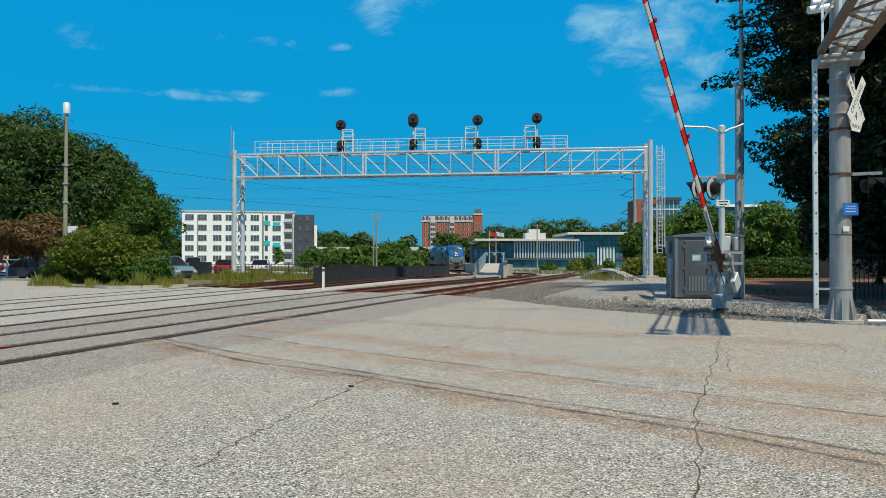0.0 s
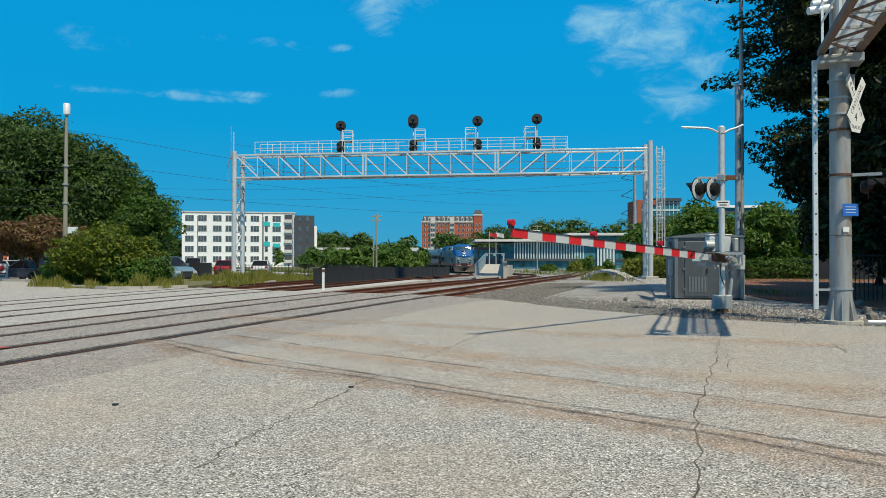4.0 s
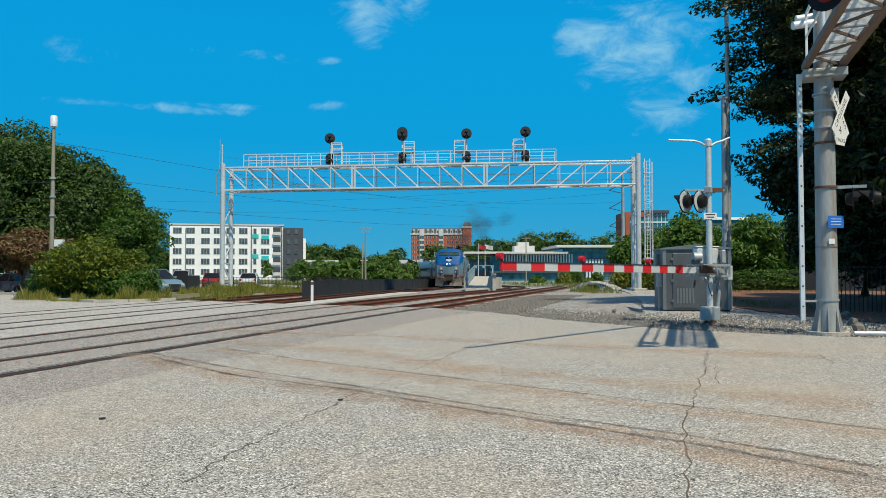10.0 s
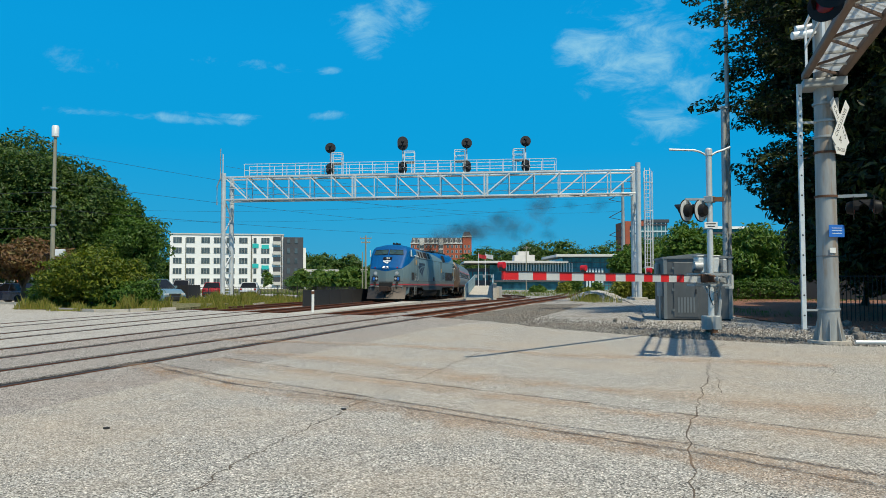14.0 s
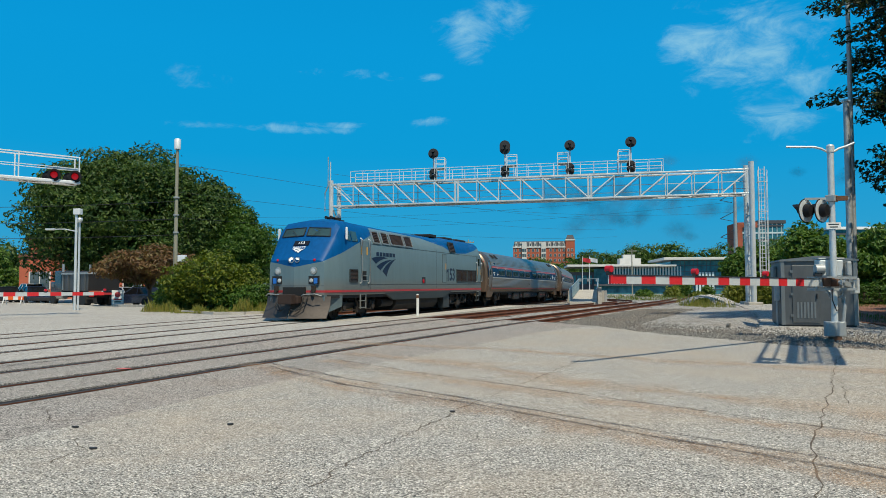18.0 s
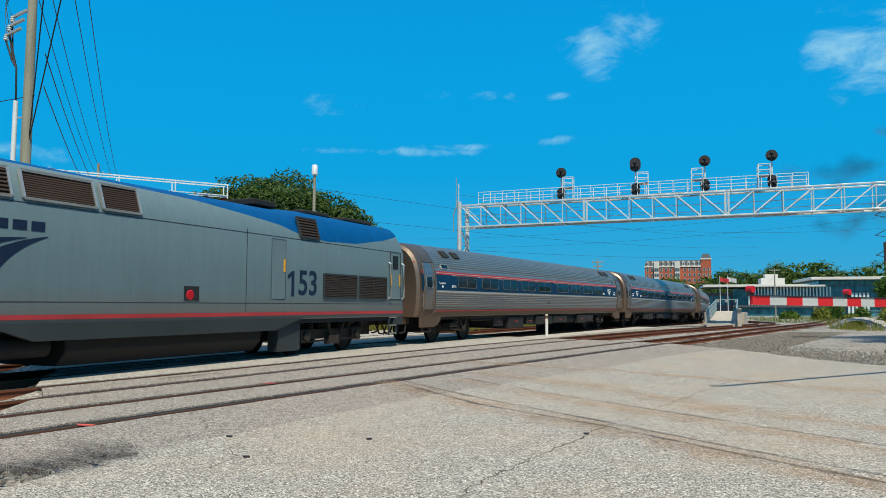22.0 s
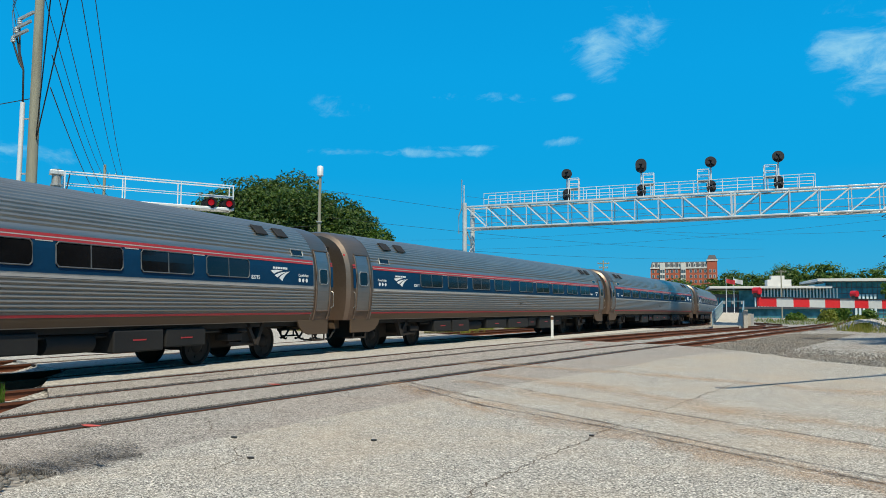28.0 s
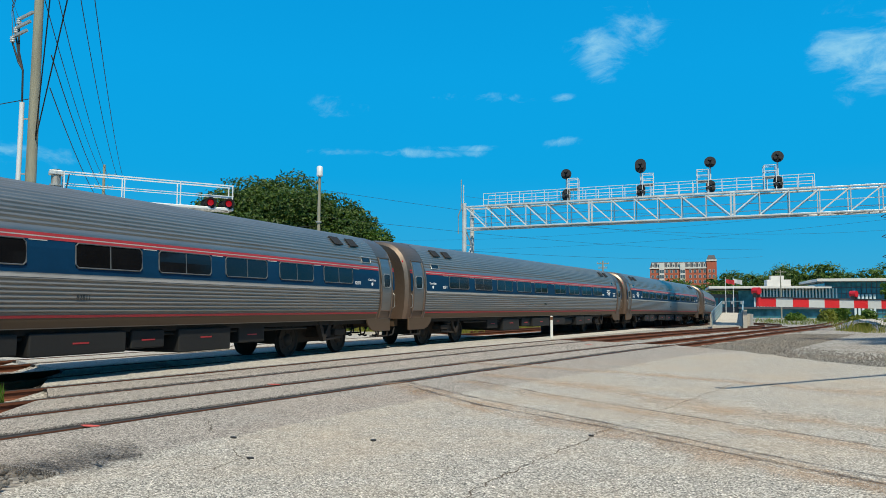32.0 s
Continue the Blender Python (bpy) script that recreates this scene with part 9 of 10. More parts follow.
def make_car(label, at, material, tall=False, category="car"):
    """A parked car; local +y is forwards."""
    t = thing("car", label, category, at=at, group="parked cars")
    k = 1.18 if tall else 1.0
    L, W = 2.2, 0.9
    low = [(-L, 0.42), (-L + 0.05, 0.75), (-L + 0.25, 0.92 * k), (-1.2, 0.95 * k), (0.9, 0.93 * k), (1.7, 0.86 * k), (L - 0.05, 0.70), (L, 0.40), (L - 0.1, 0.24), (-L + 0.1, 0.24)]
    def ring(pts, x):
        return [(x, y, z) for y, z in pts]
    g = Geo().loft([ring([(y * 0.97, 0.3 + (z - 0.3) * 0.9) for y, z in low], -W), ring(low, -W + 0.10), ring(low, W - 0.10), ring([(y * 0.97, 0.3 + (z - 0.3) * 0.9) for y, z in low], W)], True, True, True)
    part("body", g, material, t, smooth=35, bevel=0.03)
    back = -2.0 if tall else -1.65
    cab = [(back, 0.93 * k), (back + 0.45, 1.42 * k), (0.15, 1.46 * k), (1.0, 0.93 * k)]
    g = Geo().loft([ring(cab, -W + 0.08), ring([(y * 0.96, z if z < 1.2 else z * 0.99) for y, z in cab], -W + 0.2)] , True)
    gl = Geo().loft([[(s * (W - 0.07 - 0.16 * (z > 1.2)), y, z) for y, z in cab] for s in (-1, 1)], True, True, True)
    part("glasshouse", gl, DARK_GLASS, t, "dark car windows", bevel=0.02)
    part("roof", Geo().box(-W + 0.24, W - 0.24, back + 0.48, 0.15, 1.42 * k, 1.485 * k), material, t, bevel=0.03)
    for s in (-1, 1):
        for y0, z0, y1, z1 in ((back, 0.93 * k, back + 0.45, 1.44 * k), (0.15, 1.46 * k, 1.0, 0.93 * k), (-0.45, 1.46 * k, -0.45, 0.95 * k)):
            part("pillar", Geo().bar((s * (W - 0.08 - 0.16 * (z0 > 1.2)), y0, z0), (s * (W - 0.08 - 0.16 * (z1 > 1.2)), y1, z1), 0.05, 0.08), material, t)
        for y in (-1.35, 1.35):
            add_wheel(t, s * (W - 0.08), y, 0.33 * (1.08 if tall else 1), 0.21, s)
        part("headlight", Geo().box(s * (W - 0.42), s * (W - 0.12), L - 0.14, L - 0.02, 0.62, 0.76), LENS, t, bevel=0.02)
        part("tail_light", Geo().box(s * (W - 0.32), s * (W - 0.09), -L - 0.005, -L + 0.10, 0.70, 0.88 * k), TAIL, t, bevel=0.02)
        part("wing_mirror", Geo().box(s * W, s * (W + 0.18), 0.72, 0.84, 0.95 * k, 1.08 * k), material, t, bevel=0.03)
    part("front_bumper", Geo().box(-W + 0.1, W - 0.1, L - 0.08, L + 0.03, 0.3, 0.55), BLACK, t, bevel=0.03)
    part("grille", Geo().box(-0.45, 0.45, L - 0.06, L + 0.01, 0.58, 0.74), BLACK, t)
    part("rear_bumper", Geo().box(-W + 0.1, W - 0.1, -L - 0.04, -L + 0.08, 0.3, 0.55), BLACK, t, bevel=0.03)
    return t


C_TEAL = car_paint("grey_teal_car", (0.16, 0.24, 0.27))
C_WHITE = car_paint("white_car", (0.70, 0.70, 0.70))
C_BLACK = car_paint("black_car", (0.015, 0.017, 0.02))
C_RED = car_paint("red_car", (0.35, 0.02, 0.02))
C_SILVER = car_paint("silver_car", (0.38, 0.39, 0.40))
C_NAVY = car_paint("navy_car", (0.02, 0.03, 0.06))
make_car("grey-teal hatchback SUV parked beside the shrubs", pose(-19.4, 53.2, -0.16, 0, 0, -127), C_TEAL, True)
make_car("navy saloon parked under the rust-brown tree", pose(-30.4, 55.0, -0.16, 0, 0, 72), C_NAVY)
make_car("white saloon parked under the trees", pose(-36.6, 62.0, -0.16, 0, 0, 80), C_WHITE)
make_car("red car parked behind the fence", pose(-22.6, 78.0, -0.16, 0, 0, 10), C_RED)
make_car("white car parked behind the fence", pose(-18.6, 77.0, -0.16, 0, 0, 8), C_WHITE)
make_car("silver car parked behind the fence", pose(-26.4, 80.0, -0.16, 0, 0, 12), C_SILVER, True)
make_car("white van-like SUV parked under the trees", pose(-29.5, 60.5, -0.16, 0, 0, 75), C_WHITE, True)
for k, (x, y, m, lab, tl, yaw) in enumerate(((-43.5, 60.6, C_NAVY, "dark saloon waiting in the street", False, 50), (-46.8, 61.5, C_BLACK, "black saloon waiting in the street", False, 50), (-47.5, 65.8, C_WHITE, "white pickup-like SUV waiting in the street", True, 50),
                              (-52.0, 65.0, C_BLACK, "black car waiting in the street", False, 52), (-55.0, 68.8, C_SILVER, "silver car waiting in the street", False, 52), (-55.0, 61.0, C_SILVER, "silver SUV waiting in the street", True, 52), (-60.0, 64.0, C_RED, "red car waiting in the street", False, 52))):
    make_car(lab, pose(x, y, -0.1, 0, 0, yaw), m, tl)


def make_dump_truck():
    t = thing("dump_truck", "dark dump truck with grey tipper body waiting at the gate", "truck", at=pose(-35.6, 55.6, -0.1, 0, 0, 56))
    DT = paint("tipper_grey", (0.10, 0.11, 0.115), 0.5, 0.3, 0.35)
    CAB = car_paint("truck_cab", (0.05, 0.055, 0.06))
    part("chassis", Geo().box(-0.45, 0.45, -3.4, 3.6, 0.62, 0.92), UNDER, t)
    part("tipper_body", Geo().loft([[(-1.2, -3.5, 1.15), (1.2, -3.5, 1.15), (1.2, 0.8, 1.15), (-1.2, 0.8, 1.15)], [(-1.25, -3.7, 2.45), (1.25, -3.7, 2.45), (1.25, 0.9, 2.45), (-1.25, 0.9, 2.45)]], True, True, False), DT, t, "grey tipper body", bevel=0.03)
    part("tailgate", Geo().add([(-1.15, -3.55, 1.2), (1.15, -3.55, 1.2), (1.2, -3.74, 2.4), (-1.2, -3.74, 2.4)], [(0, 1, 2, 3)]), BLACK, t, "dark tailgate")
    for x0, x1, y0, y1 in ((-1.32, 1.32, -3.78, -3.70), (-1.32, -1.2, -3.70, 0.9), (1.2, 1.32, -3.70, 0.9)):
        part("top_rim", Geo().box(x0, x1, y0, y1, 2.40, 2.54), GALV_DULL, t)
    for k in range(5):
        for s in (-1, 1):
            part("body_rib", Geo().bar((s * 1.24, -3.2 + 0.95 * k, 1.15), (s * 1.29, -3.3 + 0.98 * k, 2.45), 0.09), DT, t)
    part("bumper_bar", Geo().box(-1.2, 1.2, -3.65, -3.5, 0.85, 1.0), STRIPE_RED, t, "red and white reflective bar")
    for x in (-1.2, 0.6):
        part("mud_flap", Geo().box(x, x + 0.6, -3.2, -3.16, 0.2, 0.9), TYRE, t)
    for s in (-1, 1):
        for y in (-2.7, -1.4):
            add_wheel(t, s * 0.95, y, 0.52, 0.5, s)
        add_wheel(t, s * 1.0, 2.9, 0.52, 0.3, s)
        part("exhaust_stack", Geo().cyl((s * 1.05, 1.15, 1.2), (s * 1.05, 1.15, 3.25), 0.09, n=12), BRIGHT, t, "bright exhaust stack", smooth=40)
        part("tail_lamp", Geo().box(s * 0.75, s * 1.1, -3.67, -3.6, 0.7, 0.84), TAIL, t)
    part("cab", Geo().box(-1.1, 1.1, 1.35, 2.7, 0.9, 2.75), CAB, t, bevel=0.10)
    part("cab_rear_window", Geo().box(-0.7, 0.7, 1.32, 1.35, 1.9, 2.5), DARK_GLASS, t)
    part("bonnet", Geo().box(-0.85, 0.85, 2.7, 4.1, 0.9, 1.85), CAB, t, bevel=0.12)
    part("cab_guard", Geo().box(-1.25, 1.25, 0.9, 1.5, 2.5, 2.62), DT, t)
    for x in (-1.0, 1.0):
        part("fuel_tank", Geo().cyl((x, 0.9, 0.75), (x, 2.0, 0.75), 0.28, n=16), BRIGHT, t, smooth=40)
    return t


make_dump_truck()
sg = thing("sandwich_board", "white sandwich board with red lettering by the kerb", "sign", at=pose(-30.9, 52.6, -0.05, 0, 0, 20))
part("board", Geo().box(-0.42, 0.42, -0.03, 0.03, 0.05, 1.15), SIGN_WHITE, sg, bevel=0.02)
part("red_disc", Geo().cyl((0, -0.032, 0.82), (0, -0.05, 0.82), 0.2, n=18), STRIPE_RED, sg)
part("writing_bar", Geo().box(-0.3, 0.3, -0.04, -0.03, 0.42, 0.52), STRIPE_RED, sg)
part("writing_bar", Geo().box(-0.22, 0.22, -0.04, -0.03, 0.24, 0.32), SIGN_BLACK, sg)
drum = thing("roadwork_sign", "orange roadwork board lying by the street", "sign", at=pose(-50.5, 60.2, -0.1, 0, 0, 35))
part("board", Geo().box(-0.8, 0.8, -0.03, 0.03, 0.3, 1.0), paint("safety_orange", (0.75, 0.14, 0.02), 0.6), drum)
part("stand", Geo().box(-0.5, -0.44, -0.2, 0.2, 0, 0.4).box(0.44, 0.5, -0.2, 0.2, 0, 0.4), BLACK, drum)


ORANGE = paint("drum_orange", (0.80, 0.13, 0.02), 0.5, 0.0, 0.2)
SIGN_GREEN = paint("sign_green", (0.01, 0.22, 0.14), 0.45, 0.0, 0.15)
SIGN_ORANGE = paint("sign_orange", (0.85, 0.24, 0.02), 0.45, 0.0, 0.15)
dr = thing("traffic_drum", "orange and white striped traffic drum in the street", "traffic drum", at=pose(-44.6, 49.3, 0.0))
for k in range(5):
    part("drum_band", Geo().lathe([(0.30 - 0.022 * k, 0), (0.30 - 0.022 * k, 0.17), (0.285 - 0.022 * k, 0.18)], pose(0, 0, 0.07 + 0.18 * k), 20), SIGN_WHITE if k % 2 else ORANGE, dr, smooth=40)
part("drum_base", Geo().lathe([(0.40, 0), (0.42, 0.03), (0.38, 0.08), (0.30, 0.09)], pose(0, 0, 0), 20), TYRE, dr, smooth=40)
part("drum_handle", Geo().tube([(-0.1, 0, 0.97), (-0.08, 0, 1.06), (0.08, 0, 1.06), (0.1, 0, 0.97)], 0.02, 6), ORANGE, dr)
gs = thing("street_sign", "green street board above an orange detour board on a post", "sign", at=pose(-51.2, 56.5, -1.0, 0, 0, 40))
part("post", Geo().bar((0, 0, 0), (0, 0, 3.3), 0.07), GALV, gs)
gb = part("green_board", Geo().box(-0.85, 0.85, -0.09, -0.05, 2.72, 3.22), SIGN_GREEN, gs, "green board with a white line of writing", bevel=0.01)
part("writing_bar", Geo().box(-0.6, 0.6, -0.095, -0.09, 2.92, 3.04), SIGN_WHITE, gb)
obd = part("orange_board", Geo().box(-0.70, 0.75, -0.09, -0.05, 2.15, 2.66), SIGN_ORANGE, gs, "orange board with a dark line of writing", bevel=0.01)
part("writing_bar", Geo().box(-0.5, 0.5, -0.095, -0.09, 2.36, 2.46), SIGN_BLACK, obd)
for k, (x, y, yaw) in enumerate(((-42.0, 52.6, 30), (-44.6, 55.2, 50), (-40.2, 53.8, 5))):
    bl = thing("barricade", "orange and white work barricade lying in the street", "barricade", at=pose(x, y, 0.0, 0, 0, yaw), group="work barricades")
    for q in range(4):
        part("barricade_board", Geo().box(-0.8 + 0.4 * q, -0.41 + 0.4 * q, -0.03, 0.03, 0.35, 0.62), ORANGE if q % 2 else SIGN_WHITE, bl)
    for xx in (-0.7, 0.7):
        part("leg", Geo().bar((xx, -0.3, 0), (xx, 0, 0.62), 0.05).bar((xx, 0.3, 0), (xx, 0, 0.62), 0.05), SIGN_WHITE, bl)


# ---- wear on the road ----
def stain_mat(name, color, amount):
    """Thin stain that lets the road show through."""
    m, nt, b = node_mat(name)
    b.inputs["Base Color"].default_value = (*color, 1)
    b.inputs["Roughness"].default_value = 0.95
    v = coords(nt)
    n1, n2 = noise_node(nt, 1.3, 5, 0.65, v), noise_node(nt, 40, 3, 0.6, v)
    mul = nt.nodes.new("ShaderNodeMath")
    mul.operation = "MULTIPLY"
    nt.links.new(n1, mul.inputs[0])
    nt.links.new(n2, mul.inputs[1])
    mr = nt.nodes.new("ShaderNodeMapRange")
    mr.inputs[1].default_value, mr.inputs[2].default_value = 0.12, 0.36
    mr.inputs[3].default_value, mr.inputs[4].default_value = 0.0, amount
    nt.links.new(mul.outputs[0], mr.inputs[0])
    rim = nt.nodes.new("ShaderNodeUVMap")
    rim.uv_map = "rim"
    sep = nt.nodes.new("ShaderNodeSeparateXYZ")
    nt.links.new(rim.outputs[0], sep.inputs[0])
    soft = nt.nodes.new("ShaderNodeMapRange")
    soft.interpolation_type = "SMOOTHSTEP"
    soft.inputs[3].default_value, soft.inputs[4].default_value = 1.0, 0.0
    nt.links.new(sep.outputs["X"], soft.inputs[0])
    fade = nt.nodes.new("ShaderNodeMath")
    fade.operation = "MULTIPLY"
    nt.links.new(mr.outputs[0], fade.inputs[0])
    nt.links.new(soft.outputs[0], fade.inputs[1])
    nt.links.new(fade.outputs[0], b.inputs["Alpha"])
    return m


TYRE_MARK = stain_mat("tyre_mark", (0.085, 0.068, 0.058), 0.85)
CLAY = stain_mat("clay_stain", (0.50, 0.335, 0.21), 0.50)
OIL = stain_mat("oil_stain", (0.07, 0.060, 0.052), 0.6)

CRACKS = [
    [(-1.63, 5.03), (-1.56, 5.72), (-1.43, 6.3), (-1.22, 7.28), (-1.05, 7.82), (-0.99, 8.27), (-0.81, 8.91), (-0.51, 9.95), (-0.2, 10.88), (0.15, 12.15), (0.46, 13.18), (0.95, 14.75), (1.4, 16.02)],
    [(1.2, 3.5), (1.51, 4.42), (1.86, 5.48), (2.42, 7.15), (2.97, 8.44), (3.47, 9.76), (3.99, 10.9), (4.5, 12.33), (5.5, 14.77), (6.38, 16.47)],
    [(4.46, 12.17), (4.12, 10.9), (3.54, 9.27)],
    [(-6.1, 7.7), (-5.55, 7.9), (-5.1, 7.2), (-4.7, 7.3)],
    [(-4.3, 6.4), (-3.95, 6.0), (-3.9, 5.5)],
    [(6.44, 12.51), (6.2, 11.6), (5.78, 10.9)],
    [(-4.9, 10.5), (-4.4, 10.4), (-3.8, 11.0)],
]
for i, c in enumerate(CRACKS):
    ribbon("crack", c, 0.009 if i > 1 else 0.013, 0.0095, CRACK, "jagged dark crack", None, 0.035, 100 + i, 7)
MARKS = [
    [(-4.65, 12.54), (-3.71, 11.39), (-2.73, 10.27), (-0.96, 8.91), (0.64, 7.37), (2.09, 6.1), (2.98, 5.06), (3.9, 3.9)],
    [(-4.98, 13.16), (-2.92, 11.0), (-1.0, 9.26), (0.67, 7.67), (2.18, 6.37), (3.15, 5.35), (4.2, 4.2)],
    [(-3.9, 13.9), (-2.0, 11.9), (-0.1, 10.2), (1.6, 8.7), (3.1, 7.35), (4.5, 6.1)],
]
for i, c in enumerate(MARKS):
    ribbon("tyre_mark", c, (0.14, 0.12, 0.09)[i], 0.0125, TYRE_MARK, "faint dark tyre mark", None, 0.01, 120 + i, 8)
    ribbon("clay_smear", [(x - 0.12, y - 0.2) for x, y in c], 0.8, 0.0108, CLAY, "faint orange clay smear", None, 0.04, 130 + i, 8)
for i, c in enumerate(([(-4.07, 15.33), (-1.42, 13.18), (0.14, 11.21), (1.62, 10.01), (3.12, 8.92), (4.55, 7.74)], [(-5.29, 18.33), (-1.04, 16.42), (2.3, 14.2), (6.5, 12.2)])):
    ribbon("clay_smear", c, 1.3, 0.0102, CLAY, "faint orange clay smear", None, 0.06, 140 + i, 8)
for i, (x, y, w, l) in enumerate(((-9.2, 12.6, 0.35, 1.6), (-5.5, 5.5, 1.5, 1.3), (-5.2, 5.4, 1.0, 0.9))):
    ribbon("oil_stain", [(x - 0.1, y - l / 2), (x, y), (x + 0.3, y + l / 2)], w, 0.013, OIL, "dark oily patch", None, 0.05, 150 + i, 5)
# small red survey dabs and dark scraps
DAB = paint("red_survey_paint", (0.62, 0.10, 0.08), 0.7, 0.0, 0.2)
for i, (x, y) in enumerate(((-6.62, 7.08), (-6.98, 11.9), (-3.2, 28.6))):
    part("survey_dab", Geo().prism([(x + 0.12 * math.cos(a) * (1 + 0.3 * math.sin(3 * a)), y + 0.05 * math.sin(a)) for a in np.linspace(0, 6.0, 11)], 0.008, 0.014), DAB, ROAD, "red survey paint dab")
for i, (x, y) in enumerate(((-3.13, 7.2), (-3.85, 6.0), (-4.6, 6.9), (-1.0, 8.2))):
    single("asphalt_scrap", Geo().prism([(0.028 * math.cos(a) * (1 + 0.4 * math.sin(2 * a + i)), 0.02 * math.sin(a)) for a in np.linspace(0, 5.6, 8)], 0, 0.018), BLACK, "small dark scrap lying on the asphalt", "scrap", at=pose(x, y, 0.006), group="scraps on the road")

# ---- loose stones at the road's corner ----
STONE = stone("ballast_stone", [(0.0, (0.12, 0.115, 0.105)), (0.5, (0.25, 0.235, 0.21)), (1.0, (0.38, 0.35, 0.31))], scale=30, bump=0.5, blotch=0.3, blotch_color=(0.30, 0.17, 0.10), vary=True)


def stone_mesh(seed):
    rs = random.Random(seed)
    bm = bmesh.new()
    bmesh.ops.create_icosphere(bm, subdivisions=1, radius=1.0)
    k = [rs.uniform(0.6, 1.1) for _ in range(3)]
    for v in bm.verts:
        q = rs.uniform(0.78, 1.12)
        v.co = Vector((v.co.x * k[0] * q, v.co.y * k[1] * q, v.co.z * k[2] * 0.75 * q))
    me = bpy.data.meshes.new("stone")
    bm.to_mesh(me)
    bm.free()
    me.materials.append(STONE)
    return me


STONES = [stone_mesh(200 + k) for k in range(10)]
bed = thing("loose_ballast", "loose grey ballast stones at the road's corner", "ballast", kind="structure")
bed_g = Geo()
bed_g.loft([[(x, y, -0.07 + 0.02 * noise.noise((x * 2, y * 2, 1))) for x in np.linspace(-8.2, -4.2, 14)] for y in np.linspace(-1.5, 5.6, 22)])
part("stone_bed", bed_g, BALLAST, bed, "grey crushed stone")
rs = random.Random(9)
for k in range(300):
    x, y = rs.uniform(-6.4, -4.55), rs.uniform(3.5, 5.1)
    edge = float(np.interp(x, [p[0] for p in NEAR_EDGE], [p[1] for p in NEAR_EDGE]))
    y = min(y, edge + rs.uniform(-0.05, 0.10))
    s = rs.uniform(0.022, 0.052)
    o = new("stone", STONES[k % 10])
    o.parent = bed
    o.matrix_basis = pose(x, y, -0.045 + s * 0.4, rs.uniform(0, 360), rs.uniform(0, 360), rs.uniform(0, 360)) @ Matrix.Scale(s, 4)
# stones strewn along the gravel edge
rr = random.Random(12)
g = Geo()
for k in range(9000):
    t = rr.random()
    i = rr.randrange(6, len(FAR_EDGE) - 1)
    a, b = FAR_EDGE[i], FAR_EDGE[i + 1]
    x, y = a[0] + (b[0] - a[0]) * t + rr.gauss(0.5, 0.8), a[1] + (b[1] - a[1]) * t + abs(rr.gauss(0.1, 4.5)) - 0.1
    s = rr.uniform(0.014, 0.040)
    m = pose(x, y, min(-0.035, -0.02 - 0.008 * max(0.0, y - 20)), rr.uniform(0, 360), rr.uniform(0, 360), rr.uniform(0, 360)) @ Matrix.Scale(s, 4)
    g.add([m @ Vector(c) for c in ((1, 0, -0.3), (-0.5, 0.87, -0.3), (-0.5, -0.87, -0.3), (0, 0, 0.8))], [(0, 1, 2), (0, 1, 3), (1, 2, 3), (2, 0, 3)])
# and over the bank between the rails and the gravel lot
for k in range(12000):
    y = rr.uniform(23, 50)
    x = smooth_x(TRACK_1, y) + rr.uniform(1.5, 4.8)
    s = rr.uniform(0.018, 0.050)
    m = pose(x, y, -0.075 - 0.003 * (y - 23), rr.uniform(0, 360), rr.uniform(0, 360), rr.uniform(0, 360)) @ Matrix.Scale(s, 4)
    g.add([m @ Vector(c) for c in ((1, 0, -0.3), (-0.5, 0.87, -0.3), (-0.5, -0.87, -0.3), (0, 0, 0.8))], [(0, 1, 2), (0, 1, 3), (1, 2, 3), (2, 0, 3)])
single("edge_stones", g, STONE, "stones strewn along the road's edge", "stones", kind="stuff")
# rocks and a fallen pipe by the mast
for i, (x, y, s) in enumerate(((10.6, 18.6, 0.26), (10.2, 19.2, 0.16), (11.5, 20.4, 0.2), (5.9, 22.8, 0.13), (6.6, 27.2, 0.16), (14.0, 21, 0.3), (13.3, 24, 0.22), (15.5, 19.5, 0.28))):
    ob = tagged(new("rock", STONES[i]), "rough grey rock lying on the ground", "rock", "rocks by the mast")
    ob.matrix_basis = pose(x, y, -0.02, 20 * i, 33 * i, 71 * i) @ Matrix.Scale(s, 4)
single("fallen_pipe", Geo().cyl((0, 0, 0.05), (2.6, -0.35, 0.05), 0.05, n=10), GALV, "pale pipe lying beside the mast", "pipe", at=pose(9.2, 16.3, 0.0), smooth=40)
single("drain_hose", Geo().tube([(0, 0, 0.05), (0.6, 0.5, 0.08), (1.6, 0.3, 0.05), (2.4, 0.9, 0.06), (3.2, 0.4, 0.05)], 0.06, 8), HOSE, "black hose lying on the gravel", "hose", at=pose(6.6, 46, -0.25), smooth=40)


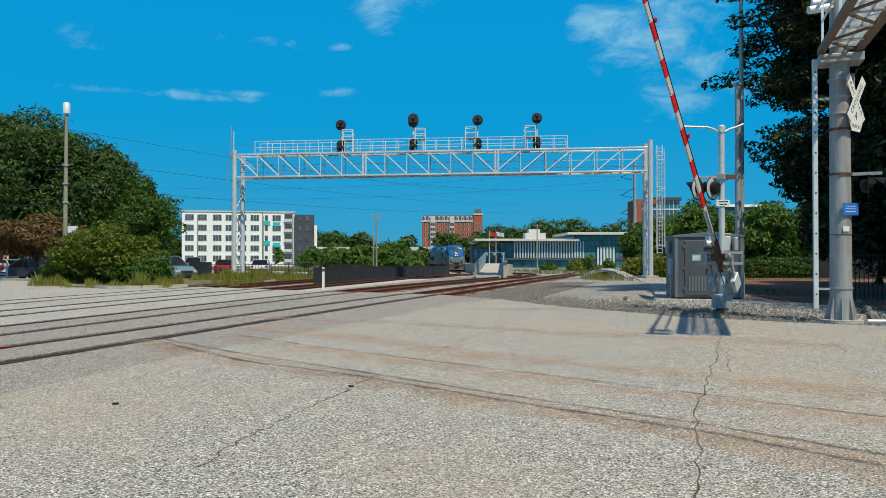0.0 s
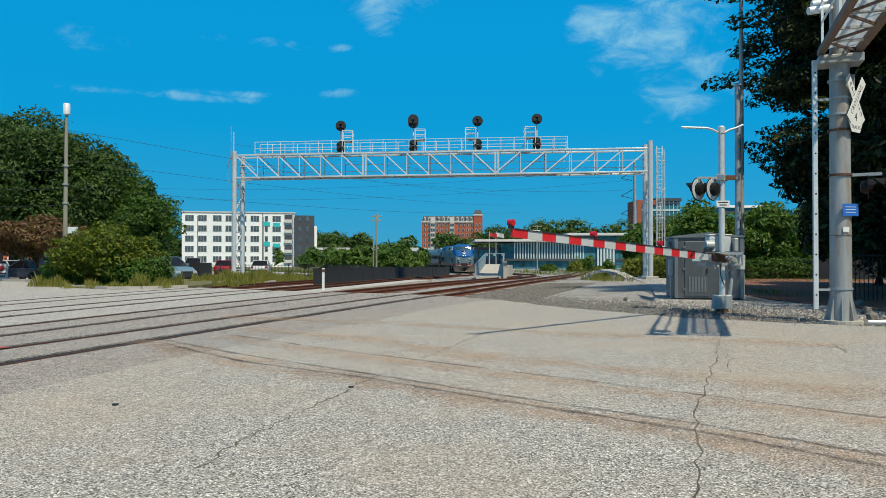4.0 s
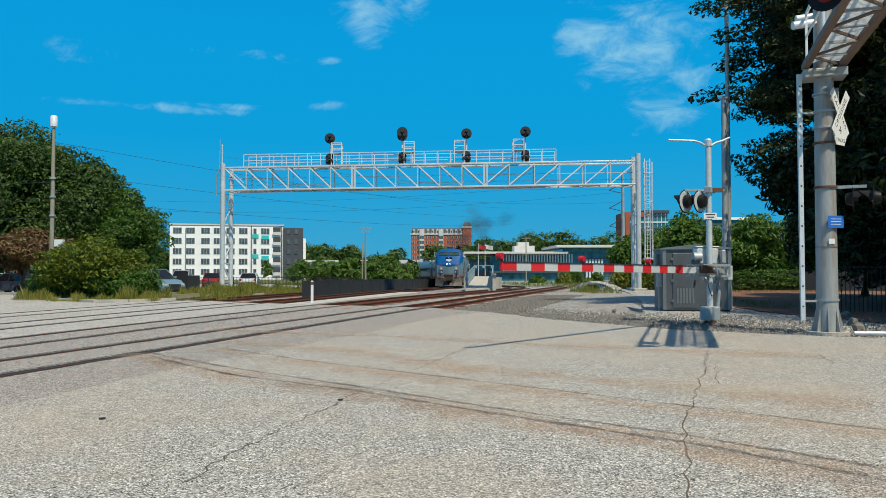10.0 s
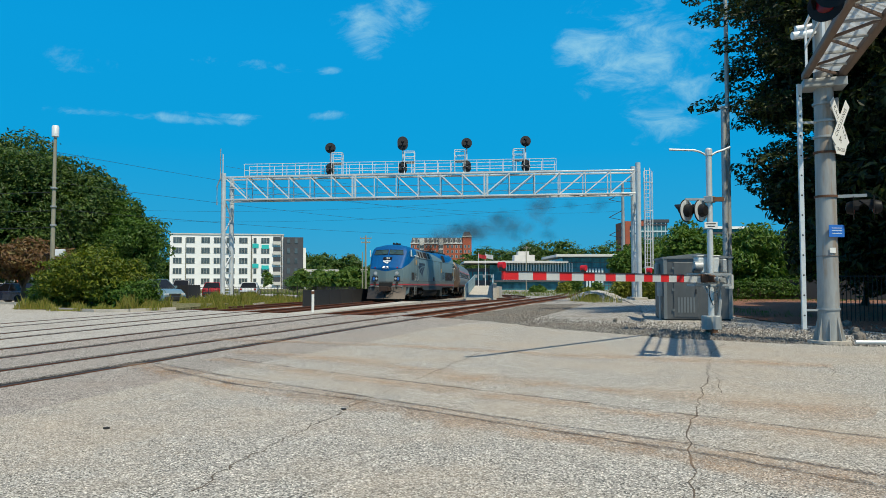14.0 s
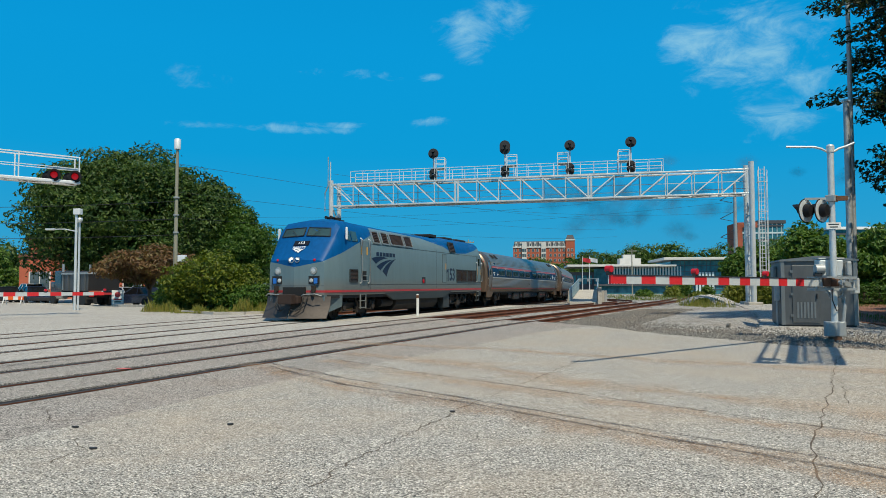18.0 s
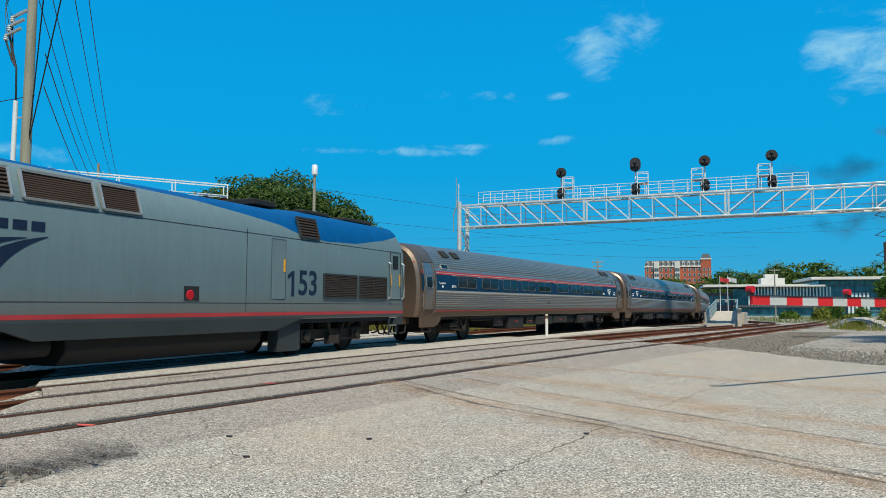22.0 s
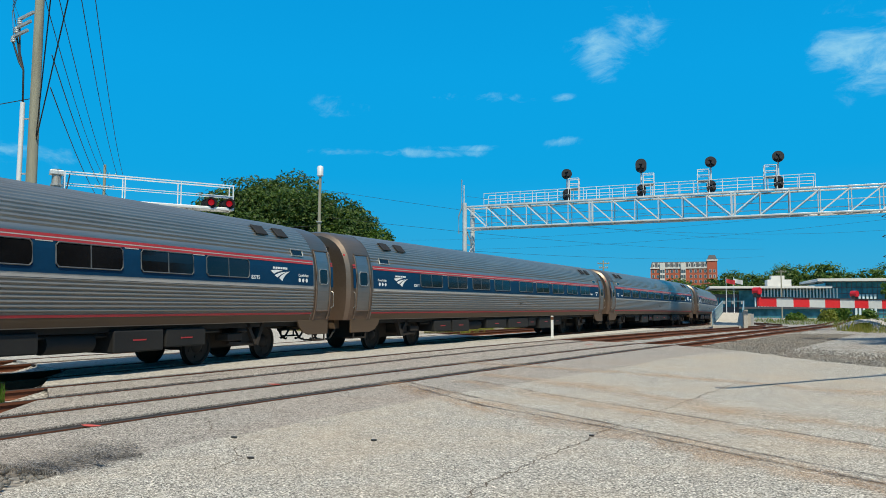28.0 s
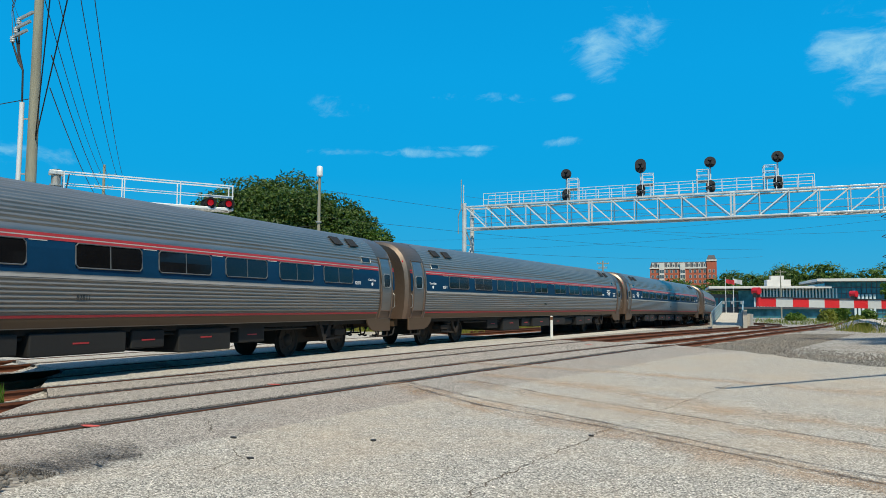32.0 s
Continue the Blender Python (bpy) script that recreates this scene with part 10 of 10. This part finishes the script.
# ---- exhaust smoke ----
def smoke_mat():
    """Thin soot that lets the sky through, softest at each flake's rim."""
    m, nt, b = node_mat("diesel_smoke")
    b.inputs["Base Color"].default_value = (0.06, 0.057, 0.056, 1)
    b.inputs["Roughness"].default_value = 1.0
    b.inputs["Specular IOR Level"].default_value = 0.0
    rim = nt.nodes.new("ShaderNodeUVMap")
    rim.uv_map = "rim"
    ln = nt.nodes.new("ShaderNodeVectorMath")
    ln.operation = "LENGTH"
    nt.links.new(rim.outputs[0], ln.inputs[0])
    mr = nt.nodes.new("ShaderNodeMapRange")
    mr.interpolation_type = "SMOOTHSTEP"
    mr.inputs[1].default_value, mr.inputs[2].default_value = 0.0, 0.95
    mr.inputs[3].default_value, mr.inputs[4].default_value = 0.36, 0.0
    nt.links.new(ln.outputs["Value"], mr.inputs[0])
    nz = ramp_node(nt, noise_node(nt, 1.8, 4, 0.6, coords(nt)), [(0.3, (0.5, 0.5, 0.5)), (0.65, (1, 1, 1))])
    mul = nt.nodes.new("ShaderNodeMath")
    mul.operation = "MULTIPLY"
    nt.links.new(mr.outputs[0], mul.inputs[0])
    nt.links.new(nz, mul.inputs[1])
    nt.links.new(mul.outputs[0], b.inputs["Alpha"])
    return m


SOOT = smoke_mat()


def wisp_mesh(seed):
    """A few soft curved flakes round one centre."""
    rs = random.Random(seed)
    verts, faces, uvs = [], [], []
    for k in range(1):
        r = rs.uniform(1.0, 2.1)
        m = Matrix.Translation([rs.gauss(0, 0.28) for _ in range(3)]) @ pose(0, 0, 0, rs.uniform(50, 130), rs.uniform(-25, 25), rs.uniform(-25, 25))
        n = len(verts)
        verts.append(m @ Vector((0, 0, 0.12)))
        for q in range(12):
            a = 2 * math.pi * q / 12
            w = r * rs.uniform(0.8, 1.15)
            verts.append(m @ Vector((1.45 * w * math.cos(a), w * math.sin(a), -0.1)))
        for q in range(12):
            faces.append((n, n + 1 + q, n + 1 + (q + 1) % 12))
            a, b = 2 * math.pi * q / 12, 2 * math.pi * (q + 1) / 12
            uvs += [(0, 0), (math.cos(a), math.sin(a)), (math.cos(b), math.sin(b))]
    me = bpy.data.meshes.new("wisp")
    me.from_pydata([tuple(v) for v in verts], [], faces)
    uv = me.uv_layers.new(name="rim")
    for i, c in enumerate(uvs):
        uv.data[i].uv = c
    me.materials.append(SOOT)
    return me


WISPS = [wisp_mesh(400 + k) for k in range(8)]
SMOKE = thing("exhaust_smoke", "thin drifting dark diesel smoke above the locomotive", "smoke")
PUFFS = []
_rs = random.Random(77)
for k in range(18):
    born = 5.6 + 0.55 * k
    for q in range(2):
        o = new("wisp", WISPS[(3 * k + q) % 8])
        o.parent = SMOKE
        PUFFS.append((o, born + 0.275 * q, Vector((_rs.gauss(1.0, 0.15) + 0.3 * q, _rs.gauss(0.2, 0.2), _rs.gauss(0.2, 0.10) + 0.18 * q)), _rs.uniform(-3, 3), _rs.uniform(0.75, 1.2)))


# ---- motion ----
def motions():
    times = [0.25 * k for k in range(129)]
    for k, v in enumerate([LOCO] + COACHES):
        walk(v, [(t, vehicle_pose(k, t, TURNED[k])) for t in times])
    fine = [0.1 * k for k in range(321)]
    for ws, y, r in WHEELSETS:
        base = pose(0, y, r)
        top = ws.parent.parent
        sign = -1 if TURNED[([LOCO] + COACHES).index(top)] else 1
        s0 = train_s(0)
        walk(ws, [(t, base @ Matrix.Rotation(sign * (train_s(t) - s0) / r, 4, "X")) for t in fine])

    # smoke leaves the roof and spreads as it rises
    for o, born, drift, spin, lift in PUFFS:
        rows = []
        for t in [0.4 * k for k in range(81)]:
            age = max(0.0, t - born)
            at = vehicle_pose(0, min(t, born)) @ Matrix.Translation((0, -3.7, 3.9))
            p = at.translation
            face = at.to_euler().z + math.pi / 2 * max(0.0, 1 - age)
            rise = 4.6 * lift * (1 - math.exp(-age * 0.5))
            rows.append((t, Matrix.Translation(p + drift * 0.62 * age ** 1.5 + Vector((0, 0, rise))) @ Matrix.Rotation(face + radians(spin * age), 4, "Z")))
        walk(o, rows)

    # the gate arm comes down
    down = [(0, 53.0), (0.5, 42.8), (1, 34.8), (1.5, 27.6), (2, 22.0), (2.5, 16.2), (3, 10.6), (3.5, 6.0), (4.0, 2.5), (4.5, 0.7), (5.0, 0.3), (10, 0.3), (20, 0.3), (32, 0.3)]
    foot = near_arm.matrix_basis.copy()
    walk(near_arm, [(t, foot @ Matrix.Rotation(radians(-a), 4, "Y")) for t, a in down])


motions()
